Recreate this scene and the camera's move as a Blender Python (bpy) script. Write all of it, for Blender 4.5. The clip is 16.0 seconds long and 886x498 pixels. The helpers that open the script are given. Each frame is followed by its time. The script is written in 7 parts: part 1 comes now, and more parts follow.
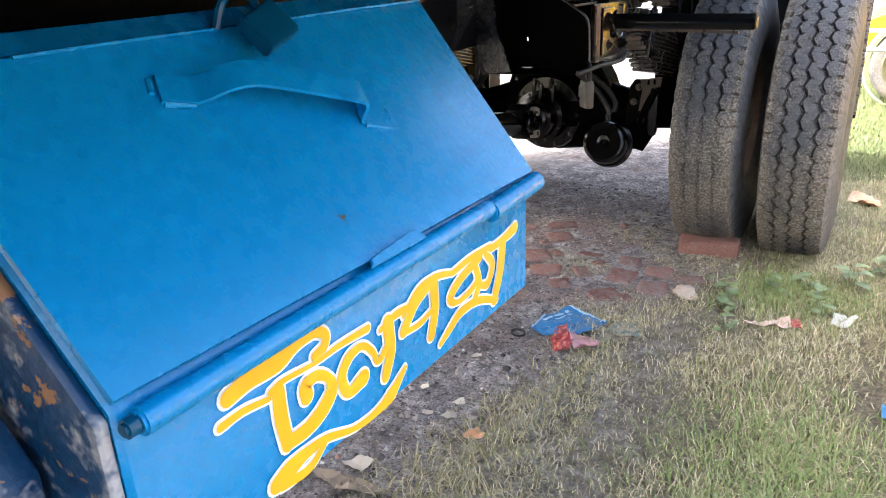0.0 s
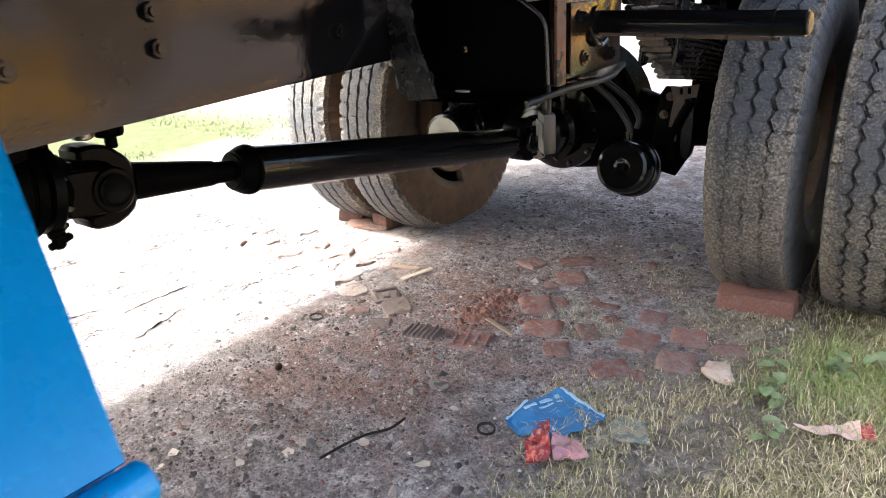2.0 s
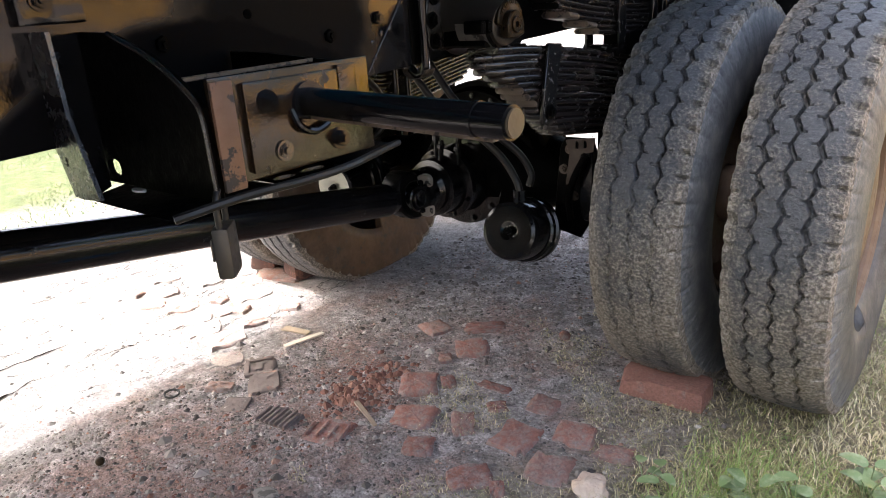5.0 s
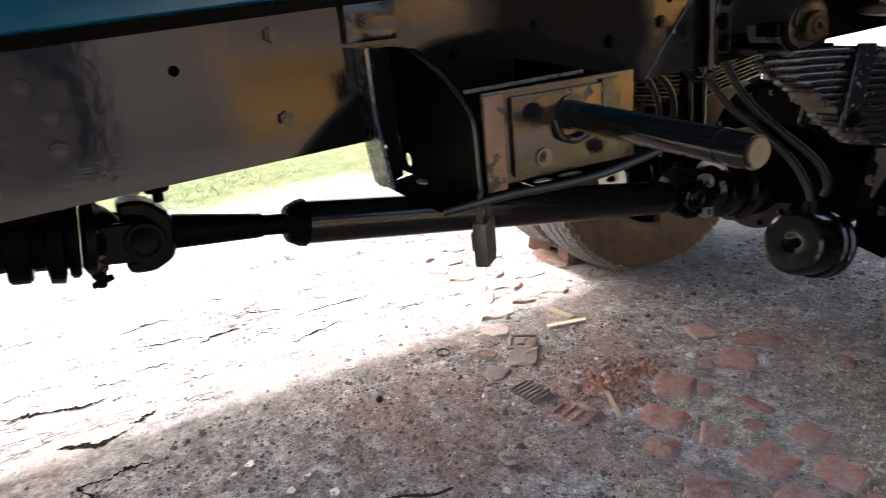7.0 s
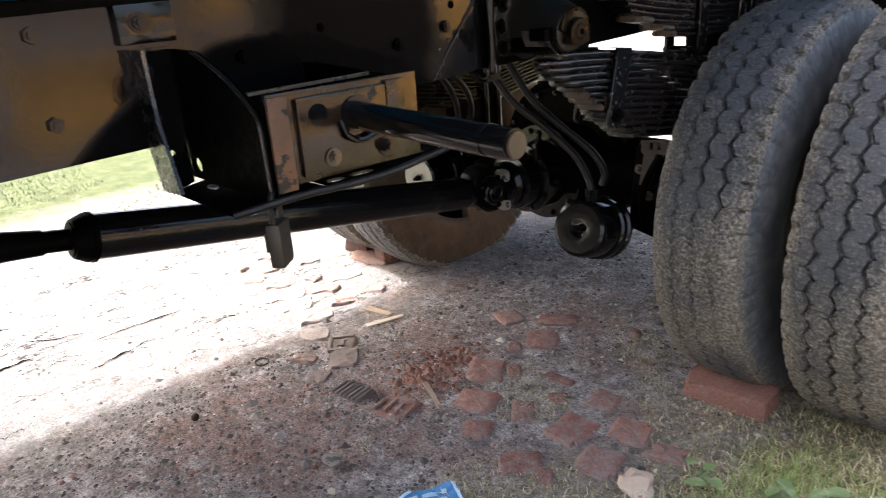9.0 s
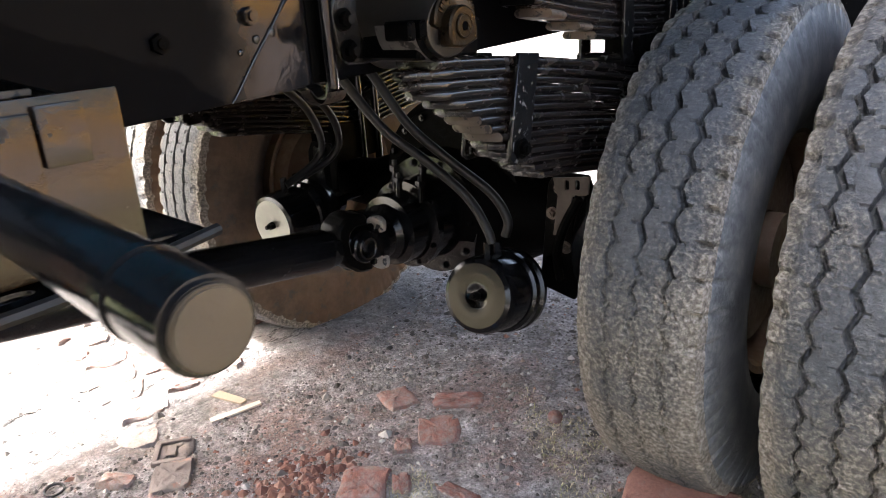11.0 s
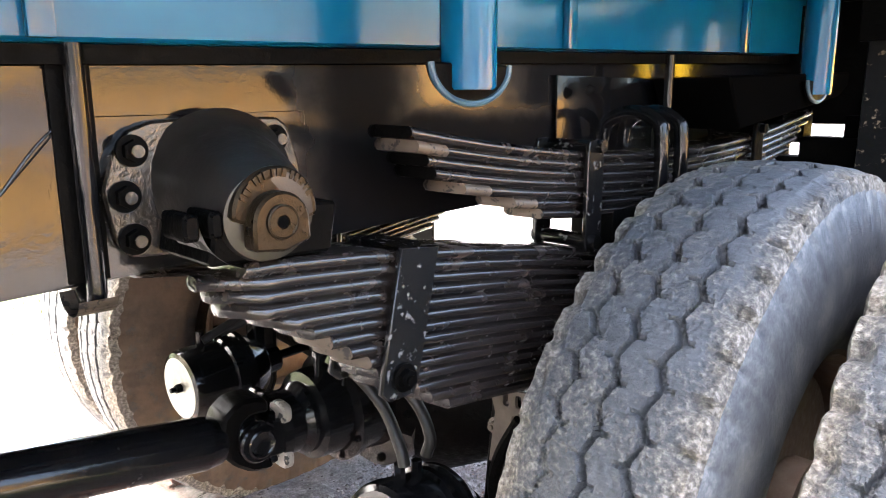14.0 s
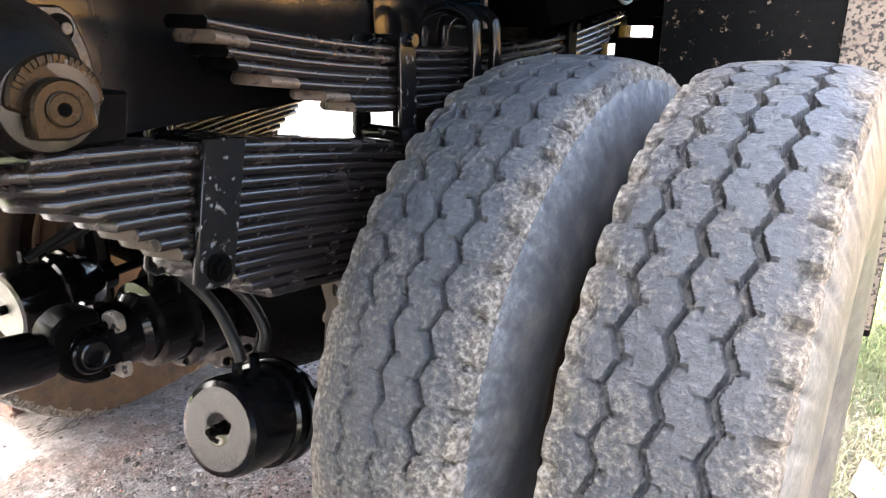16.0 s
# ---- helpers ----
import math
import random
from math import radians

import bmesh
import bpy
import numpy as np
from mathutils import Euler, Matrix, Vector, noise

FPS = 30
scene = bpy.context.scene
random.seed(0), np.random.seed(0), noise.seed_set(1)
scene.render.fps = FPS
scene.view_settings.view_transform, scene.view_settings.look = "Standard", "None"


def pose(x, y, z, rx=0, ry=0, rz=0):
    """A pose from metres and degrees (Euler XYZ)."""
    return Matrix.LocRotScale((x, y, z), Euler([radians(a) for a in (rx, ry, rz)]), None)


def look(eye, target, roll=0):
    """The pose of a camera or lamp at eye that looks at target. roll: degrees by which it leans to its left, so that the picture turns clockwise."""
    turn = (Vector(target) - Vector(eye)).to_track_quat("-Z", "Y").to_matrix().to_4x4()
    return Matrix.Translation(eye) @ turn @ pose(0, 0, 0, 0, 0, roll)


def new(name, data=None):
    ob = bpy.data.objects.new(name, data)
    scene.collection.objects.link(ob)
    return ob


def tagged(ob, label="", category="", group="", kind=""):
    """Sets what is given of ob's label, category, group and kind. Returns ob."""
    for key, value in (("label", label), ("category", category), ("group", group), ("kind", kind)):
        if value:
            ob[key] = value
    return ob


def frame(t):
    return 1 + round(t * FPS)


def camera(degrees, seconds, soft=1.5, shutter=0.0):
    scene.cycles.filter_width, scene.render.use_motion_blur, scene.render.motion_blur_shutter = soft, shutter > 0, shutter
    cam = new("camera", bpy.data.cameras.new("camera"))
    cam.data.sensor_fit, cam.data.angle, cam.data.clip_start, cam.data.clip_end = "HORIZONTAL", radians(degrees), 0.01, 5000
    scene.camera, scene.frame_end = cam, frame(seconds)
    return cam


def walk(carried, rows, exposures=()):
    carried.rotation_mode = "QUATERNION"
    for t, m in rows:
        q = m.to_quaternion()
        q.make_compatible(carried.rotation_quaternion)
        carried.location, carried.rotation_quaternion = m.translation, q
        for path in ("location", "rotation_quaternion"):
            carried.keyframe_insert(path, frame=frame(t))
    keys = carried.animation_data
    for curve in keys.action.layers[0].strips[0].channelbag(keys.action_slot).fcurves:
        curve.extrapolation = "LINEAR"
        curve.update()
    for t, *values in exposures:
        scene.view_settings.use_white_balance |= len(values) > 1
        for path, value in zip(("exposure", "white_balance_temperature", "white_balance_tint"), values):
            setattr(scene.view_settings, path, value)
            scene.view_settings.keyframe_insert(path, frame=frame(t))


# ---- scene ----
cam = camera(64.27, 16.0, soft=0.85, shutter=0.2)
PATH = [
    (0, (0.896, -0.18, 1.082), (-0.091, 1.417, 0.392), -2.38),
    (0.5, (0.899, -0.157, 1.082), (-0.016, 1.47, 0.364), -1.95),
    (1, (0.839, -0.017, 1.079), (-0.013, 1.636, 0.343), -1.66),
    (1.5, (0.829, 0.27, 1.051), (-0.2, 1.821, 0.318), -3.27),
    (1.8, (0.850, 0.410, 1.071), (-0.262, 1.907, 0.347), -3.5),
    (2, (0.840, 0.480, 1.073), (-0.290, 1.967, 0.358), -3.4),
    (2.5, (0.824, 0.759, 1.061), (-0.382, 2.152, 0.283), -3.13),
    (3, (0.802, 0.914, 1.045), (-0.401, 2.326, 0.298), -2.06),
    (3.5, (0.846, 0.978, 1.064), (-0.337, 2.43, 0.362), -3.58),
    (3.7, (0.888, 0.984, 1.078), (-0.26, 2.472, 0.394), -3.2),
    (5.8, (1.104, 1.073, 1.136), (-0.247, 2.393, 0.478), -5.41),
    (6, (1.131, 1.08, 1.148), (-0.308, 2.297, 0.477), -6.19),
    (6.5, (1.148, 1.088, 1.157), (-0.369, 2.193, 0.467), -5.49),
    (7, (1.12, 1.037, 1.162), (-0.574, 1.862, 0.49), -5.54),
    (7.5, (1.099, 0.996, 1.158), (-0.665, 1.648, 0.479), -5.9),
    (8, (1.096, 0.995, 1.156), (-0.643, 1.718, 0.482), -5.3),
    (8.5, (1.123, 1.027, 1.159), (-0.481, 2.005, 0.473), -4.42),
    (9, (1.167, 1.058, 1.158), (-0.25, 2.284, 0.457), -4.25),
    (9.2, (1.181, 1.064, 1.158), (-0.179, 2.347, 0.449), -4.23),
    (11.3, (0.795, 1.632, 1.075), (-0.446, 3.048, 0.401), -3.66),
    (11.5, (0.775, 1.705, 1.072), (-0.524, 3.066, 0.392), -5.35),
    (12, (0.739, 1.893, 1.094), (-0.662, 3.152, 0.422), -4.33),
    (12.5, (0.746, 1.976, 1.12), (-0.689, 3.2, 0.456), -2.42),
    (13, (0.752, 1.99, 1.124), (-0.692, 3.215, 0.479), -2.39),
    (13.5, (0.764, 1.99, 1.147), (-0.652, 3.337, 0.721), -0.43),
    (14, (0.767, 1.988, 1.152), (-0.628, 3.363, 0.749), -0.29),
    (14.5, (0.807, 2.002, 1.141), (-0.422, 3.508, 0.669), -0.27),
    (15, (0.853, 2.018, 1.139), (-0.181, 3.648, 0.617), 0.17),
    (15.5, (0.858, 2.014, 1.14), (-0.156, 3.648, 0.591), -0.05),
    (16, (0.858, 1.995, 1.126), (-0.217, 3.559, 0.496), -0.19),
]
EXPOSURES = [(0.0, 3.2), (1.0, 3.25), (2.0, 3.05), (3.5, 2.85), (6.0, 3.1), (7.5, 2.75), (8.2, 2.62), (9.0, 2.8), (11.5, 3.6), (12.5, 3.43), (13.0, 3.35), (13.5, 3.95), (14.0, 4.85), (14.5, 5.5), (15.0, 5.0), (15.5, 4.65), (16.0, 4.4)]
walk(cam, [(t, look(eye, target, roll)) for t, eye, target, roll in PATH], EXPOSURES)

SUN_WAY = (0.52, 0.45, -1.0)  # the way the sunlight goes
SUN_UP, SUN_ROUND = 55.5, 229.0
SUN_POWER, SKY_POWER = 2.6, 0.15

# ---- world and light ----
world = bpy.data.worlds.new("sky")
scene.world = world
world.use_nodes = True
wn, wl = world.node_tree.nodes, world.node_tree.links
sky = wn.new("ShaderNodeTexSky")
sky.sky_type = "NISHITA"
sky.sun_disc = False
sky.sun_elevation = radians(SUN_UP)
sky.sun_rotation = radians(SUN_ROUND)
sky.air_density, sky.dust_density, sky.ozone_density = 1.0, 9.0, 0.5
wl.new(sky.outputs["Color"], wn["Background"].inputs["Color"])
wn["Background"].inputs["Strength"].default_value = SKY_POWER
sun_data = bpy.data.lights.new("sun", "SUN")
sun_data.energy, sun_data.angle, sun_data.color = SUN_POWER, radians(2.5), (1.0, 0.995, 1.015)
sun = new("sun", sun_data)
sun.matrix_world = look((0, 0, 0), SUN_WAY)

# ---- materials ----


def shader(name):
    m = bpy.data.materials.new(name)
    m.use_nodes = True
    return m, m.node_tree.nodes, m.node_tree.links, m.node_tree.nodes["Principled BSDF"]


def noise_of(n, l, scale, detail=4.0, rough=0.6, coords="Object", stretch=None):
    tc = n.new("ShaderNodeTexCoord")
    t = n.new("ShaderNodeTexNoise")
    t.inputs["Scale"].default_value = scale
    t.inputs["Detail"].default_value = detail
    t.inputs["Roughness"].default_value = rough
    if stretch:
        mp = n.new("ShaderNodeMapping")
        mp.inputs["Scale"].default_value = stretch
        l.new(tc.outputs[coords], mp.inputs["Vector"])
        l.new(mp.outputs["Vector"], t.inputs["Vector"])
    else:
        l.new(tc.outputs[coords], t.inputs["Vector"])
    return t.outputs["Fac"]


def ramp(n, l, fac, stops):
    r = n.new("ShaderNodeValToRGB")
    e = r.color_ramp.elements
    while len(e) < len(stops):
        e.new(0.5)
    for el, (p, c) in zip(e, stops):
        el.position = p
        el.color = (*c, 1) if len(c) == 3 else c
    l.new(fac, r.inputs["Fac"])
    return r.outputs["Color"]


def grey(v):
    return (v, v, v)


def blend(n, l, fac, a, b, mode="MIX"):
    m = n.new("ShaderNodeMix")
    m.data_type, m.blend_type = "RGBA", mode
    for sock, v in ((m.inputs["Factor"], fac), (m.inputs["A"], a), (m.inputs["B"], b)):
        if isinstance(v, tuple):
            sock.default_value = (*v, 1)
        elif isinstance(v, float):
            sock.default_value = v
        else:
            l.new(v, sock)
    return m.outputs["Result"]


def relief(n, l, p, height, strength, distance):
    b = n.new("ShaderNodeBump")
    b.inputs["Strength"].default_value = strength
    b.inputs["Distance"].default_value = distance
    l.new(height, b.inputs["Height"])
    l.new(b.outputs["Normal"], p.inputs["Normal"])
    return b


def coated(name, base, dark, rough=(0.2, 0.4), dust=None, dust_edge=(0.55, 0.75), dust_scale=9.0,
           chip=None, chip_edge=(0.7, 0.72), chip_scale=14.0, bump=0.15, bump_scale=70.0, bump_dist=0.002, metal=0.0, gloss=0.5):
    """Paint or metal with two scales of variation, an optional coat of dust and chips down to another colour."""
    m, n, l, p = shader(name)
    big = noise_of(n, l, 5.0)
    col = ramp(n, l, big, [(0.3, dark), (0.7, base)])
    fine = noise_of(n, l, 60.0, 3.0)
    rg = ramp(n, l, fine, [(0.3, grey(rough[0])), (0.75, grey(rough[1]))])
    if chip:
        ch = ramp(n, l, noise_of(n, l, chip_scale, 5.0, 0.65), [(chip_edge[0], grey(0)), (chip_edge[1], grey(1))])
        col = blend(n, l, ch, col, chip)
        rg = blend(n, l, ch, rg, grey(0.75))
    if dust:
        du = ramp(n, l, noise_of(n, l, dust_scale, 6.0, 0.7), [(dust_edge[0], grey(0)), (dust_edge[1], grey(1))])
        col = blend(n, l, du, col, dust)
        rg = blend(n, l, du, rg, grey(0.85))
    l.new(col, p.inputs["Base Color"])
    l.new(rg, p.inputs["Roughness"])
    p.inputs["Metallic"].default_value = metal
    p.inputs["Specular IOR Level"].default_value = gloss
    relief(n, l, p, noise_of(n, l, bump_scale, 4.0), bump, bump_dist)
    return m


M_BLUE = coated("blue_paint", (0.0005, 0.232, 0.545), (0.0004, 0.210, 0.490), (0.24, 0.32), chip=(0.10, 0.05, 0.03),
                chip_edge=(0.705, 0.72), chip_scale=24.0, bump=0.03, bump_scale=5.0, bump_dist=0.006, gloss=0.5)
# much darker blue than M_BLUE, with pale grey patches and orange-brown chips
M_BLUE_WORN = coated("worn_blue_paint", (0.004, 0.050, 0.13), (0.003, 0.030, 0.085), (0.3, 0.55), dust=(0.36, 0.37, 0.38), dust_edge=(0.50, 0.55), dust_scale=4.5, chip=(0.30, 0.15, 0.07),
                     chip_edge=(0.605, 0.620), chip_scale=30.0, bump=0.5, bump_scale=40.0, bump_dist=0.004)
M_BLUE_BODY = coated("body_blue_paint", (0.0015, 0.072, 0.155), (0.001, 0.055, 0.125), (0.10, 0.22), dust=(0.14, 0.13, 0.12),
                     dust_edge=(0.72, 0.95), dust_scale=6.0, bump=0.12, bump_scale=12.0, bump_dist=0.006, gloss=0.35)
M_YELLOW = coated("letter_yellow", (0.93, 0.50, 0.012), (0.86, 0.42, 0.008), (0.35, 0.5), bump=0.1)
M_WHITE = coated("letter_white", (0.80, 0.82, 0.80), (0.72, 0.76, 0.78), (0.4, 0.55), bump=0.1)
M_BLACK = coated("black_gloss_paint", (0.0045, 0.0045, 0.005), (0.003, 0.003, 0.0033), (0.08, 0.22), dust=(0.028, 0.024, 0.020),
                 dust_edge=(0.62, 1.0), dust_scale=7.0, bump=0.15, bump_scale=30.0, bump_dist=0.003, gloss=0.28)
M_RAIL = coated("chassis_black_paint", (0.006, 0.006, 0.0065), (0.004, 0.004, 0.0045), (0.05, 0.14), dust=(0.045, 0.036, 0.028),
                dust_edge=(0.62, 1.1), dust_scale=5.0, bump=0.20, bump_scale=60.0, bump_dist=0.0013, gloss=0.33)


def rail_material():
    """Glossy black chassis paint with matt overspray round the bracket, matt black behind it, and a dark reflection
    painted in at the front.
    """
    m, n, l, p = shader("oversprayed_paint_with_reflection")

    def value(op, a, b, c=None):
        k = n.new("ShaderNodeMath")
        k.operation = op
        for sock, v in zip(k.inputs, (a, b, c)):
            if isinstance(v, float):
                sock.default_value = v
            elif v is not None:
                l.new(v, sock)
        return k.outputs[0]

    def span(v, lo, hi):
        k = n.new("ShaderNodeMapRange")
        k.interpolation_type = "SMOOTHSTEP"
        l.new(v, k.inputs["Value"])
        k.inputs["From Min"].default_value = lo
        k.inputs["From Max"].default_value = hi
        return k.outputs[0]

    tc = n.new("ShaderNodeTexCoord")
    sx = n.new("ShaderNodeSeparateXYZ")
    l.new(tc.outputs["Object"], sx.inputs[0])
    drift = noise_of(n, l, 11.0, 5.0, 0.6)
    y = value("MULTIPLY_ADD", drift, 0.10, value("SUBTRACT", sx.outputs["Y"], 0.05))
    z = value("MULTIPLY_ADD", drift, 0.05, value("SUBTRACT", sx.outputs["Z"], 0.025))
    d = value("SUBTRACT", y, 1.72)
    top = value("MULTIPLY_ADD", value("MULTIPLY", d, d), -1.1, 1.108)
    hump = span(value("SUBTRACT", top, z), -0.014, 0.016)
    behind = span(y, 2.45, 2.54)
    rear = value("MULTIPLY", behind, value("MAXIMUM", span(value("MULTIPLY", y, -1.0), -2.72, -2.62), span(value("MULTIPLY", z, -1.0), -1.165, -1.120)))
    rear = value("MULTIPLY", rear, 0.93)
    # faint dark blot by the front bolts: a dark reflection put into the paint
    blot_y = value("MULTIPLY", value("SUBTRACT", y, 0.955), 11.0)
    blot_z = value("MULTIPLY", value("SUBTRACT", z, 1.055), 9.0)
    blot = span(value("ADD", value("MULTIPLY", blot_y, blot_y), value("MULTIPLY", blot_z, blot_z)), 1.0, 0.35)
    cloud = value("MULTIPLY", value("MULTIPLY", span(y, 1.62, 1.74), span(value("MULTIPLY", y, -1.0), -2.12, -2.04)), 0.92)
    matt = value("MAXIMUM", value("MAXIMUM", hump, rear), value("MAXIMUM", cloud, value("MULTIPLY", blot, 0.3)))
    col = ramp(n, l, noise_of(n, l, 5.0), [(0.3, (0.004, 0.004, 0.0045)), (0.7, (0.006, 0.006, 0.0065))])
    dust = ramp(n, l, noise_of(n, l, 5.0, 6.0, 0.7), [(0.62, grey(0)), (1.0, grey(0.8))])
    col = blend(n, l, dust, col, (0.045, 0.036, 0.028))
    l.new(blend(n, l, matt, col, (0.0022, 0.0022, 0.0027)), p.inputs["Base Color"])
    gloss = ramp(n, l, noise_of(n, l, 60.0, 3.0), [(0.3, grey(0.05)), (0.75, grey(0.14))])
    gloss = blend(n, l, dust, gloss, grey(0.85))
    l.new(blend(n, l, matt, gloss, grey(0.62)), p.inputs["Roughness"])
    l.new(value("MULTIPLY_ADD", matt, -0.30, 0.33), p.inputs["Specular IOR Level"])
    relief(n, l, p, noise_of(n, l, 60.0, 4.0), 0.20, 0.0013)
    return m


M_CHASSIS = rail_material()
M_SOOT = coated("dull_black_paint", (0.0016, 0.0015, 0.0014), (0.0010, 0.0010, 0.0010), (0.42, 0.68), dust=(0.0040, 0.0033, 0.0027),
                dust_edge=(0.60, 0.95), dust_scale=16.0, bump=0.5, bump_scale=60.0, bump_dist=0.004, gloss=0.03)
M_MATT = coated("matt_black_paint", (0.0016, 0.0015, 0.0014), (0.0010, 0.0010, 0.0010), (0.8, 0.95), bump=0.4, gloss=0.0)
M_FLANGE = coated("rough_glossy_casting", (0.018, 0.0142, 0.0108), (0.009, 0.0073, 0.0058), (0.16, 0.30), bump=0.8, bump_scale=130.0, bump_dist=0.0018, gloss=0.65)
M_BARREL = coated("satin_black_casting", (0.016, 0.0132, 0.0110), (0.010, 0.0085, 0.0072), (0.30, 0.46), bump=0.25, bump_scale=90.0, gloss=0.45)
M_LEAF = coated("painted_spring_steel", (0.016, 0.0122, 0.0108), (0.0075, 0.006, 0.0054), (0.16, 0.30), dust=(0.060, 0.038, 0.029),
                dust_edge=(0.56, 0.95), dust_scale=22.0, bump=0.22, bump_scale=60.0, bump_dist=0.0015, gloss=0.55)
M_CLAMP = coated("scuffed_black_clamp", (0.006, 0.0055, 0.0055), (0.004, 0.004, 0.004), (0.14, 0.3), chip=(0.11, 0.105, 0.10), chip_edge=(0.60, 0.66), chip_scale=60.0,
                 bump=0.3, bump_scale=60.0, bump_dist=0.002, gloss=0.35)
M_LEAF_BARE = coated("scuffed_spring_end", (0.108, 0.080, 0.060), (0.038, 0.029, 0.022), (0.38, 0.6), chip=(0.016, 0.014, 0.013), chip_edge=(0.56, 0.60), chip_scale=60.0, bump=0.4, gloss=0.35)
M_RUSTY = coated("rusty_steel_edge", (0.135, 0.066, 0.033), (0.06, 0.032, 0.02), (0.55, 0.8), chip=(0.012, 0.010, 0.009), chip_edge=(0.56, 0.60), chip_scale=30.0, bump=0.5)
M_STEEL = coated("bare_steel", (0.24, 0.24, 0.21), (0.16, 0.16, 0.14), (0.3, 0.5), metal=0.8, bump=0.2)
M_CAP = coated("glossy_painted_cap", (0.004, 0.0037, 0.0034), (0.003, 0.0028, 0.0025), (0.10, 0.16), bump=0.06, gloss=0.56)
M_SILVER = coated("silver_galvanised", (0.62, 0.63, 0.62), (0.48, 0.49, 0.48), (0.3, 0.45), metal=0.6, bump=0.1)
M_CAST = coated("dusty_casting", (0.028, 0.019, 0.010), (0.012, 0.0082, 0.0050), (0.24, 0.46), dust=(0.060, 0.036, 0.015),
                dust_edge=(0.52, 0.80), bump=0.7, bump_scale=120.0, metal=0.65, gloss=0.2)
M_HOSE = coated("rubber_hose", (0.009, 0.0083, 0.0076), (0.005, 0.005, 0.0048), (0.35, 0.6), gloss=0.3, dust=(0.028, 0.023, 0.018),
                dust_edge=(0.5, 0.9), bump=0.3)
M_LOCK = coated("padlock_brass_dark", (0.05, 0.044, 0.036), (0.025, 0.022, 0.019), (0.3, 0.5), metal=0.3, bump=0.2)
M_DRUM = coated("brown_wheel_disc", (0.17, 0.105, 0.06), (0.09, 0.055, 0.035), (0.5, 0.8), dust=(0.26, 0.2, 0.14),
                dust_edge=(0.5, 0.85), bump=0.4)
M_TAN = coated("tan_heat_shield", (0.15, 0.12, 0.08), (0.09, 0.072, 0.05), (0.4, 0.6), metal=0.3, bump=0.3)
M_FLAP = coated("mud_flap_rubber", (0.005, 0.005, 0.005), (0.003, 0.003, 0.003), (0.45, 0.7), dust=(0.22, 0.165, 0.115),
                dust_edge=(0.61, 0.65), dust_scale=48.0, bump=0.4, gloss=0.1)
M_CAR = coated("yellow_car_paint", (0.55, 0.34, 0.015), (0.48, 0.28, 0.012), (0.15, 0.3), bump=0.05)
M_OLIVE = coated("olive_gold_wheel", (0.15, 0.14, 0.075), (0.10, 0.095, 0.055), (0.35, 0.55), metal=0.2, bump=0.1)
M_BAMBOO = coated("bamboo_pole", (0.27, 0.24, 0.15), (0.17, 0.14, 0.09), (0.5, 0.7), bump=0.4)
M_PAPER_BLUE = coated("blue_packet", (0.025, 0.165, 0.36), (0.018, 0.12, 0.29), (0.35, 0.55), chip=(0.55, 0.58, 0.55),
                      chip_edge=(0.64, 0.68), chip_scale=28.0, bump=0.4)
M_PAPER_RED = coated("red_wrapper", (0.30, 0.025, 0.028), (0.16, 0.012, 0.016), (0.35, 0.55), chip=(0.50, 0.14, 0.10), chip_edge=(0.55, 0.57), chip_scale=70.0, bump=0.4)
M_SALMON = coated("salmon_sachet", (0.60, 0.44, 0.39), (0.50, 0.33, 0.28), (0.4, 0.6), bump=0.4)
M_TISSUE = coated("grubby_tissue", (0.50, 0.50, 0.46), (0.38, 0.37, 0.33), (0.7, 0.9), bump=0.5)
M_GRUBBY = coated("soil_greyed_paper", (0.20, 0.185, 0.17), (0.10, 0.092, 0.085), (0.8, 0.95), chip=(0.05, 0.045, 0.04), chip_edge=(0.50, 0.56), chip_scale=45.0, bump=0.6)
M_PAPER_PINK = coated("pink_wrapper", (0.55, 0.30, 0.30), (0.45, 0.22, 0.24), (0.4, 0.6), chip=(0.34, 0.12, 0.16), chip_edge=(0.62, 0.64), chip_scale=90.0, bump=0.4)
M_PAPER = coated("pale_paper_scrap", (0.50, 0.45, 0.38), (0.36, 0.31, 0.25), (0.55, 0.8), bump=0.3)
M_ORANGE = coated("orange_packet", (0.62, 0.28, 0.13), (0.60, 0.42, 0.30), (0.45, 0.6), bump=0.3)
M_WOOD = coated("split_wood", (0.27, 0.215, 0.16), (0.19, 0.145, 0.10), (0.6, 0.8), bump=0.4)
M_RUBBLE = coated("mortar_lump", (0.52, 0.46, 0.38), (0.34, 0.24, 0.18), (0.8, 0.95), chip=(0.34, 0.13, 0.08), chip_edge=(0.6, 0.64), bump=0.9, bump_scale=90.0, bump_dist=0.006)
M_CONCRETE = coated("grey_plaster", (0.26, 0.23, 0.235), (0.19, 0.17, 0.175), (0.7, 0.9), bump=0.4, bump_dist=0.01)
M_OCHRE = coated("ochre_plaster", (0.52, 0.31, 0.095), (0.42, 0.235, 0.07), (0.7, 0.9), bump=0.4, bump_dist=0.01)


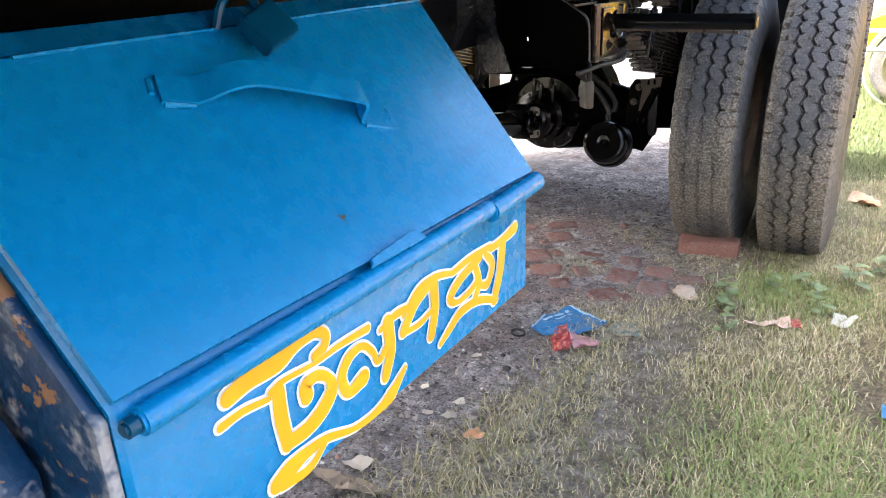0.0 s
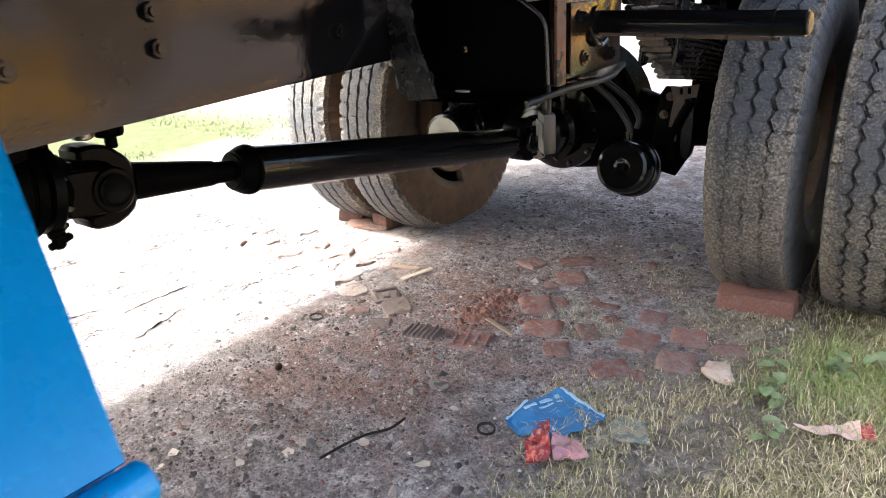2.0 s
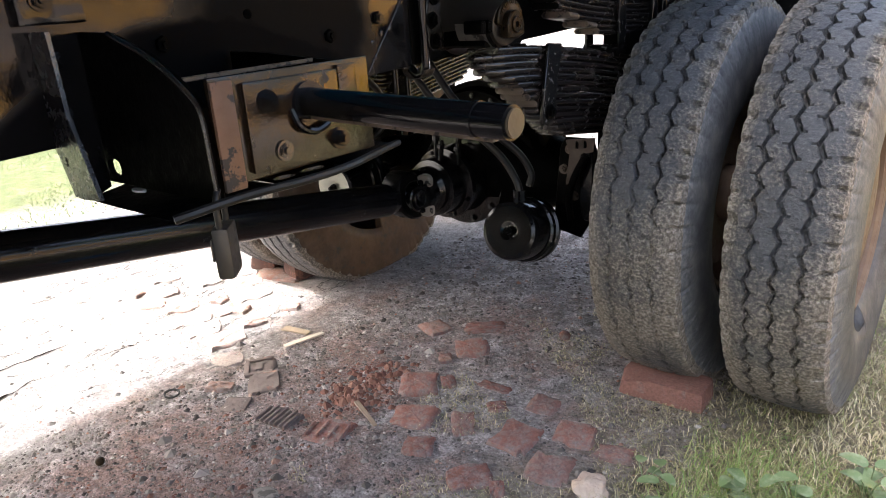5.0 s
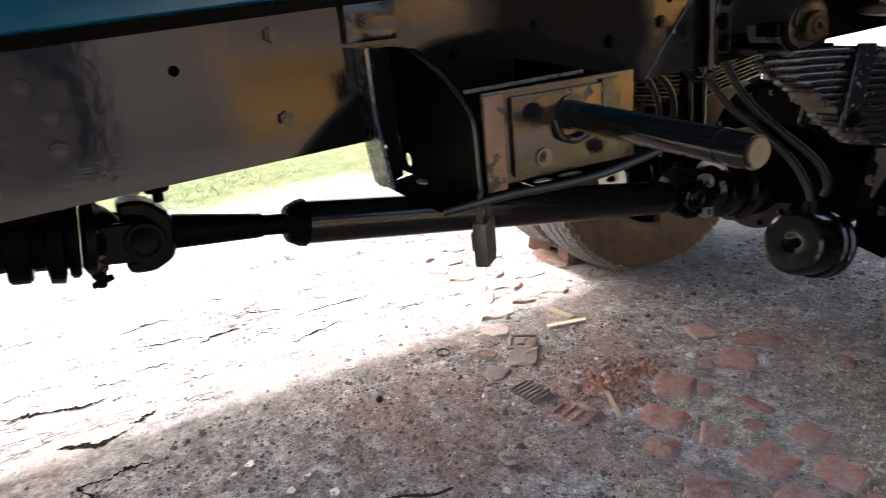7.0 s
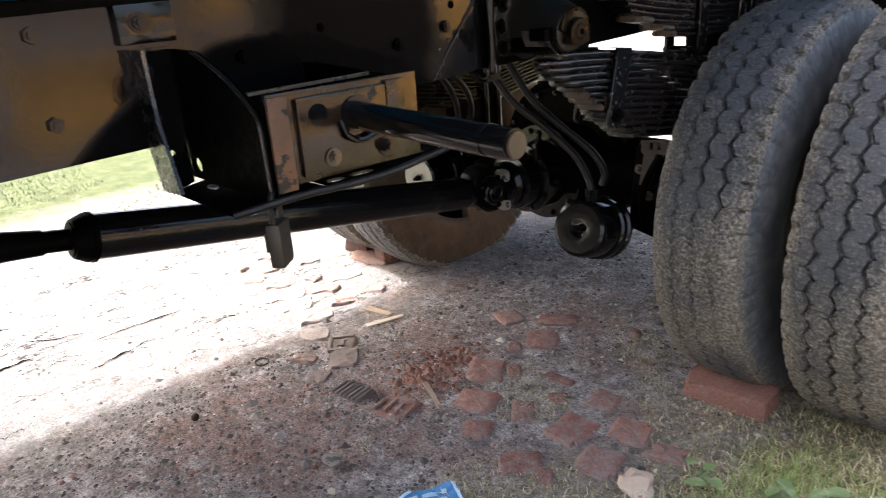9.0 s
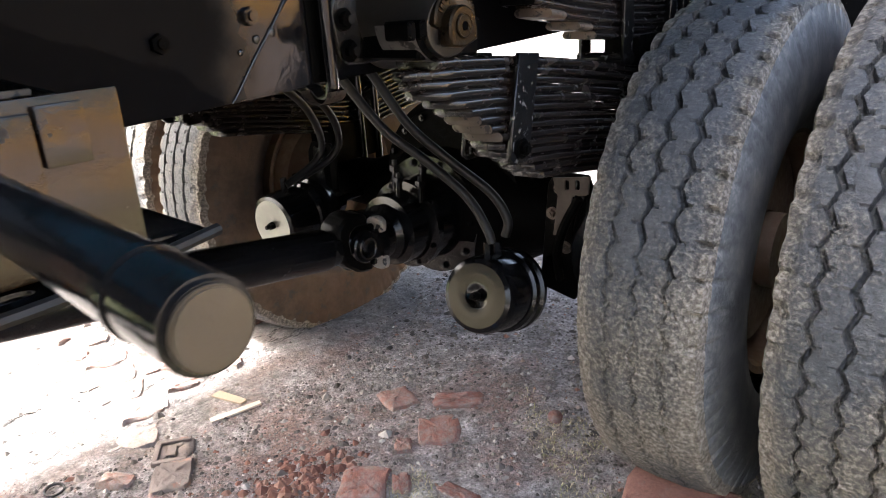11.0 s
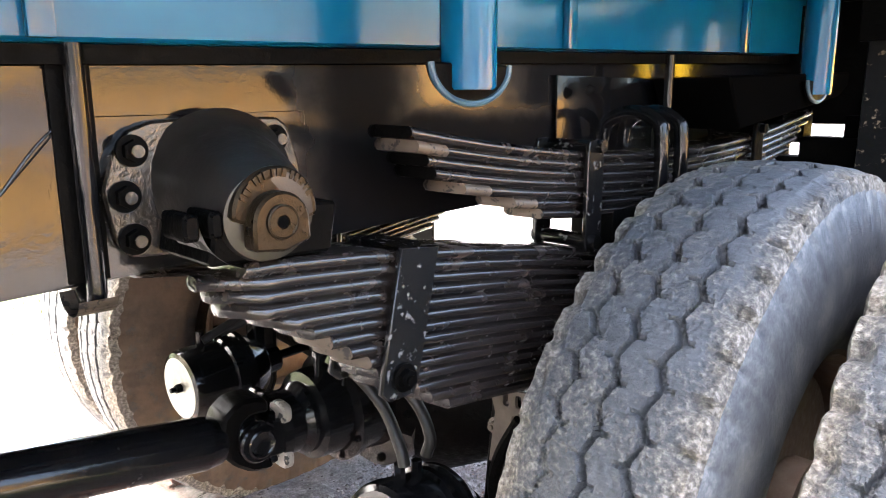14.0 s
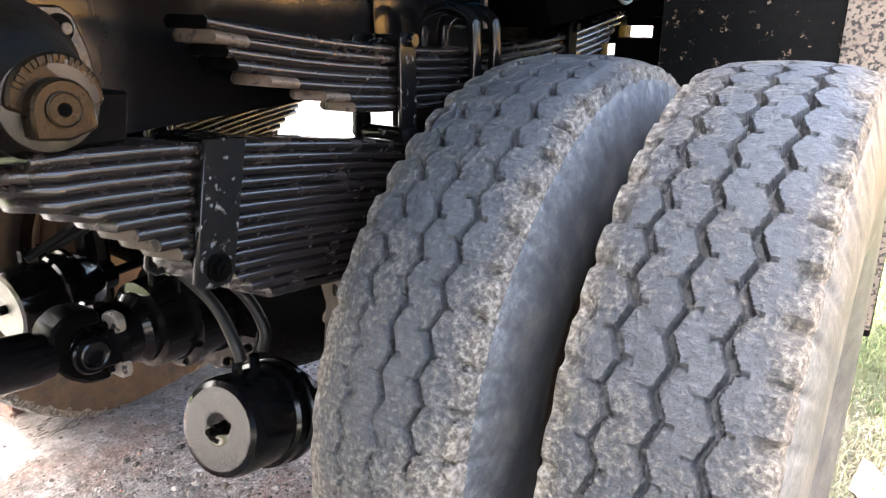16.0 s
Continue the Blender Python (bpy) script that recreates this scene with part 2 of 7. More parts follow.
def rubber_material():
    """Bluish bare rubber, scuffed, with grains and thin crusts of dried mud; the shoulders are chalky."""
    m, n, l, p = shader("dusty_tyre_rubber")

    def value(op, a, b, c=None):
        k = n.new("ShaderNodeMath")
        k.operation = op
        for sock, v in zip(k.inputs, (a, b, c)):
            if v is None:
                continue
            if isinstance(v, float):
                sock.default_value = v
            else:
                l.new(v, sock)
        return k.outputs[0]

    def span(v, lo, hi, a, b):
        k = n.new("ShaderNodeMapRange")
        l.new(v, k.inputs["Value"])
        for name, x in (("From Min", lo), ("From Max", hi), ("To Min", a), ("To Max", b)):
            k.inputs[name].default_value = x
        return k.outputs[0]

    wide = noise_of(n, l, 5.5, 3.0, 0.45)
    mid = noise_of(n, l, 38.0, 7.0, 0.68)
    fine = noise_of(n, l, 130.0, 5.0, 0.62)
    grain = noise_of(n, l, 420.0, 3.0, 0.6)
    scuff = noise_of(n, l, 30.0, 6.0, 0.75, stretch=(1.0, 6.0, 6.0))
    bare = ramp(n, l, value("MULTIPLY_ADD", scuff, 0.5, value("MULTIPLY", fine, 0.5)), [(0.36, (0.028, 0.031, 0.036)), (0.52, (0.055, 0.060, 0.067)), (0.64, (0.098, 0.105, 0.114))])
    mud = ramp(n, l, fine, [(0.34, (0.088, 0.073, 0.056)), (0.50, (0.178, 0.155, 0.125)), (0.66, (0.325, 0.296, 0.253))])
    tc = n.new("ShaderNodeTexCoord")
    sx = n.new("ShaderNodeSeparateXYZ")
    l.new(tc.outputs["Object"], sx.inputs[0])
    edge = span(value("ABSOLUTE", sx.outputs["X"], 0.0), 0.082, 0.113, 0.0, 0.32)
    # one side of the wheel stood in wet mud
    stood = span(sx.outputs["Y"], -0.10, -0.48, 0.0, 0.24)
    inboard = span(sx.outputs["X"], 0.02, -0.09, 0.0, 0.16)
    crust = value("ADD", value("ADD", value("MULTIPLY_ADD", wide, 1.30, value("MULTIPLY", mid, 0.32)), edge), value("ADD", stood, inboard))
    fac = span(value("MULTIPLY_ADD", fine, 0.7, crust), 1.19, 1.58, 0.02, 0.88)
    l.new(blend(n, l, fac, bare, mud), p.inputs["Base Color"])
    l.new(span(fac, 0.0, 1.0, 0.46, 0.88), p.inputs["Roughness"])
    p.inputs["Specular IOR Level"].default_value = 0.45
    height = value("MULTIPLY_ADD", fac, 0.8, value("MULTIPLY_ADD", fine, 0.9, value("MULTIPLY_ADD", grain, 0.35, mid)))
    relief(n, l, p, height, 1.0, 0.0050)
    return m


M_RUBBER = rubber_material()
M_WALL_MUD = coated("muddy_sidewall_rubber", (0.095, 0.060, 0.036), (0.050, 0.033, 0.022), (0.7, 0.9), dust=(0.13, 0.090, 0.058), dust_edge=(0.45, 0.8), dust_scale=14.0,
                    chip=(0.045, 0.040, 0.036), chip_edge=(0.56, 0.66), chip_scale=18.0, bump=0.5)


def wall_material():
    """Sidewall rubber: scuffed pale towards the tread; further in streaked with dried mud and darkened for the shade
    between the twins.
    """
    m, n, l, p = shader("dusty_sidewall_rubber")
    tc = n.new("ShaderNodeTexCoord")
    mp = n.new("ShaderNodeMapping")
    mp.inputs["Scale"].default_value = (0.0, 1.0, 1.0)
    l.new(tc.outputs["Object"], mp.inputs["Vector"])
    far = n.new("ShaderNodeVectorMath")
    far.operation = "LENGTH"
    l.new(mp.outputs["Vector"], far.inputs[0])
    ring = n.new("ShaderNodeMath")
    ring.operation = "MULTIPLY_ADD"
    l.new(noise_of(n, l, 24.0, 6.0, 0.7), ring.inputs[0])
    ring.inputs[1].default_value = 0.10
    l.new(far.outputs["Value"], ring.inputs[2])
    tone = ramp(n, l, noise_of(n, l, 16.0, 6.0, 0.65), [(0.36, (0.040, 0.041, 0.043)), (0.52, (0.070, 0.071, 0.073)), (0.68, (0.125, 0.118, 0.105))])
    pale = ramp(n, l, noise_of(n, l, 60.0, 5.0, 0.7), [(0.36, (0.060, 0.066, 0.074)), (0.52, (0.116, 0.123, 0.130)), (0.66, (0.22, 0.219, 0.21))])
    # radial change from dark to pale, partly the shade of the gap painted in
    k = n.new("ShaderNodeMapRange")
    l.new(ring.outputs[0], k.inputs["Value"])
    k.inputs["From Min"].default_value, k.inputs["From Max"].default_value = 0.49, 0.585
    l.new(blend(n, l, k.outputs[0], tone, pale), p.inputs["Base Color"])
    p.inputs["Roughness"].default_value = 0.55
    p.inputs["Specular IOR Level"].default_value = 0.45
    relief(n, l, p, noise_of(n, l, 120.0, 5.0, 0.7), 0.7, 0.003)
    return m


M_WALL = wall_material()
M_MUDDY = coated("mud_caked_rubber", (0.27, 0.225, 0.185), (0.15, 0.12, 0.095), (0.7, 0.9), chip=(0.022, 0.021, 0.020), chip_edge=(0.50, 0.57), chip_scale=105.0, bump=0.7, bump_scale=120.0)


def brick_material(name, soil_at, soil_colour=(0.20, 0.18, 0.172)):
    m, n, l, p = shader(name)
    info = n.new("ShaderNodeObjectInfo")
    tone = ramp(n, l, info.outputs["Random"], [(0.0, (0.160, 0.062, 0.046)), (0.45, (0.215, 0.090, 0.066)), (0.75, (0.185, 0.098, 0.080)), (1.0, (0.245, 0.122, 0.092))])
    soil = ramp(n, l, noise_of(n, l, 26.0, 6.0, 0.7), [(soil_at, grey(0.03)), (soil_at + 0.24, grey(0.9))])
    spots = ramp(n, l, noise_of(n, l, 120.0, 4.0, 0.7), [(0.3, grey(0.65)), (0.7, grey(1.15))])
    col = blend(n, l, 1.0, blend(n, l, soil, tone, soil_colour), spots, "MULTIPLY")
    l.new(col, p.inputs["Base Color"])
    p.inputs["Roughness"].default_value = 0.92
    relief(n, l, p, noise_of(n, l, 70.0, 6.0, 0.7), 0.8, 0.006)
    return m


M_BRICK = brick_material("weathered_red_brick", 0.42)
M_PALE_BRICK = brick_material("dust_covered_brick", 0.20, (0.29, 0.262, 0.248))
M_CHOCK = brick_material("red_chock_brick", 0.56)


def soil_material():
    m, n, l, p = shader("trodden_soil")
    a = noise_of(n, l, 1.3, 6.0, 0.6)
    b = noise_of(n, l, 11.0, 9.0, 0.78)
    c = noise_of(n, l, 120.0, 6.0, 0.8)
    d = noise_of(n, l, 42.0, 6.0, 0.75)
    col = ramp(n, l, b, [(0.34, (0.082, 0.075, 0.076)), (0.46, (0.195, 0.180, 0.180)), (0.56, (0.335, 0.312, 0.312)), (0.70, (0.56, 0.535, 0.54))])
    # brick dust, thickest round the broken bricks
    spot = n.new("ShaderNodeVectorMath")
    spot.operation = "DISTANCE"
    where = n.new("ShaderNodeTexCoord")
    l.new(where.outputs["Object"], spot.inputs[0])
    spot.inputs[1].default_value = (-0.45, 2.35, 0.0)
    gain = n.new("ShaderNodeMapRange")
    l.new(spot.outputs["Value"], gain.inputs["Value"])
    gain.inputs["From Min"].default_value, gain.inputs["From Max"].default_value = 1.1, 0.2
    gain.inputs["To Max"].default_value = 0.13
    dusty = n.new("ShaderNodeMath")
    dusty.operation = "ADD"
    l.new(noise_of(n, l, 2.3, 7.0, 0.75), dusty.inputs[0])
    l.new(gain.outputs[0], dusty.inputs[1])
    spot2 = n.new("ShaderNodeVectorMath")
    spot2.operation = "DISTANCE"
    l.new(where.outputs["Object"], spot2.inputs[0])
    spot2.inputs[1].default_value = (-0.46, 1.80, 0.0)
    gain2 = n.new("ShaderNodeMapRange")
    l.new(spot2.outputs["Value"], gain2.inputs["Value"])
    gain2.inputs["From Min"].default_value, gain2.inputs["From Max"].default_value = 0.42, 0.10
    gain2.inputs["To Max"].default_value = 0.13
    dusty2 = n.new("ShaderNodeMath")
    dusty2.operation = "ADD"
    l.new(dusty.outputs[0], dusty2.inputs[0])
    l.new(gain2.outputs[0], dusty2.inputs[1])
    red = ramp(n, l, dusty2.outputs[0], [(0.54, grey(0)), (0.70, grey(0.75))])
    col = blend(n, l, red, col, (0.225, 0.135, 0.112))
    slow = ramp(n, l, a, [(0.36, grey(0.84)), (0.5, grey(1.06)), (0.64, grey(1.26))])
    col = blend(n, l, 1.0, col, slow, "MULTIPLY")
    grit = ramp(n, l, c, [(0.32, grey(0.32)), (0.48, grey(0.88)), (0.60, grey(1.25)), (0.72, grey(2.6))])
    col = blend(n, l, 1.0, col, grit, "MULTIPLY")
    clods = ramp(n, l, d, [(0.36, grey(0.56)), (0.52, grey(1.08)), (0.68, grey(1.42))])
    col = blend(n, l, 1.0, col, clods, "MULTIPLY")
    tc = n.new("ShaderNodeTexCoord")
    sx = n.new("ShaderNodeSeparateXYZ")
    l.new(tc.outputs["Object"], sx.inputs[0])
    # dried crust of the track, split in long thin cracks
    crust = n.new("ShaderNodeMapRange")
    l.new(sx.outputs["X"], crust.inputs["Value"])
    crust.inputs["From Min"].default_value, crust.inputs["From Max"].default_value = -0.75, -1.15
    lines = noise_of(n, l, 1.0, 5.0, 0.6, stretch=(7.0, 2.0, 1.0))
    split = ramp(n, l, noise_of(n, l, 2.6, 3.0, 0.5), [(0.48, grey(0)), (0.54, grey(1))])
    crack = ramp(n, l, lines, [(0.472, grey(0)), (0.480, grey(1)), (0.486, grey(1)), (0.494, grey(0))])
    torn = blend(n, l, 1.0, crack, split, "MULTIPLY")
    cut = n.new("ShaderNodeMath")
    cut.operation = "MULTIPLY"
    l.new(torn, cut.inputs[0])
    l.new(crust.outputs[0], cut.inputs[1])
    pale = n.new("ShaderNodeMath")
    pale.operation = "MULTIPLY"
    l.new(crust.outputs[0], pale.inputs[0])
    pale.inputs[1].default_value = 0.62
    col = blend(n, l, pale.outputs[0], col, (0.29, 0.275, 0.26))
    # crack lines coloured dark in place of the shade of their depth
    col = blend(n, l, cut.outputs[0], col, (0.022, 0.019, 0.017))
    # turf where the soil is overgrown: beside the wheels, and the meadow on the far side
    wob = n.new("ShaderNodeMath")
    wob.operation = "MULTIPLY_ADD"
    l.new(a, wob.inputs[0])
    wob.inputs[1].default_value = 1.4
    l.new(sx.outputs["X"], wob.inputs[2])
    near = n.new("ShaderNodeMapRange")
    l.new(wob.outputs[0], near.inputs["Value"])
    near.inputs["From Min"].default_value, near.inputs["From Max"].default_value = 0.85, 1.35
    far = n.new("ShaderNodeMapRange")
    l.new(wob.outputs[0], far.inputs["Value"])
    far.inputs["From Min"].default_value, far.inputs["From Max"].default_value = -2.55, -3.2
    rear = n.new("ShaderNodeMapRange")
    l.new(sx.outputs["Y"], rear.inputs["Value"])
    rear.inputs["From Min"].default_value, rear.inputs["From Max"].default_value = 5.2, 4.2
    field = n.new("ShaderNodeMath")
    field.operation = "MULTIPLY"
    l.new(far.outputs[0], field.inputs[0])
    l.new(rear.outputs[0], field.inputs[1])
    turf = ramp(n, l, noise_of(n, l, 70.0, 7.0, 0.8), [(0.3, (0.075, 0.058, 0.038)), (0.5, (0.185, 0.15, 0.10)), (0.7, (0.36, 0.30, 0.20))])
    mead = ramp(n, l, noise_of(n, l, 7.0, 8.0, 0.75), [(0.3, (0.040, 0.065, 0.012)), (0.55, (0.085, 0.105, 0.03)), (0.75, (0.22, 0.20, 0.12))])
    back = n.new("ShaderNodeMapRange")
    l.new(sx.outputs["Y"], back.inputs["Value"])
    back.inputs["From Min"].default_value, back.inputs["From Max"].default_value = 3.9, 4.7
    turf = blend(n, l, back.outputs[0], turf, mead)
    col = blend(n, l, near.outputs[0], col, turf)
    col = blend(n, l, field.outputs[0], col, mead)
    # pale dusty yard between the grass and the wall
    yard = n.new("ShaderNodeMapRange")
    l.new(wob.outputs[0], yard.inputs["Value"])
    yard.inputs["From Min"].default_value, yard.inputs["From Max"].default_value = 3.4, 3.9
    col = blend(n, l, yard.outputs[0], col, ramp(n, l, b, [(0.3, (0.22, 0.205, 0.20)), (0.7, (0.36, 0.335, 0.32))]))
    # unseen ochre earth at the yard's far end, added for orange reflections
    earth = n.new("ShaderNodeMapRange")
    l.new(sx.outputs["Y"], earth.inputs["Value"])
    earth.inputs["From Min"].default_value, earth.inputs["From Max"].default_value = 3.9, 4.4
    both = n.new("ShaderNodeMath")
    both.operation = "MULTIPLY"
    l.new(earth.outputs[0], both.inputs[0])
    l.new(yard.outputs[0], both.inputs[1])
    col = blend(n, l, both.outputs[0], col, ramp(n, l, b, [(0.3, (0.34, 0.20, 0.075)), (0.7, (0.50, 0.31, 0.12))]))
    l.new(col, p.inputs["Base Color"])
    p.inputs["Roughness"].default_value = 0.95
    h = n.new("ShaderNodeMath")
    h.operation = "ADD"
    l.new(b, h.inputs[0])
    l.new(d, h.inputs[1])
    h2 = n.new("ShaderNodeMath")
    h2.operation = "MULTIPLY_ADD"
    l.new(c, h2.inputs[0])
    h2.inputs[1].default_value = 0.6
    l.new(h.outputs[0], h2.inputs[2])
    h3 = n.new("ShaderNodeMath")
    h3.operation = "SUBTRACT"
    l.new(h2.outputs[0], h3.inputs[0])
    l.new(cut.outputs[0], h3.inputs[1])
    relief(n, l, p, h3.outputs[0], 1.0, 0.032)
    return m


M_SOIL = soil_material()


def island_material(name, stops, rough=0.8):
    m, n, l, p = shader(name)
    g = n.new("ShaderNodeNewGeometry")
    col = ramp(n, l, g.outputs["Random Per Island"], stops)
    l.new(blend(n, l, 1.0, col, ramp(n, l, noise_of(n, l, 40.0), [(0.3, grey(0.75)), (0.7, grey(1.15))]), "MULTIPLY"), p.inputs["Base Color"])
    p.inputs["Roughness"].default_value = rough
    return m


M_GRASS = island_material("mixed_grass", [(0.0, (0.70, 0.62, 0.43)), (0.26, (0.52, 0.44, 0.27)), (0.58, (0.33, 0.28, 0.155)), (0.84, (0.26, 0.255, 0.10)), (1.0, (0.17, 0.22, 0.06))], 0.6)
M_MEADOW = island_material("meadow_grass", [(0.0, (0.05, 0.085, 0.014)), (0.6, (0.085, 0.11, 0.028)), (1.0, (0.17, 0.165, 0.075))], 0.6)
M_LUSH = island_material("green_grass", [(0.0, (0.20, 0.27, 0.07)), (0.5, (0.14, 0.22, 0.05)), (1.0, (0.34, 0.34, 0.15))], 0.55)
M_PEBBLE = island_material("mixed_pebbles", [(0.0, (0.05, 0.045, 0.04)), (0.45, (0.13, 0.115, 0.10)), (0.75, (0.22, 0.19, 0.165)), (0.88, (0.24, 0.11, 0.075)), (0.95, (0.36, 0.33, 0.30)), (1.0, (0.62, 0.60, 0.56))], 0.85)
M_WEED = coated("weed_leaf", (0.15, 0.21, 0.085), (0.09, 0.14, 0.05), (0.4, 0.6), dust=(0.32, 0.34, 0.24), dust_edge=(0.46, 0.8), dust_scale=30.0, bump=0.6, bump_scale=140.0)
M_CROWN = island_material("tree_leaves", [(0.0, (0.035, 0.075, 0.02)), (1.0, (0.08, 0.13, 0.035))], 0.6)

# ---- building helpers ----


def thing(name, at, label, category, group=""):
    ob = new(name)
    ob.location = at
    ob.empty_display_size = 0.1
    return tagged(ob, label, category, group)


def to_mesh(name, bm, material, smooth=True, angle=38.0):
    bmesh.ops.recalc_face_normals(bm, faces=bm.faces)
    me = bpy.data.meshes.new(name)
    bm.to_mesh(me)
    bm.free()
    for m in (material if isinstance(material, (list, tuple)) else (material,)):
        me.materials.append(m)
    if smooth:
        me.shade_smooth()
        me.set_sharp_from_angle(angle=radians(angle))
    return me


def link(name, me, parent=None, label="", at=None):
    ob = new(name, me)
    if at is not None:
        ob.matrix_basis = at
    if parent is not None:
        ob.parent = parent
        if parent.type == "EMPTY":
            ob.matrix_parent_inverse = Matrix.Translation(-Vector(parent.location))
    return tagged(ob, label)


def part(name, bm, material, parent=None, label="", smooth=True, angle=38.0):
    return link(name, to_mesh(name, bm, material, smooth, angle), parent, label)


def block(bm, lo, hi, bevel=0.0, m=None, slot=0):
    """A box from corner to corner, with rounded edges, turned by m."""
    c = [(a + b) / 2 for a, b in zip(lo, hi)]
    s = [abs(b - a) for a, b in zip(lo, hi)]
    mat = Matrix.Translation(c) @ Matrix.Diagonal((*s, 1))
    if m is not None:
        mat = m @ mat
    old = set(bm.faces)
    r = bmesh.ops.create_cube(bm, size=1.0, matrix=mat)
    if bevel:
        es = list({e for v in r["verts"] for e in v.link_edges})
        bmesh.ops.bevel(bm, geom=es, offset=bevel, segments=2, affect="EDGES", profile=0.6)
    for f in bm.faces:
        if f not in old:
            f.material_index = slot
    return bm


def rod(bm, a, b, r, r2=None, seg=20, bevel=0.0, slot=0):
    """A round bar from a to b."""
    a, b = Vector(a), Vector(b)
    turn = (b - a).to_track_quat("Z", "Y").to_matrix().to_4x4()
    old = set(bm.faces)
    k = bmesh.ops.create_cone(bm, cap_ends=True, segments=seg, radius1=r, radius2=r if r2 is None else r2, depth=(b - a).length,
                              matrix=Matrix.Translation((a + b) / 2) @ turn)
    if bevel:
        caps = [f for f in {f for v in k["verts"] for f in v.link_faces} if len(f.verts) > 4]
        bmesh.ops.bevel(bm, geom=list({e for f in caps for e in f.edges}), offset=bevel, segments=2, affect="EDGES")
    for f in bm.faces:
        if f not in old:
            f.material_index = slot
    return bm


def lathe(bm, profile, axis_at, axis, seg=48, close=False, slots=None):
    """A turned shape: profile of (along, radius) about the axis."""
    axis = Vector(axis).normalized()
    side = axis.orthogonal().normalized()
    up = axis.cross(side)
    o = Vector(axis_at)
    rings = []
    for along, r in profile:
        rings.append([bm.verts.new(o + axis * along + (side * math.cos(2 * math.pi * k / seg) + up * math.sin(2 * math.pi * k / seg)) * max(r, 1e-5)) for k in range(seg)])
    for i, (p, q) in enumerate(zip(rings, rings[1:])):
        for k in range(seg):
            f = bm.faces.new((p[k], p[(k + 1) % seg], q[(k + 1) % seg], q[k]))
            if slots:
                f.material_index = slots[i]
    if close:
        for ring, keep in ((rings[0], profile[0][1]), (rings[-1], profile[-1][1])):
            if keep > 1e-4:
                bm.faces.new(ring)
    return bm


def plate(bm, outline, lift, thick, flat, bevel=0.0, slot=0):
    """A sheet: outline of (a, b), extruded from lift by thick. flat: 'x' (a, b = y, z), 'y' (x, z) or 'z' (x, y)."""
    def place(a, b, h):
        return {"x": (h, a, b), "y": (a, h, b), "z": (a, b, h)}[flat]
    old = set(bm.faces)
    f = bm.faces.new([bm.verts.new(place(a, b, lift)) for a, b in outline])
    r = bmesh.ops.extrude_face_region(bm, geom=[f])
    vs = [v for v in r["geom"] if isinstance(v, bmesh.types.BMVert)]
    bmesh.ops.translate(bm, verts=vs, vec=Vector(place(0, 0, thick)))
    fresh = [g for g in bm.faces if g not in old]
    if bevel:
        bmesh.ops.bevel(bm, geom=list({e for g in fresh for e in g.edges}), offset=bevel, segments=1, affect="EDGES")
    for g in bm.faces:
        if g not in old:
            g.material_index = slot
    return bm


def glide(points, steps=8):
    """A smooth line through the points."""
    p = [Vector(q) for q in points]
    p = [2 * p[0] - p[1]] + p + [2 * p[-1] - p[-2]]
    out = []
    for i in range(1, len(p) - 2):
        for s in range(steps):
            t = s / steps
            a, b, c, d = p[i - 1:i + 3]
            out.append(0.5 * ((2 * b) + (c - a) * t + (2 * a - 5 * b + 4 * c - d) * t * t + (3 * b - a - 3 * c + d) * t ** 3))
    return out + [p[-2]]


def pipe(bm, points, r, seg=10, steps=6, smooth=True):
    """A bent tube through the points."""
    line = glide(points, steps) if smooth else [Vector(q) for q in points]
    rings, side = [], None
    for i, q in enumerate(line):
        way = (line[min(i + 1, len(line) - 1)] - line[max(i - 1, 0)]).normalized()
        side = way.orthogonal().normalized() if side is None else (side - way * side.dot(way)).normalized()
        up = way.cross(side)
        rings.append([bm.verts.new(q + (side * math.cos(2 * math.pi * k / seg) + up * math.sin(2 * math.pi * k / seg)) * r) for k in range(seg)])
    for p, q in zip(rings, rings[1:]):
        for k in range(seg):
            bm.faces.new((p[k], p[(k + 1) % seg], q[(k + 1) % seg], q[k]))
    bm.faces.new(rings[0])
    bm.faces.new(rings[-1])
    return bm


def hex_bolt(at, axis, r=0.013, h=0.011, washer=True):
    """A hexagon head with washer and a stub of thread, standing on a surface."""
    bm = bmesh.new()
    a, d = Vector(at), Vector(axis).normalized()
    if washer:
        rod(bm, a - d * 0.001, a + d * 0.003, r * 1.35, seg=18)
    rod(bm, a, a + d * h, r, r * 0.97, seg=6, bevel=0.0012)
    rod(bm, a, a + d * (h + 0.004), r * 0.5, seg=10)
    return bm


def squircle(cx, cy, w, h, n=8, r=0.3):
    pts = []
    for k in range(4 * n):
        t = 2 * math.pi * k / (4 * n)
        c, s = math.cos(t), math.sin(t)
        pts.append((cx + w / 2 * math.copysign(abs(c) ** r, c), cy + h / 2 * math.copysign(abs(s) ** r, s)))
    return pts

# ---- ground ----
MID = -0.40  # the truck's middle


def turf_edge(y):
    """Where the bare soil turns to grass beside the truck."""
    if y < 1.9:
        return 0.02 + 0.03 * y + 0.05 * math.sin(5 * y)
    return 0.08 + min(0.38, (y - 1.9) * 0.75) + 0.04 * math.sin(9 * y)


def ground_height(x, y):
    h = 0.010 * noise.noise((x * 1.7, y * 1.7, 0)) + 0.006 * noise.noise((x * 7, y * 7, 3)) + 0.003 * noise.noise((x * 23, y * 23, 8))
    crack = abs(noise.noise((x * 2.2 + 0.4 * y, y * 0.9, 21)))
    if x < -0.8 and crack < 0.035:
        h -= 0.012 * (1 - crack / 0.035)
    return h


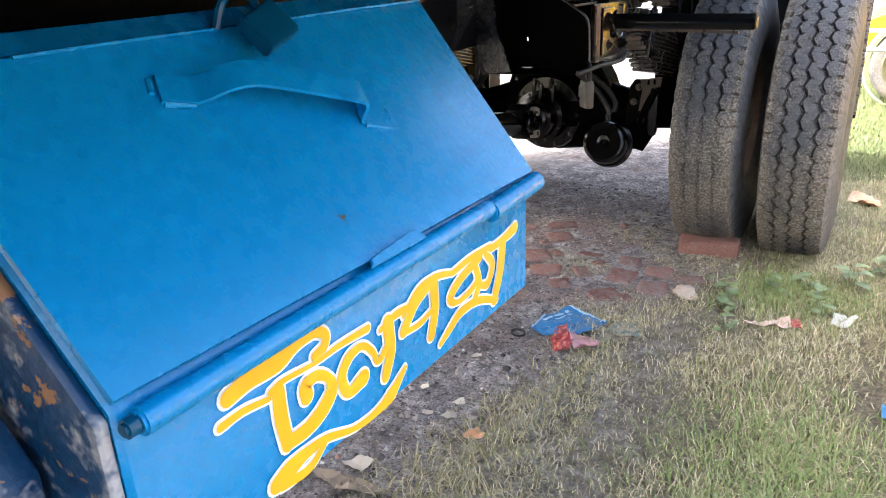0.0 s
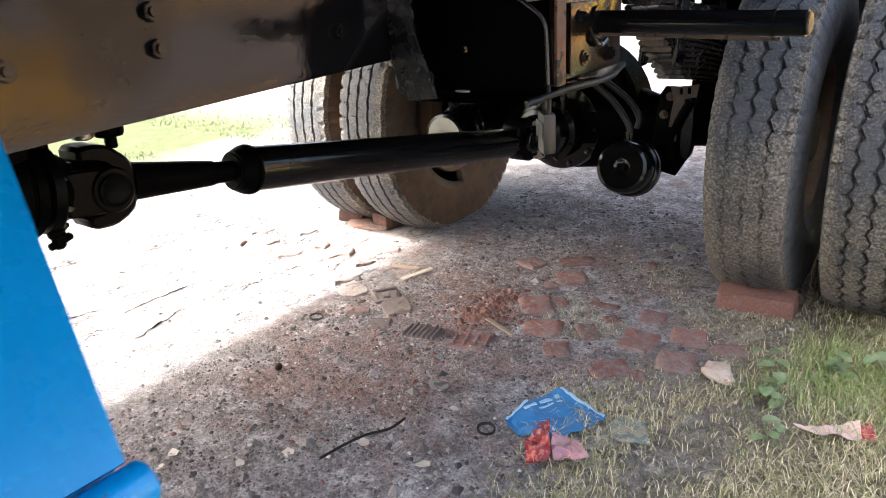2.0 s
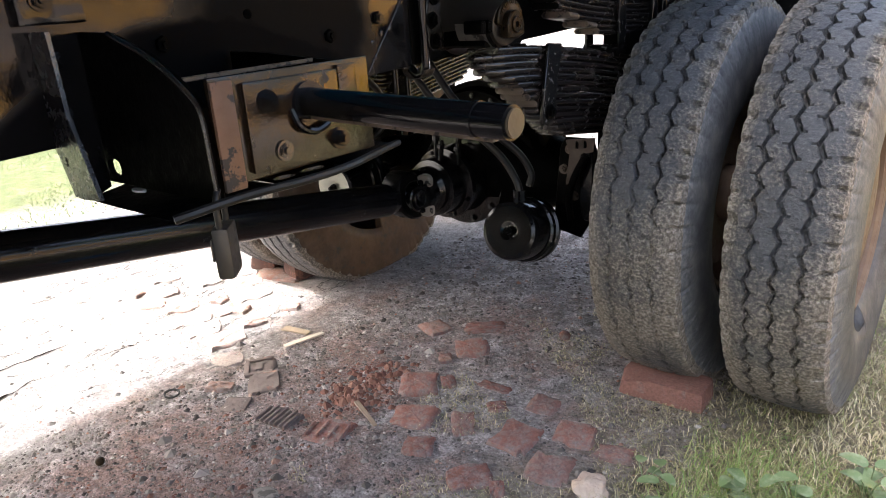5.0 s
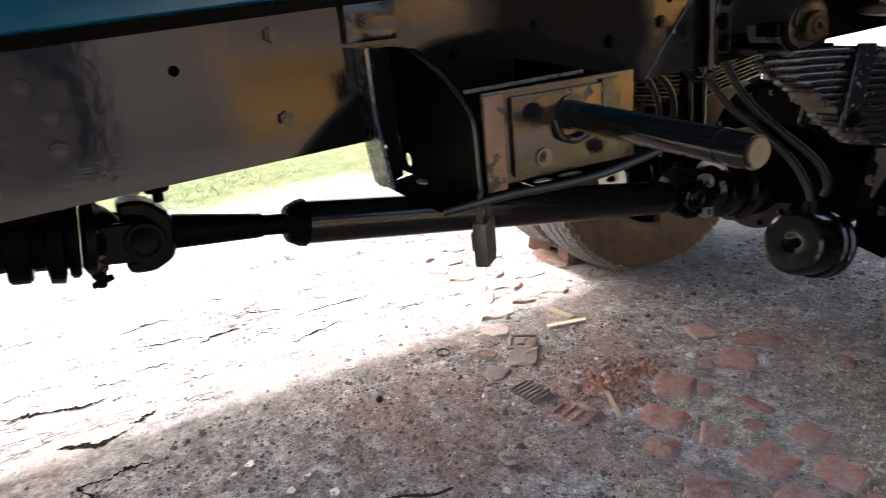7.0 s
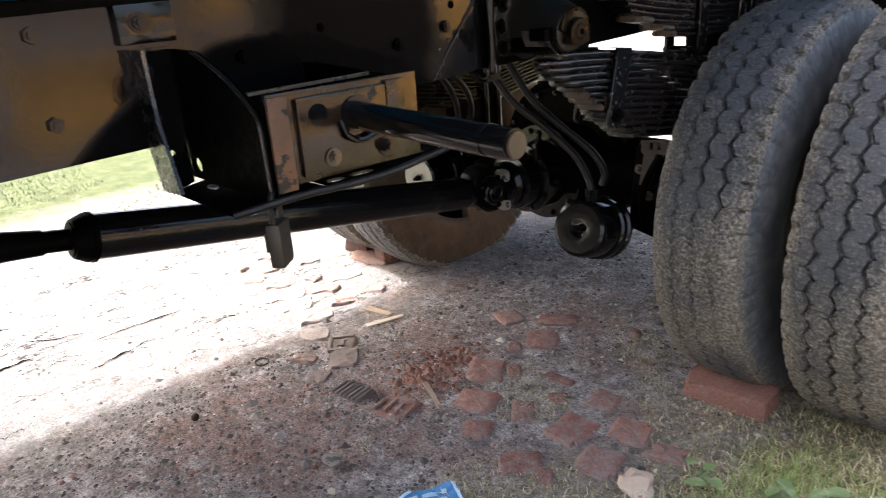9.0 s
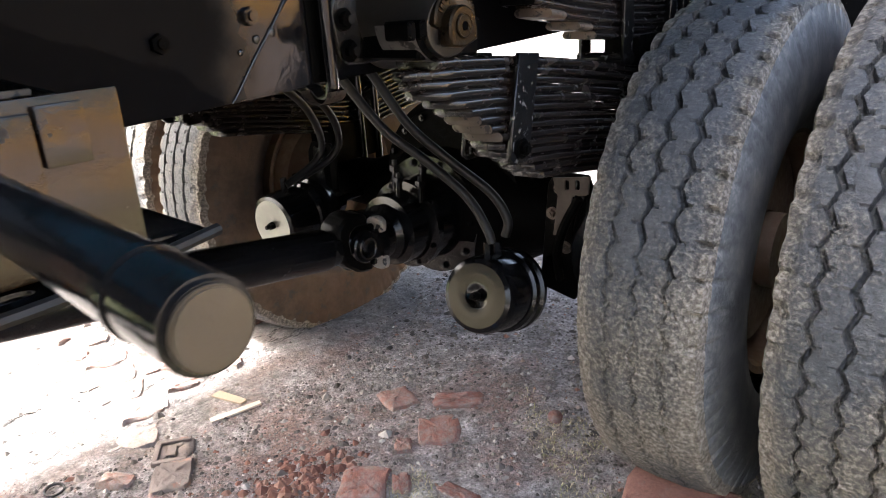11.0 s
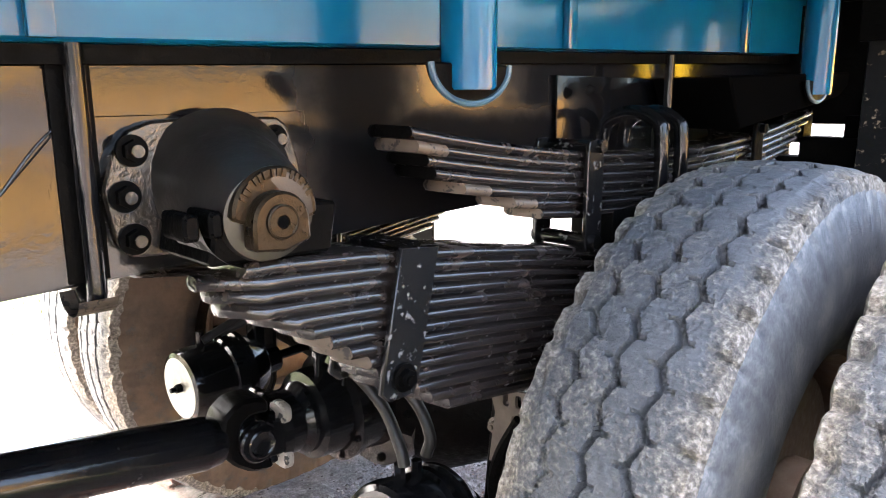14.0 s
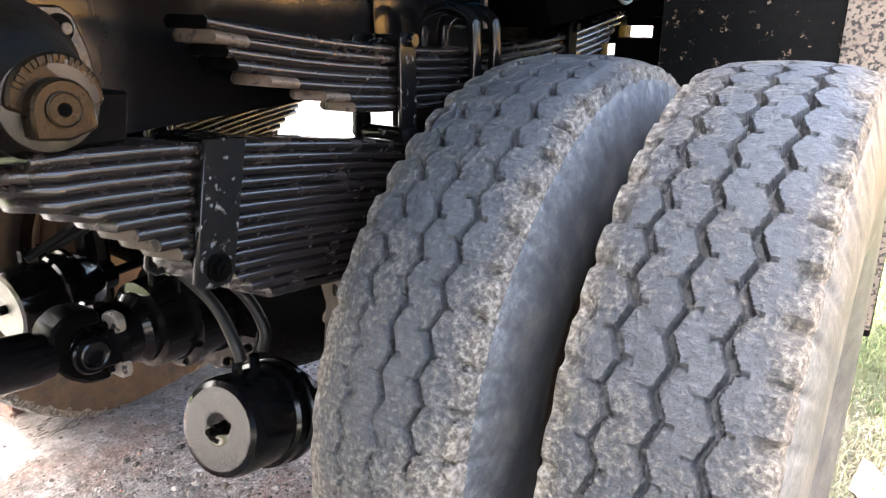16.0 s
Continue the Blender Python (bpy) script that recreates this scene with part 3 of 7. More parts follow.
def spread(lo, hi, step, far):
    mid = list(np.arange(lo, hi + 1e-6, step))
    left, right, d = [], [], step
    a, b = lo, hi
    while a > -far:
        d *= 1.35
        a, b = a - d, b + d
        left.append(a)
        right.append(b)
    return left[::-1] + mid + right


def build_ground():
    xs, ys = spread(-3.2, 2.2, 0.028, 400.0), spread(-0.4, 4.6, 0.028, 400.0)
    verts = [(x, y, ground_height(x, y) if abs(x) < 8 and abs(y) < 9 else 0.0) for y in ys for x in xs]
    w = len(xs)
    faces = [(j * w + i, j * w + i + 1, (j + 1) * w + i + 1, (j + 1) * w + i) for j in range(len(ys) - 1) for i in range(w - 1)]
    me = bpy.data.meshes.new("ground")
    me.from_pydata(verts, [], faces)
    me.materials.append(M_SOIL)
    me.shade_smooth()
    return tagged(new("ground", me), "trodden grey-brown soil with brick dust, turf and cracks", "ground", kind="structure")


GROUND = build_ground()

# ---- the truck ----
TRUCK = thing("truck", (MID, 1.6, 0), "parked truck with black chassis, blue body and dusty twin rear tyres", "truck")


def rail_z(y):
    """The underside of the chassis rail, which rises towards the rear."""
    return 0.893 + 0.0355 * y


def mirror_x(x, side):
    return x if side > 0 else 2 * MID - x


def build_rail(side):
    """A channel: web, two flanges turned inwards."""
    bm = bmesh.new()
    y0, y1, t, fl, hgt = -5.2, 4.3, 0.008, 0.075, 0.218
    xo = 0.012
    prof = [(xo, 0), (xo, hgt), (xo - fl, hgt), (xo - fl, hgt - t), (xo - t, hgt - t), (xo - t, t), (xo - fl, t), (xo - fl, 0)]
    ends = [[bm.verts.new((mirror_x(x, side), y, rail_z(y) + z)) for x, z in prof] for y in (y0, y1)]
    n = len(prof)
    for k in range(n):
        bm.faces.new((ends[0][k], ends[0][(k + 1) % n], ends[1][(k + 1) % n], ends[1][k]))
    bm.faces.new(ends[0])
    bm.faces.new(ends[1])
    bmesh.ops.bevel(bm, geom=[e for e in bm.edges if abs(e.verts[0].co.y - e.verts[1].co.y) > 1], offset=0.003, segments=2, affect="EDGES")
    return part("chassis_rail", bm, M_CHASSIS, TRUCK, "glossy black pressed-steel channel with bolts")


M_BOLT = coated("painted_bolt_head", (0.006, 0.0055, 0.005), (0.004, 0.0037, 0.0034), (0.14, 0.28), bump=0.4, bump_scale=120.0, gloss=0.33)
RAIL = build_rail(1)
bm = bmesh.new()
plate(bm, [(2.066, rail_z(2.066) + 0.003), (2.49, rail_z(2.49) + 0.003), (2.49, 1.145), (2.218, 1.141), (2.150, 1.067)], 0.0118, 0.0030, "x", 0.0008)
part("flitch_plate", bm, M_CHASSIS, RAIL)
bm = bmesh.new()
pipe(bm, [(0.0140, y, z) for y, z in ((2.064, 0.968), (2.074, 0.978), (2.108, 1.020), (2.149, 1.066), (2.186, 1.112), (2.216, 1.140))], 0.0012, 6, 5)
part("weld_bead", bm, M_FLANGE, RAIL)
for y, z, r in ((2.088, 1.030, 0.004), (2.116, 1.045, 0.005), (2.142, 1.052, 0.006)):
    bm = bmesh.new()
    bmesh.ops.create_icosphere(bm, subdivisions=2, radius=r, matrix=Matrix.Translation((0.0140, y, z)) @ Matrix.Diagonal((0.4, 1, 1.2, 1)))
    part("weld_bead", bm, M_FLANGE, RAIL)
build_rail(-1)
for y, z in ((1.325, 1.004), (1.322, 1.131), (1.003, 1.055), (1.004, 1.011), (0.979, 1.099), (0.839, 1.094), (0.82, 1.052), (0.821, 1.007), (1.637, 1.066), (2.108, 1.075), (1.975, 1.051)):
    part("bolt", hex_bolt((0.012, y, z), (1, 0, 0), 0.0125, 0.010, False), M_SOOT if 1.6 < y < 2.05 else M_BOLT, RAIL)
# holes are thin black discs whose colour stands in for the dark inside
M_HOLE = coated("hole_black", (0.002, 0.002, 0.002), (0.002, 0.002, 0.002), (0.9, 0.95), gloss=0.0)
for y, z in ((1.174, 1.096), (2.129, 1.117), (1.80, 1.10)):
    bm = bmesh.new()
    rod(bm, (0.011, y, z), (0.0132, y, z), 0.008, seg=16)
    part("bolt_hole_disc", bm, M_HOLE, RAIL)
for y in (0.45, 1.9, 2.75, 3.6):
    bm = bmesh.new()
    block(bm, (2 * MID - 0.012, y - 0.035, rail_z(y) + 0.02), (0.004, y + 0.035, rail_z(y) + 0.19), 0.006)
    part("cross_member", bm, M_SOOT, TRUCK)


def build_body():
    """The underside of the load body: sills, packing strips, cross bearers, floor and side skirts."""
    for side in (1, -1):
        bm = bmesh.new()
        prof = [(-0.06, 0.219), (0.030, 0.219), (0.030, 0.237), (-0.06, 0.237)]
        ends = [[bm.verts.new((mirror_x(x, side), y, rail_z(y) + z)) for x, z in prof] for y in (-3.5, 4.25)]
        for k in range(4):
            bm.faces.new((ends[0][k], ends[0][(k + 1) % 4], ends[1][(k + 1) % 4], ends[1][k]))
        bm.faces.new(ends[0])
        bm.faces.new(ends[1])
        part("packing_strip", bm, M_SOOT, TRUCK, "black strip between chassis rail and body sill")
        bm = bmesh.new()
        prof = [(0.045, 0.0), (0.052, 0.004), (0.052, 0.15), (-0.06, 0.15), (-0.06, 0.0)]
        ends = [[bm.verts.new((mirror_x(x, side), y, rail_z(y) + 0.238 + z)) for x, z in prof] for y in (-3.5, 4.25)]
        for k in range(5):
            bm.faces.new((ends[0][k], ends[0][(k + 1) % 5], ends[1][(k + 1) % 5], ends[1][k]))
        bm.faces.new(ends[0])
        bm.faces.new(ends[1])
        sill = part("body_sill", bm, M_BLUE_BODY, TRUCK, "blue painted long sill under the load body")
        for y in (0.2, 0.9, 1.55, 2.19, 2.98, 3.66):
            bm = bmesh.new()
            block(bm, (mirror_x(0.053, side), y - 0.012, rail_z(y) + 0.24), (mirror_x(0.066, side), y + 0.012, rail_z(y) + 0.385), 0.003)
            part("rib", bm, M_BLUE_BODY, sill)
    for k in range(12):
        y = -3.34 + 0.68 * k
        bm = bmesh.new()
        block(bm, (MID - 1.2, y - 0.03, 1.385), (MID + (1.135 if y < 1.25 else 0.93), y + 0.03, 1.47), 0.005)
        part("cross_bearer", bm, M_SOOT, TRUCK)
    bm = bmesh.new()
    # unseen floor edge, set back behind y 1.25 so skylight reaches the tyre
    block(bm, (MID - 1.205, -3.6, 1.472), (MID + 0.93, 4.3, 1.51), 0.004)
    block(bm, (MID + 0.931, -3.6, 1.472), (MID + 1.135, 1.25, 1.51), 0.004)
    part("load_floor", bm, M_SOOT, TRUCK, "dark underside of the load floor")
    for side in (1, -1):
        bm = bmesh.new()
        out = 1.14 if side > 0 else 1.21
        if side > 0:
            block(bm, (MID + 0.935, 1.25, 1.44), (MID + 0.97, 4.3, 2.1), 0.006)
            block(bm, (MID + out, -3.6, 1.42), (MID + out + 0.035, 1.25, 2.1), 0.006)
            block(bm, (MID + 0.935, 1.215, 1.44), (MID + out - 0.001, 1.249, 2.1), 0.006)
        else:
            block(bm, (MID - out, -3.6, 1.30), (MID - out - 0.035, 4.3, 2.1), 0.006)
        if side < 0:
            block(bm, (MID - out, -3.6, 0.78), (MID - out - 0.03, -0.7, 1.295), 0.006)
        board = part("side_board", bm, M_BLUE_BODY, TRUCK, "blue side of the load body")
        if side > 0:
            # unseen skirt, added to keep sky reflections off the upper toolbox lid
            bm = bmesh.new()
            block(bm, (MID + out + 0.002, -3.6, 1.20), (MID + out + 0.030, 1.25, 1.419), 0.004)
            part("unseen_skirt", bm, M_BLUE_BODY, board)


build_body()

# the plain front of the truck, which closes the underside towards the engine
bm = bmesh.new()
plate(bm, [(-5.7, 0.62), (-5.75, 1.55), (-5.35, 2.45), (-3.75, 2.5), (-3.7, 0.95), (-4.0, 0.95), (-4.05, 0.80), (-5.2, 0.80), (-5.3, 0.62)], MID - 1.15, 2.3, "x", 0.02)
part("cab", bm, M_BLUE_BODY, TRUCK, "plain blue cab of the truck")
bm = bmesh.new()
block(bm, (MID - 0.34, -4.6, 0.42), (MID + 0.34, -2.6, 1.20), 0.05)
part("gearbox", bm, M_SOOT, TRUCK)

M_RIM = coated("scuffed_blue_rim", (0.045, 0.075, 0.095), (0.012, 0.045, 0.075), (0.3, 0.5), bump=0.4)
# posts of the body with their half-round feet
for y, x in ((2.612, 0.178), (3.72, 0.20)):
    bm = bmesh.new()
    rod(bm, (x, y, 1.168), (x, y, 1.46), 0.034, seg=32, bevel=0.002)
    post = part("support_post", bm, M_BLUE_BODY, TRUCK, "blue round post of the load body")
    bm = bmesh.new()
    pts = [(y + 0.067 * math.cos(a), 1.198 - 0.046 * math.sin(a)) for a in np.linspace(0, math.pi, 19)]
    plate(bm, pts, x - 0.004, 0.010, "x", 0.002)
    # plate is black in place of the shadow on its blue-grey paint
    part("foot_plate", bm, M_SOOT, post)
    bm = bmesh.new()
    pipe(bm, [(x + 0.006, b, c) for b, c in pts], 0.0042, 8, 2)
    part("foot_rim", bm, M_RIM, post, "scuffed grey-blue rim of the foot")
bm = bmesh.new()
plate(bm, [(3.30, 1.20), (3.99, 1.225), (3.985, 1.19), (3.93, 1.165), (3.62, 1.13), (3.36, 1.10)], 0.03, 0.16, "x", 0.004)
part("rear_spring_hanger", bm, M_MATT, TRUCK)
bm = bmesh.new()
block(bm, (0.016, 3.00, 1.055), (0.022, 3.33, 1.20), 0.002)
flitch = part("web_plate", bm, M_BLACK, TRUCK)
for y, z in ((3.03, 1.17), (3.10, 1.175), (3.10, 1.13), (3.15, 1.17)):
    part("bolt", hex_bolt((0.022, y, z), (1, 0, 0), 0.008, 0.008), M_BLACK, flitch)
bm = bmesh.new()
rod(bm, (0.09, 3.26, 1.10), (0.09, 3.26, 1.24), 0.009, seg=12)
part("tie_rod", bm, M_BLACK, TRUCK)

# dark tail frame between the rails' ends and the flap
bm = bmesh.new()
block(bm, (MID - 0.42, 4.02, 1.095), (0.285, 4.08, 1.40), 0.006)
part("tail_beam", bm, M_SOOT, TRUCK, "black tail beam of the chassis")
bm = bmesh.new()
block(bm, (0.115, 3.90, 0.70), (0.315, 4.0, 1.066), 0.006)
block(bm, (0.212, 3.91, 1.06), (0.315, 3.99, 1.12), 0.006)
block(bm, (-0.02, 3.91, 0.70), (0.116, 3.99, 1.016), 0.006)
block(bm, (-0.02, 3.92, 1.01), (0.068, 3.98, 1.12), 0.006)
block(bm, (0.06, 3.92, 1.05), (0.118, 3.98, 1.12), 0.006)
part("tail_bracket", bm, M_SOOT, TRUCK)

# U-bolts round rail and sill
y = 2.2222
z0 = rail_z(y)
bm = bmesh.new()
pipe(bm, [(0.034, y, z0 + 0.37), (0.034, y, z0 + 0.2), (0.034, y, z0 + 0.02), (0.031, y, z0 - 0.008), (0.024, y, z0 - 0.018), (0.008, y, z0 - 0.020), (-0.006, y, z0 - 0.008)], 0.0098, 14, 5)
part("u_bolt", bm, M_BLACK, TRUCK)
bm = bmesh.new()
block(bm, (0.0135, y - 0.020, z0 + 0.004), (0.0175, y + 0.020, z0 + 0.232), 0.001)
part("u_bolt_strap", bm, M_SOOT, TRUCK)
bm = bmesh.new()
pts = [(0.017 + 0.030 * math.cos(a), -0.006 - 0.022 * math.sin(a)) for a in np.linspace(0.1, math.pi - 0.1, 14)]
for k in range(len(pts) - 1):
    (xa, za), (xb, zb) = pts[k], pts[k + 1]
    z0 = rail_z(2.22)
    q = [bm.verts.new((x, yy, z0 + z)) for (x, z, yy) in ((xa, za, 2.20), (xb, zb, 2.20), (xb, zb, 2.238), (xa, za, 2.238))]
    bm.faces.new(q)
bmesh.ops.solidify(bm, geom=bm.faces[:], thickness=0.004)
part("u_bolt_saddle", bm, M_LEAF_BARE, TRUCK)

# ---- toolbox ----
BOX = part("toolbox", plate(bmesh.new(), [(0.536, 0.707), (0.536, 0.853), (0.352, 1.049), (0.335, 1.060), (0.075, 1.060), (0.075, 0.707)], 0.022, 0.588, "y", 0.004),
           M_BLUE, TRUCK, "blue steel toolbox hung from the chassis, hand lettered")
LIDN = Vector((0.73, 0, 0.683)).normalized()


def on_lid(s, y, lift=0.0):
    """A point of the lid, s metres up its slope."""
    return Vector((0.540, y, 0.857)) + Vector((-0.683, 0, 0.73)) * s + LIDN * lift


bm = bmesh.new()
vs = [bm.verts.new(on_lid(s, y, 0.003)) for s, y in ((0.004, 0.020), (0.004, 0.609), (0.283, 0.662), (0.250, 0.020))]
f = bm.faces.new(vs)
bmesh.ops.subdivide_edges(bm, edges=bm.edges[:], cuts=14, use_grid_fill=True)
for v in bm.verts:
    v.co += LIDN * 0.0025 * noise.noise((v.co.y * 5, v.co.z * 7, 2))
r = bmesh.ops.extrude_face_region(bm, geom=bm.faces[:])
bmesh.ops.translate(bm, verts=[v for v in r["geom"] if isinstance(v, bmesh.types.BMVert)], vec=LIDN * 0.006)
LID = part("lid", bm, M_BLUE, BOX)
bm = bmesh.new()
vs = [bm.verts.new(on_lid(s, y, h)) for s, y, h in ((0.250, 0.02, 0.012), (0.283, 0.664, 0.012), (0.306, 0.668, 0.009), (0.272, 0.02, 0.009))]
bm.faces.new(vs)
bmesh.ops.solidify(bm, geom=bm.faces[:], thickness=0.006)
part("top_flange", bm, M_BLUE, BOX)
# hinge tube along the front edge: one long knuckle, one short
for ya, yb, r in ((0.030, 0.486, 0.0100), (0.488, 0.617, 0.0118)):
    bm = bmesh.new()
    rod(bm, (0.546, ya, 0.846), (0.546, yb, 0.852), r, seg=24, bevel=0.002)
    part("hinge_knuckle", bm, M_BLUE, BOX)
bm = bmesh.new()
rod(bm, (0.546, 0.020, 0.846), (0.546, 0.031, 0.846), 0.0065, seg=14, bevel=0.002)
part("hinge_pin", bm, M_BLUE_BODY, BOX, "worn pin end of the hinge")
bm = bmesh.new()
plate(bm, [(0.262, 0.0), (0.350, 0.0), (0.343, 0.0125), (0.328, 0.013), (0.268, 0.008)], 0.0, 0.0035, "z", 0.0008)
tilt = Matrix(((0, -0.683, 0.73, 0.0), (1, 0, 0, 0.0), (0, 0.73, 0.683, 0.0), (0, 0, 0, 1)))
bm.transform(Matrix.Translation(on_lid(-0.004, 0.0, 0.0095)) @ tilt)
part("hinge_tab", bm, M_BLUE, BOX, "small blue hinge tab with bare edge")
bm = bmesh.new()
block(bm, (0.15, -0.35, 1.062), (0.19, 0.72, 1.19), 0.004)
part("back_plate", bm, M_SOOT, BOX, "dull black plate behind the lid")
# strap handle, bent from flat bar, its feet welded down
FRONT = ((0.195, 0.186, 0.010), (0.191, 0.204, 0.010), (0.187, 0.216, 0.011), (0.184, 0.226, 0.018), (0.181, 0.238, 0.029), (0.178, 0.254, 0.035), (0.172, 0.275, 0.0365), (0.158, 0.315, 0.036), (0.142, 0.358, 0.035),
         (0.1375, 0.371, 0.034), (0.1350, 0.377, 0.031), (0.1325, 0.380, 0.018), (0.1300, 0.383, 0.011), (0.124, 0.394, 0.010), (0.116, 0.418, 0.010))
bm = bmesh.new()
front = glide([on_lid(*q) for q in FRONT], 5)
back = [q + Vector((-0.683, 0.0, 0.73)) * 0.026 + Vector((0, 0.010, 0)) for q in front]
rows = []
for i, (p, q) in enumerate(zip(front, back)):
    way = (front[min(i + 1, len(front) - 1)] - front[max(i - 1, 0)]).normalized()
    up = way.cross((q - p).normalized())
    up = (up if up.dot(LIDN) > 0 else -up) * 0.0035
    rows.append([bm.verts.new(v) for v in (p, q, q + up, p + up)])
for a, b in zip(rows, rows[1:]):
    for k in range(4):
        bm.faces.new((a[k], a[(k + 1) % 4], b[(k + 1) % 4], b[k]))
bm.faces.new(rows[0])
bm.faces.new(rows[-1])
part("handle", bm, M_BLUE, LID, angle=40)
for line in (((0.1935, 0.188), (0.1905, 0.200), (0.1865, 0.214)), ((0.127, 0.386), (0.121, 0.401), (0.115, 0.418)), ((0.205, 0.184), (0.219, 0.190)), ((0.126, 0.425), (0.138, 0.432))):
    bm = bmesh.new()
    pipe(bm, [on_lid(s_, y_, 0.0105) for s_, y_ in line], 0.0026, 7, 4)
    part("weld_bead", bm, M_BLUE, LID)
# bead of paint and weld along the flange
for y0, y1 in ((0.10, 0.292), (0.372, 0.655)):
    bm = bmesh.new()
    pipe(bm, [on_lid(0.2465 + 0.0508 * (y0 + (y1 - y0) * k / 5) + 0.0008 * math.sin(7 * k), y0 + (y1 - y0) * k / 5, 0.0125) for k in range(6)], 0.0016, 6, 4)
    part("seam_bead", bm, M_BLUE, BOX)
# hasp loop and lock housing at the top of the lid
bm = bmesh.new()
corner = [on_lid(s_, y_, 0.024) for s_, y_ in ((0.250, 0.300), (0.212, 0.306), (0.232, 0.362), (0.272, 0.352))]
low = [bm.verts.new(c) for c in corner]
high = [bm.verts.new(c + LIDN * 0.016) for c in corner]
bm.faces.new(low)
bm.faces.new(high)
for k in range(4):
    bm.faces.new((low[k], low[(k + 1) % 4], high[(k + 1) % 4], high[k]))
bmesh.ops.bevel(bm, geom=bm.edges[:], offset=0.0025, segments=2, affect="EDGES")
part("lock_cover", bm, M_BLUE_BODY, BOX, "dark blue painted lock housing")
bm = bmesh.new()
block(bm, (-0.012, -0.010, 0.0), (0.012, 0.010, 0.018), 0.002, Matrix.Translation(on_lid(0.250, 0.335, 0.008)) @ tilt)
part("lock_foot", bm, M_BLUE_BODY, BOX)
bm = bmesh.new()
pipe(bm, [on_lid(0.262, 0.292, 0.012), on_lid(0.276, 0.300, 0.030), on_lid(0.286, 0.322, 0.034), on_lid(0.280, 0.345, 0.026), on_lid(0.268, 0.350, 0.014)], 0.0045, 8, 5)
part("hasp_staple", bm, M_BLUE_BODY, BOX)
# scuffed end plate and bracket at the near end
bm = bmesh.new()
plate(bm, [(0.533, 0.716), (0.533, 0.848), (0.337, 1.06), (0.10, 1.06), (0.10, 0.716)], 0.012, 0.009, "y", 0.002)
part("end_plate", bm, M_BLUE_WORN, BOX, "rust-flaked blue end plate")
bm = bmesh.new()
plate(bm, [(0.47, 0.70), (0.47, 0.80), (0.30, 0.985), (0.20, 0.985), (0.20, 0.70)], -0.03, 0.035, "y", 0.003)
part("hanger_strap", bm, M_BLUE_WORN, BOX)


def stroke(points, widths):
    """One brush stroke on the toolbox front: its middle line with the width at each step."""
    line = glide([(0, a, b) for a, b in points], 8)
    wide = np.interp(np.linspace(0, len(widths) - 1, len(line)), range(len(widths)), widths)
    return [(q, float(w)) for q, w in zip(line, wide)]


T_STROKES = (
    (((0.104, 0.819), (0.126, 0.823), (0.155, 0.823), (0.175, 0.829), (0.198, 0.828), (0.210, 0.820), (0.207, 0.811), (0.195, 0.808)), (0.0148, 0.0166, 0.0184, 0.0161, 0.0100, 0.0100, 0.0106, 0.0086)),
    (((0.094, 0.801), (0.116, 0.802), (0.141, 0.798)), (0.0076, 0.0063, 0.0051)),
    (((0.144, 0.802), (0.158, 0.805), (0.194, 0.802), (0.227, 0.803), (0.266, 0.801)), (0.0072, 0.0054, 0.0045, 0.0058, 0.0081)),
    (((0.151, 0.799), (0.151, 0.775), (0.154, 0.749)), (0.0149, 0.0152, 0.0139)),
    (((0.154, 0.750), (0.179, 0.750), (0.199, 0.757), (0.211, 0.768), (0.208, 0.781), (0.195, 0.790), (0.181, 0.788), (0.181, 0.778)), (0.0134, 0.0158, 0.0177, 0.0166, 0.0091, 0.0104, 0.0141, 0.0157)),
    (((0.137, 0.722), (0.152, 0.726), (0.172, 0.729), (0.199, 0.727), (0.234, 0.715), (0.266, 0.712), (0.292, 0.717), (0.319, 0.734)), (0.0166, 0.0197, 0.0125, 0.0085, 0.0063, 0.0094, 0.0170, 0.0064)),
    (((0.143, 0.717), (0.173, 0.713), (0.195, 0.724)), (0.0098, 0.0094, 0.0071)),
)
L_STROKES = (
    (((0.254, 0.757), (0.232, 0.754), (0.225, 0.772), (0.237, 0.786), (0.256, 0.788), (0.270, 0.775), (0.277, 0.762), (0.290, 0.768)), (0.0192, 0.0122, 0.0134, 0.0127, 0.0081, 0.0081, 0.0073, 0.0120)),
    (((0.296, 0.793), (0.297, 0.764), (0.287, 0.741)), (0.0202, 0.0192, 0.0153)),
    (((0.284, 0.791), (0.310, 0.796), (0.341, 0.792)), (0.0071, 0.0100, 0.0103)),
)
B_STROKES = (
    (((0.374, 0.805), (0.344, 0.794), (0.320, 0.773)), (0.0156, 0.0158, 0.0164)),
    (((0.320, 0.771), (0.349, 0.769), (0.373, 0.774)), (0.0072, 0.0078, 0.0078)),
    (((0.378, 0.804), (0.378, 0.771), (0.369, 0.746)), (0.0202, 0.0188, 0.0161)),
    (((0.321, 0.789), (0.349, 0.806), (0.383, 0.807), (0.417, 0.799)), (0.0057, 0.0078, 0.0089, 0.0073)),
)
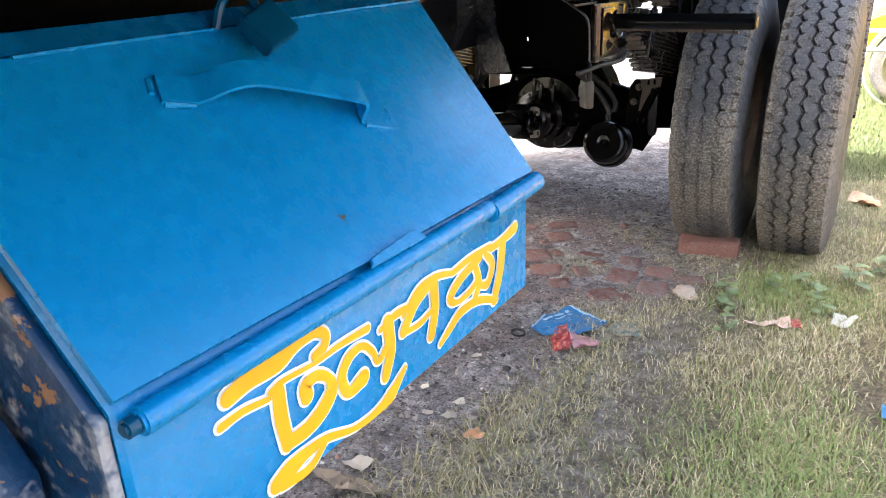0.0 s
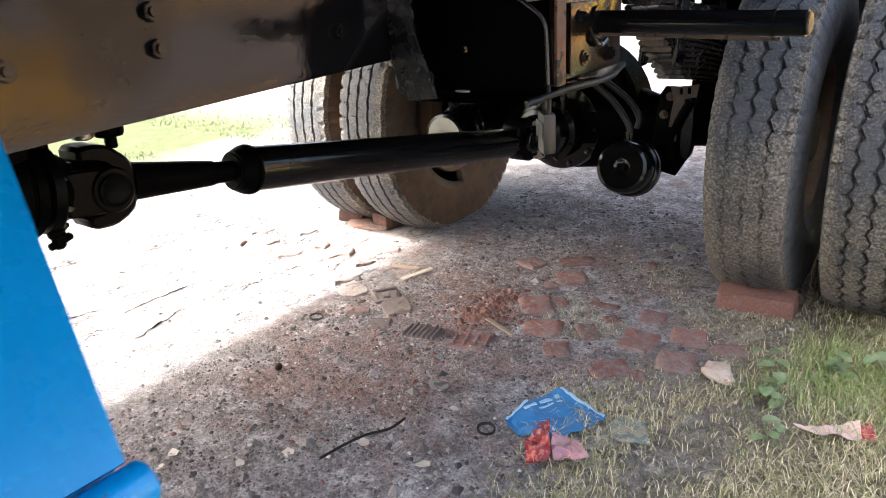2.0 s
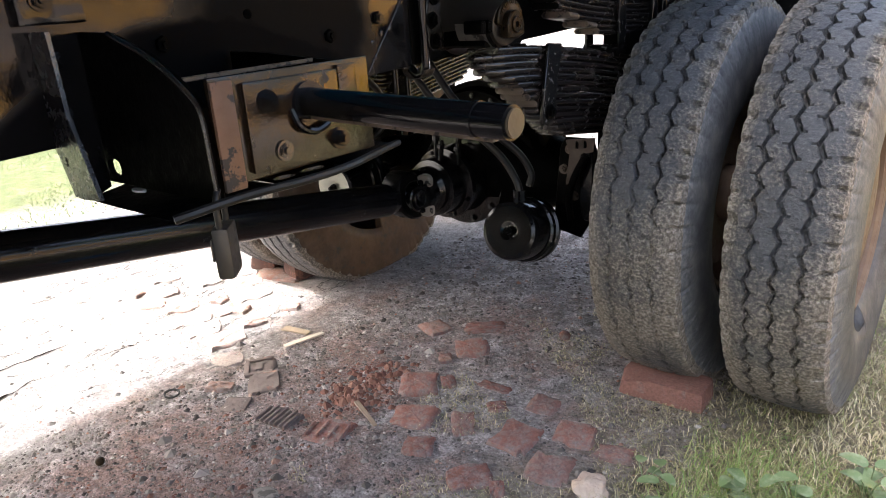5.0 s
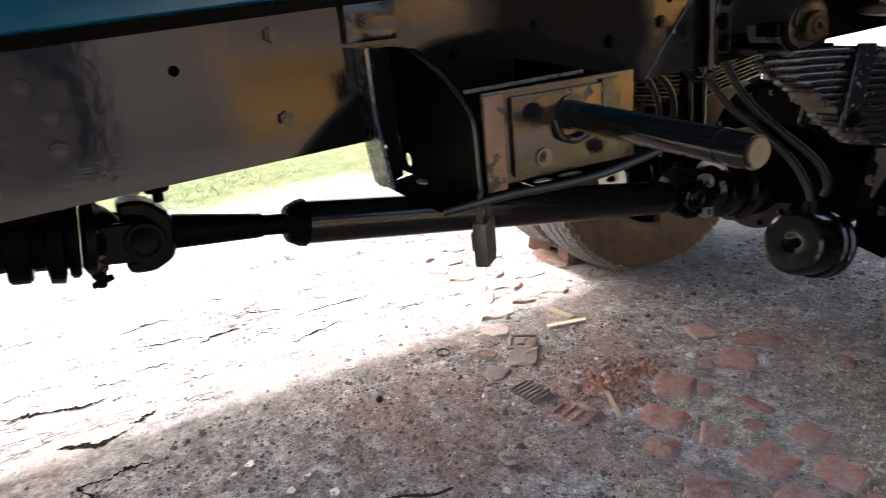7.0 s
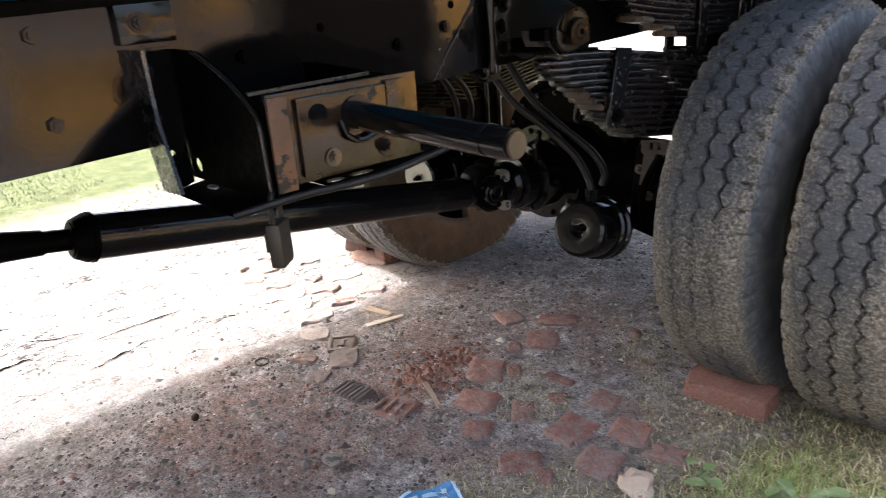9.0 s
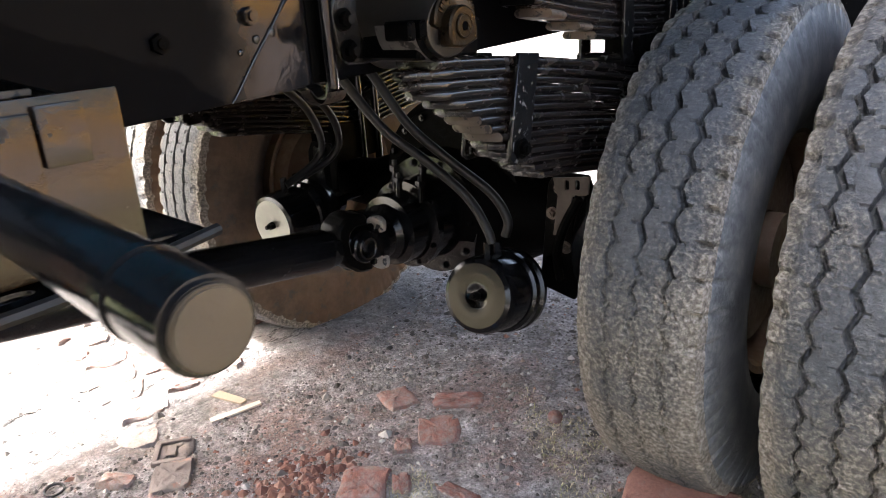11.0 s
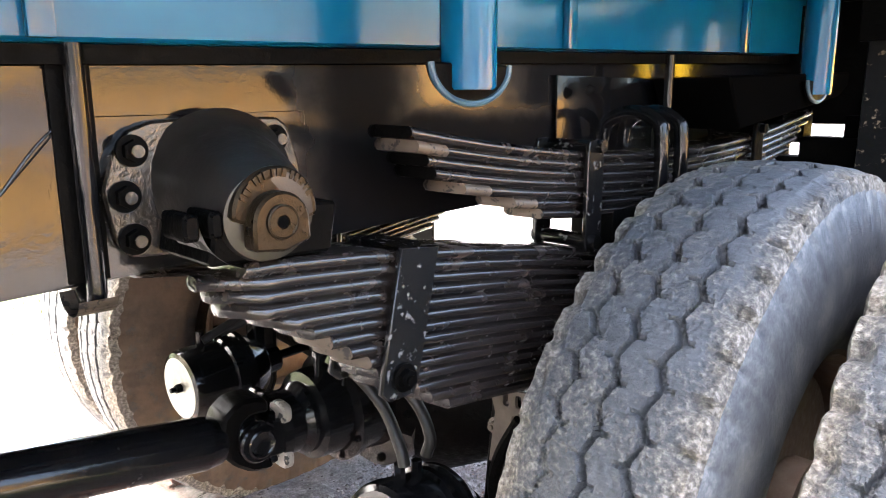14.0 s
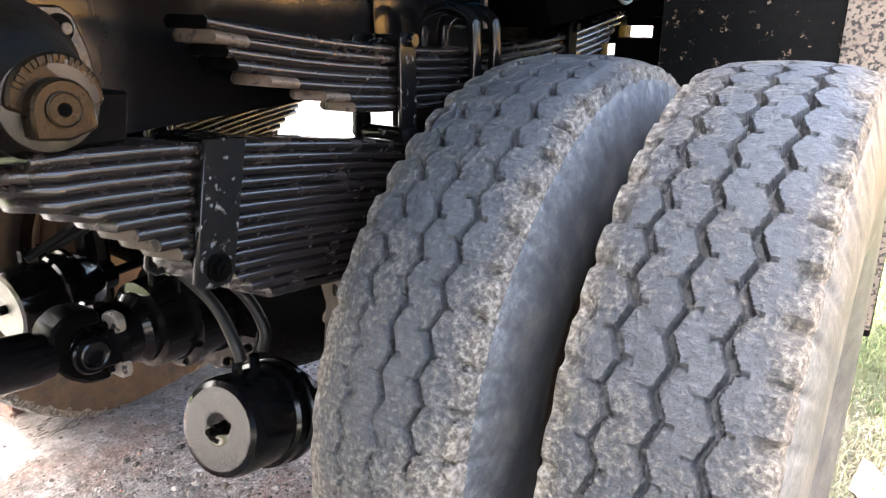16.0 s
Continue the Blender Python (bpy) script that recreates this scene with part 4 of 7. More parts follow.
KS_STROKES = (
    (((0.478, 0.796), (0.436, 0.787), (0.410, 0.773), (0.422, 0.762), (0.452, 0.763), (0.474, 0.771)), (0.0163, 0.0164, 0.0170, 0.0085, 0.0120, 0.0122)),
    (((0.464, 0.794), (0.474, 0.766), (0.462, 0.748)), (0.0146, 0.0171, 0.0139)),
    (((0.490, 0.796), (0.508, 0.776), (0.496, 0.757), (0.479, 0.760)), (0.0110, 0.0168, 0.0166, 0.0108)),
    (((0.535, 0.792), (0.528, 0.760), (0.512, 0.729)), (0.0266, 0.0251, 0.0233)),
    (((0.518, 0.726), (0.473, 0.744), (0.432, 0.747), (0.406, 0.737), (0.386, 0.728)), (0.0110, 0.0143, 0.0163, 0.0149, 0.0092)),
    (((0.417, 0.799), (0.457, 0.802), (0.503, 0.800)), (0.0099, 0.0106, 0.0106)),
    (((0.503, 0.797), (0.535, 0.798), (0.570, 0.803)), (0.0120, 0.0149, 0.0214)),
)


def brush(bm, line, grow, x):
    pairs = []
    for i, (q, w) in enumerate(line):
        way = (line[min(i + 1, len(line) - 1)][0] - line[max(i - 1, 0)][0]).normalized()
        side = Vector((0, -way.z, way.y)) * (w / 2 + grow)
        pairs.append((bm.verts.new((x, q.y + side.y, q.z + side.z)), bm.verts.new((x, q.y - side.y, q.z - side.z))))
    for a, b in zip(pairs, pairs[1:]):
        bm.faces.new((a[0], b[0], b[1], a[1]))
    for (q, w) in (line[0], line[-1]):
        r = w / 2 + grow
        bm.faces.new([bm.verts.new((x + 0.00001, q.y + r * math.cos(k * 0.5236), q.z + r * math.sin(k * 0.5236))) for k in range(12)])


edge_bm, fill_bm = bmesh.new(), bmesh.new()
for k, (pts, wide) in enumerate(T_STROKES + L_STROKES + B_STROKES + KS_STROKES):
    line = stroke(pts, [w * (0.92 - 0.7 * max(0.0, min(0.45, pts[0][0] - 0.15))) for w in wide])
    brush(edge_bm, line, 0.0026, 0.5372 + 0.00002 * k)
    brush(fill_bm, line, 0.0, 0.5382 + 0.00002 * k)
for bm in (edge_bm, fill_bm):
    for v in bm.verts:
        v.co.z = max(v.co.z, 0.7085)
part("letter_edge", edge_bm, M_WHITE, BOX, "white outline of the painted letters", smooth=False)
part("lettering", fill_bm, M_YELLOW, BOX, "yellow hand-painted Bengali word for tool box", smooth=False)

# ---- outrigger bracket with stub pipe ----
# brown base stands in for the ochre surroundings mirrored in the plates
M_OCHRE_TINT = coated("ochre_tinted_paint", (0.015, 0.0075, 0.0030), (0.009, 0.0048, 0.0024), (0.10, 0.24), chip=(0.012, 0.010, 0.009), chip_edge=(0.60, 0.66), chip_scale=22.0, bump=0.25, gloss=0.4)
M_PIPE_END = coated("brassy_worn_pipe_end", (0.055, 0.042, 0.026), (0.028, 0.022, 0.014), (0.35, 0.55), bump=0.4, gloss=0.4)
M_TONGUE = coated("glossy_flange_paint", (0.016, 0.016, 0.017), (0.010, 0.010, 0.011), (0.22, 0.32), bump=0.2, gloss=1.0)


def pierced(outline, holes, lift, thick, flat):
    """A sheet with holes cut through it."""
    bm = bmesh.new()

    def place(a, b, h):
        return {"x": (h, a, b), "y": (a, h, b), "z": (a, b, h)}[flat]
    edges = []
    for loop in [outline] + holes:
        vs = [bm.verts.new(place(a, b, lift)) for a, b in loop]
        edges += [bm.edges.new((vs[k], vs[(k + 1) % len(vs)])) for k in range(len(vs))]
    bmesh.ops.triangle_fill(bm, use_beauty=True, use_dissolve=False, edges=edges)
    r = bmesh.ops.extrude_face_region(bm, geom=bm.faces[:])
    bmesh.ops.translate(bm, verts=[v for v in r["geom"] if isinstance(v, bmesh.types.BMVert)], vec=Vector(place(0, 0, thick)))
    return bm


pts = [(0.02, 1.093), (0.105, 1.090), (0.195, 1.060), (0.258, 1.025), (0.284, 1.002), (0.290, 0.900), (0.284, 0.886), (0.02, 0.886)]
bm = pierced(pts, [squircle(0.042, 0.908, 0.036, 0.026, 4, 0.8), squircle(0.128, 0.957, 0.014, 0.012, 3, 1.0), squircle(0.024 + 0.012, 0.93, 0.012, 0.012, 3, 1.0)], 1.511, 0.008, "y")
BRK = part("outrigger_bracket", bm, M_SOOT, TRUCK, "black welded outrigger bracket with stub pipe")
bm = bmesh.new()
plate(bm, [(0.02, 1.045), (0.10, 1.043), (0.29, 1.03), (0.29, 0.905), (0.02, 0.90)], 1.748, 0.008, "y", 0.0015)
part("rear_gusset", bm, M_SOOT, BRK)
bm = pierced([(1.458, 1.097), (1.458, 0.897), (1.462, 0.889), (1.487, 0.869), (1.5105, 0.878), (1.5105, 1.097)], [squircle(1.482, 0.930, 0.011, 0.012, 4, 1.0)], 0.013, 0.008, "x")
part("mounting_flange", bm, M_RAIL, BRK)
bm = pierced([(0.013, 0.940), (0.036, 0.880), (0.060, 0.878), (0.107, 0.882), (0.088, 0.935), (0.066, 0.992), (0.062, 1.097), (0.013, 1.097)], [squircle(0.036, 0.928, 0.006, 0.014, 3, 0.6)], 1.4510, 0.006, "y")
part("front_flange", bm, M_TONGUE, BRK, "glossy black flange mirroring the light ground")
bm = bmesh.new()
block(bm, (0.013, 1.437, 1.105), (0.028, 1.525, 1.165), 0.003)
part("packing_plate", bm, M_RAIL, BRK)
part("bolt", hex_bolt((0.028, 1.469, 1.136), (1, 0, 0), 0.0115, 0.009), M_BLACK, BRK)
for z in (1.06, 0.985):
    part("bolt", hex_bolt((0.021, 1.478, z), (1, 0, 0), 0.010, 0.009), M_BLACK, BRK)
bm = bmesh.new()
vs = [bm.verts.new(p) for p in ((0.022, 1.492, 0.872), (0.050, 1.462, 0.874), (0.100, 1.4575, 0.876), (0.268, 1.452, 0.879), (0.287, 1.452, 0.880), (0.298, 1.500, 0.888), (0.298, 1.602, 0.888), (0.022, 1.602, 0.886))]
bm.faces.new(vs)
bmesh.ops.solidify(bm, geom=bm.faces[:], thickness=0.006)
part("bottom_plate", bm, M_SOOT, BRK)
# silver oval laid on as the glint of the bottom plate
bm = bmesh.new()
plate(bm, squircle(0.134, 1.492, 0.030, 0.013, 5, 1.0), 0.8885, 0.003, "z", 0.0005)
part("painted_glint", bm, M_SILVER, BRK, "bright oval standing in for a reflection on the plate")
bm = bmesh.new()
block(bm, (0.287, 1.516, 0.905), (0.297, 1.780, 1.036), 0.002)
part("outer_plate", bm, M_OCHRE_TINT, BRK)
# brown of this edge holds rust and the ochre reflection together
bm = bmesh.new()
block(bm, (0.298, 1.514, 0.900), (0.304, 1.545, 1.032), 0.002)
part("worn_edge_strip", bm, M_RUSTY, BRK, "bare brown worn steel edge")
bm = bmesh.new()
block(bm, (0.298, 1.557, 0.914), (0.306, 1.712, 1.026), 0.0025)
part("pad_plate", bm, M_OCHRE_TINT, BRK, "glossy square pad plate, ochre reflection put in as brown")
bm = bmesh.new()
block(bm, (0.298, 1.716, 0.985), (0.303, 1.75, 1.03), 0.0015)
part("stamped_tag", bm, M_OCHRE_TINT, BRK)
for y, z in ((1.589, 1.000), (1.703, 0.933)):
    part("bolt", hex_bolt((0.306, y, z), (1, 0, 0), 0.011, 0.012), M_BLACK, BRK)
part("bolt", hex_bolt((0.306, 1.606, 0.935), (1, 0, 0), 0.010, 0.006), M_FLANGE, BRK)
bm = bmesh.new()
rod(bm, (0.306, 1.655, 0.990), (0.640, 1.633, 0.985), 0.0185, seg=28, bevel=0.002)
part("stub_pipe", bm, M_BLACK, BRK)
bm = bmesh.new()
rod(bm, (0.590, 1.6363, 0.9857), (0.596, 1.6359, 0.9856), 0.0198, seg=28)
part("weld_ring", bm, M_BLACK, BRK)
bm = bmesh.new()
rod(bm, (0.6385, 1.6331, 0.985), (0.6425, 1.6329, 0.985), 0.0155, seg=28, bevel=0.001)
part("end_cap", bm, M_PIPE_END, BRK, "bare brownish pipe end")
bm = bmesh.new()
rod(bm, (0.306, 1.655, 0.990), (0.311, 1.655, 0.990), 0.027, seg=24)
part("pipe_collar", bm, M_BLACK, BRK)
bm = bmesh.new()
pipe(bm, [(0.307, 1.625, 0.985), (0.313, 1.632, 0.962), (0.314, 1.655, 0.952), (0.312, 1.680, 0.958)], 0.005, 8, 5)
part("weld_loop", bm, M_BLACK, BRK)
bm = bmesh.new()
plate(bm, [(0.300, 0.968), (0.600, 0.958), (0.600, 0.964), (0.300, 0.980)], 1.652, 0.014, "y", 0.001)
part("brace_strip", bm, M_LEAF_BARE, BRK, "dull steel strip under the stub pipe")
bm = bmesh.new()
pipe(bm, [(0.105, 1.509, 1.090), (0.195, 1.508, 1.060), (0.258, 1.508, 1.025), (0.284, 1.508, 1.000), (0.289, 1.508, 0.955), (0.291, 1.508, 0.892)], 0.0035, 6, 8)
part("weld_bead", bm, M_FLANGE, BRK)
bm = bmesh.new()
pipe(bm, [(0.284, 1.450, 0.882), (0.294, 1.475, 0.886), (0.301, 1.515, 0.890), (0.307, 1.56, 0.892), (0.316, 1.63, 0.892), (0.311, 1.71, 0.892), (0.290, 1.79, 0.893), (0.272, 1.858, 0.894)], 0.006, 8, 6)
part("tray_rim", bm, M_HOSE, BRK, "scuffed grey rounded rim of the tray")
slots = [squircle(0.277, 1.622, 0.020, 0.034, 4, 0.8), squircle(0.277, 1.672, 0.020, 0.044, 4, 0.8), squircle(0.247, 1.805, 0.012, 0.050, 4, 0.8), squircle(0.155, 1.821, 0.030, 0.012, 4, 0.8)]
bm = pierced([(0.02, 1.603), (0.309, 1.603), (0.314, 1.66), (0.307, 1.72), (0.287, 1.79), (0.270, 1.856), (0.112, 1.862), (0.02, 1.83)], slots, 0.889, 0.004, "z")
part("slotted_tray", bm, M_BLACK, BRK, "black slotted tray with chipped paint")

# pale colour of this thin bar stands in for a highlight along the edge
bm = bmesh.new()
plate(bm, [(0.238, 1.5195), (0.243, 1.5195), (0.221, 1.7475), (0.216, 1.7475)], 1.030, 0.006, "z", 0.001)
part("top_bar", bm, M_LEAF_BARE, BRK)
# ---- propeller shaft ----
AX = 3.08
SH = MID - 0.01


def shaft_z(y):
    return 0.707 - 0.157 * (y - 1.43)


def along_shaft(bm, spans, seg=32, bevel=0.002):
    for ya, yb, ra, rb in spans:
        rod(bm, (SH, ya, shaft_z(ya)), (SH, yb, shaft_z(yb)), ra, rb, seg=seg, bevel=bevel)
    return bm


SHAFT = part("propeller_shaft", along_shaft(bmesh.new(), [(1.425, 2.52, 0.050, 0.050), (2.515, 2.55, 0.050, 0.043)]), M_BLACK, TRUCK, "glossy black propeller shaft with joints")
part("seal_collar", along_shaft(bmesh.new(), [(1.392, 1.425, 0.040, 0.055), (1.425, 1.44, 0.055, 0.055)], bevel=0.004), M_SOOT, SHAFT)
part("splined_neck", along_shaft(bmesh.new(), [(1.30, 1.40, 0.023, 0.023), (1.15, 1.347, 0.037, 0.026)], bevel=0.006), M_SOOT, SHAFT)
JY, JZ = 1.100, 0.757
M_YOKE = coated("oily_black_forging", (0.0024, 0.0022, 0.0021), (0.0016, 0.0015, 0.0014), (0.34, 0.5), bump=0.4, bump_scale=80.0, gloss=0.06)
FORK = ((-0.038, 0.073), (-0.010, 0.079), (0.018, 0.077), (0.040, 0.062), (0.056, 0.046), (0.060, 0.024), (0.052, -0.037), (0.038, -0.053), (0.004, -0.072), (-0.036, -0.075), (-0.046, -0.066),
        (-0.044, -0.048), (-0.018, -0.043), (0.006, -0.034), (0.020, -0.016), (0.024, 0.011), (0.018, 0.030), (0.004, 0.042), (-0.016, 0.046), (-0.040, 0.045))


def fork(y, z, way):
    """A forged yoke with an ear above and one below, its open side turned away from the shaft."""
    return plate(bmesh.new(), [(y + way * a, z + b - 0.157 * way * a) for a, b in FORK], SH - 0.036, 0.072, "x", 0.007)


bm = fork(JY, JZ, 1)
part("shaft_yoke", bm, M_YOKE, SHAFT)
bm = bmesh.new()
rod(bm, (SH, JY - 0.008, JZ - 0.062), (SH, JY + 0.004, JZ + 0.066), 0.021, seg=24, bevel=0.004)
rod(bm, (SH - 0.062, JY, JZ), (SH + 0.062, JY, JZ), 0.022, seg=24, bevel=0.004)
bmesh.ops.create_icosphere(bm, subdivisions=3, radius=0.036, matrix=Matrix.Translation((SH, JY, JZ)))
part("joint_cross", bm, M_SOOT, SHAFT)
bm = bmesh.new()
for s in (1, -1):
    plate(bm, squircle(JY - 0.002, JZ, 0.082, 0.084, 8, 1.0), SH + s * 0.046, s * 0.018, "x", 0.004)
    plate(bm, [(1.012, 0.806), (1.050, 0.804), (1.098, 0.797), (1.098, 0.717), (1.050, 0.722), (1.012, 0.728)], SH + s * 0.045, s * 0.015, "x", 0.004)
lathe(bm, [(0.0, 0.030), (0.0, 0.060), (0.010, 0.074), (0.026, 0.077), (0.030, 0.070), (0.052, 0.056), (0.072, 0.036)], (SH, 0.985, shaft_z(0.985)), (0, 1, -0.157), 36, close=True)
part("flange_yoke", bm, M_YOKE, SHAFT)
for s in (1, -1):
    bm = bmesh.new()
    lathe(bm, [(0.0, 0.030), (0.006, 0.030), (0.008, 0.026), (0.005, 0.022), (0.005, 0.001)], (SH + s * 0.064, JY - 0.002, JZ), (s, 0, 0), 28)
    part("bearing_cap", bm, M_YOKE, SHAFT)
bm = along_shaft(bmesh.new(), [(0.962, 0.984, 0.079, 0.079), (0.90, 0.965, 0.060, 0.060), (0.86, 0.90, 0.082, 0.082), (-3.2, 0.86, 0.058, 0.058)], bevel=0.004)
part("front_shaft", bm, M_SOOT, SHAFT)
for k in range(8):
    a = 2 * math.pi * (k + 0.5) / 8
    part("bolt", hex_bolt((SH + 0.066 * math.cos(a), 1.008, shaft_z(1.008) + 0.066 * math.sin(a)), (0, 1, -0.157), 0.009, 0.010, False), M_BLACK, SHAFT)
bm = bmesh.new()
block(bm, (SH - 0.14, 0.88, shaft_z(0.9) + 0.06), (SH + 0.13, 0.95, shaft_z(0.9) + 0.16), 0.014)
lathe(bm, [(0.0, 0.070), (0.004, 0.086), (0.030, 0.088), (0.034, 0.070)], (SH, 0.925, shaft_z(0.925)), (0, 1, -0.157), 36, close=True)
HANG = part("centre_bearing_hanger", bm, M_SOOT, TRUCK)
bm = bmesh.new()
lathe(bm, [(0.0, 0.007), (0.004, 0.011), (0.020, 0.011), (0.022, 0.014), (0.030, 0.014)], (SH + 0.02, 1.002, 0.672), (0, 0, 1), 16, close=True)
rod(bm, (SH + 0.02, 0.984, 0.678), (SH + 0.02, 1.026, 0.690), 0.007, seg=10, bevel=0.002)
rod(bm, (SH + 0.02, 1.000, 0.695), (SH + 0.02, 0.996, 0.735), 0.013, seg=16, bevel=0.002)
part("grease_fitting", bm, M_SOOT, HANG)
bm = bmesh.new()
lathe(bm, [(0.0, 0.009), (0.002, 0.011), (0.020, 0.011), (0.022, 0.023), (0.027, 0.026), (0.046, 0.026), (0.055, 0.018), (0.13, 0.018)], (SH, 1.144, 0.818), (0, 0, 1), 20, close=True)
part("stop_bolt", bm, M_SOOT, HANG)
bm = bmesh.new()
lathe(bm, [(0.0, 0.012), (0.003, 0.018), (0.028, 0.019), (0.030, 0.013), (0.10, 0.013)], (SH, 1.096, 0.842), (0, 0, 1), 18, close=True)
part("plain_nut", bm, M_STEEL, HANG, "pale plated nut")
bm = bmesh.new()
lathe(bm, [(0.0, 0.008), (0.003, 0.014), (0.022, 0.014), (0.024, 0.010), (0.05, 0.011)], (SH + 0.01, 1.018, 0.815), (0, 0, 1), 14, close=True)
part("breather", bm, M_SOOT, HANG)

# tan silencer, seen low beside the front shaft
bm = bmesh.new()
pts = squircle(-0.58, 0.635, 0.20, 0.11, 8, 0.55)
plate(bm, pts, -0.10, 0.86, "y", 0.012)
sil = part("silencer", bm, M_TAN, TRUCK, "tan heat-stained exhaust silencer")
for y in (0.30, 0.55, 0.69):
    bm = bmesh.new()
    plate(bm, squircle(-0.58, 0.635, 0.205, 0.115, 8, 0.55), y, 0.006, "y")
    part("seam_band", bm, M_TAN, sil)

# ---- rear axle ----
M_LUG = coated("chipped_pale_lug", (0.30, 0.265, 0.225), (0.16, 0.135, 0.11), (0.4, 0.6), chip=(0.010, 0.009, 0.009), chip_edge=(0.54, 0.58), chip_scale=40.0, bump=0.3)
bm = bmesh.new()
lathe(bm, [(-0.80, 0.060), (-0.62, 0.066), (-0.40, 0.078), (-0.26, 0.12), (-0.14, 0.185), (0, 0.20), (0.14, 0.185), (0.26, 0.12), (0.40, 0.078), (0.62, 0.066), (0.80, 0.060)], (MID, AX, 0.524), (1, 0, 0), 40, close=True)
HOUSE = [(MID + (0.27 if s > 0 else 0.20) * math.cos(a), 0.545 + (0.285 if s > 0 else 0.20) * s) for a in np.linspace(0, 2 * math.pi, 41)[:-1] for s in (math.sin(a),)]
AXLE = part("rear_axle", bm, M_SOOT, TRUCK, "black banjo axle casing with differential")
bm = bmesh.new()
lathe(bm, [(0, 0.055), (0.02, 0.075), (0.035, 0.075), (0.04, 0.092), (0.10, 0.098), (0.105, 0.118), (0.125, 0.118), (0.13, 0.108), (0.20, 0.118), (0.205, 0.165), (0.235, 0.17), (0.24, 0.16), (0.34, 0.175)], (SH, 2.70, 0.520), (0, 1, 0.0), 40, close=True)
part("differential_nose", bm, M_BLACK, AXLE)
bm = bmesh.new()
ring = [bm.verts.new((x, AX - 0.10, z)) for x, z in HOUSE]
bm.faces.new(ring)
r = bmesh.ops.extrude_face_region(bm, geom=bm.faces[:])
bmesh.ops.translate(bm, verts=[v for v in r["geom"] if isinstance(v, bmesh.types.BMVert)], vec=(0, 0.20, 0))
bmesh.ops.bevel(bm, geom=[e for e in bm.edges if abs(e.verts[0].co.y - e.verts[1].co.y) < 0.01], offset=0.03, segments=3, affect="EDGES")
part("banjo_housing", bm, M_SOOT, AXLE, "tall rounded black housing of the differential")
for k in range(9):
    a = math.pi * (0.06 + 0.11 * k)
    part("bolt", hex_bolt((MID + 0.225 * math.cos(a), AX - 0.10, 0.545 + 0.24 * math.sin(a)), (0, -1, 0), 0.010, 0.012, False), M_BLACK, AXLE)
for k in range(10):
    a = 2 * math.pi * k / 10
    part("bolt", hex_bolt((SH + 0.148 * math.cos(a), 2.906, 0.52 + 0.148 * math.sin(a)), (0, -1, 0), 0.011, 0.012, False), M_BLACK, AXLE)
for k in range(8):
    a = 2 * math.pi * (k + 0.5) / 8
    part("bolt", hex_bolt((SH + 0.107 * math.cos(a), 2.807, 0.52 + 0.107 * math.sin(a)), (0, -1, 0), 0.008, 0.010, False), M_BLACK, AXLE)
bm = bmesh.new()
lathe(bm, [(0, 0.05), (0.0, 0.072), (0.018, 0.075), (0.022, 0.066), (0.05, 0.066)], (SH, 2.652, 0.522), (0, 1, 0.0), 32, close=True)
part("joint_flange", bm, M_BLACK, AXLE)
for k in range(4):
    a = math.pi / 4 + math.pi / 2 * k
    bm = bmesh.new()
    plate(bm, squircle(SH + 0.062 * math.cos(a), 0.522 + 0.066 * math.sin(a), 0.056, 0.044, 5, 0.75), 2.650, 0.020, "y", 0.004)
    part("flange_lug", bm, M_LUG if k in (0, 3) else M_BLACK, AXLE)
    part("bolt", hex_bolt((SH + 0.060 * math.cos(a), 2.645, 0.522 + 0.064 * math.sin(a)), (0, -1, 0), 0.009, 0.009, False), M_BLACK, AXLE)
part("shaft_yoke", fork(2.602, 0.530, -1), M_YOKE, SHAFT)
bm = bmesh.new()
rod(bm, (SH, 2.602, 0.530 - 0.066), (SH, 2.602, 0.530 + 0.066), 0.022, seg=24, bevel=0.004)
rod(bm, (SH - 0.066, 2.602, 0.530), (SH + 0.066, 2.602, 0.530), 0.023, seg=24, bevel=0.004)
bmesh.ops.create_icosphere(bm, subdivisions=3, radius=0.040, matrix=Matrix.Translation((SH, 2.602, 0.530)))
for s in (1, -1):
    plate(bm, squircle(2.602, 0.530, 0.080, 0.080, 8, 1.0), SH + s * 0.047, s * 0.019, "x", 0.004)
    plate(bm, [(2.604, 0.567), (2.648, 0.562), (2.660, 0.556), (2.660, 0.490), (2.648, 0.488), (2.604, 0.493)], SH + s * 0.046, s * 0.015, "x", 0.004)
    lathe(bm, [(0.0, 0.029), (0.006, 0.029), (0.008, 0.025), (0.005, 0.021), (0.005, 0.001)], (SH + s * 0.065, 2.602, 0.530), (s, 0, 0), 28)
part("rear_joint", bm, M_BLACK, SHAFT)


# ---- brake gear ----
M_SLOT = coated("brown_dusty_bracket", (0.075, 0.052, 0.038), (0.035, 0.026, 0.020), (0.6, 0.85), bump=0.4)


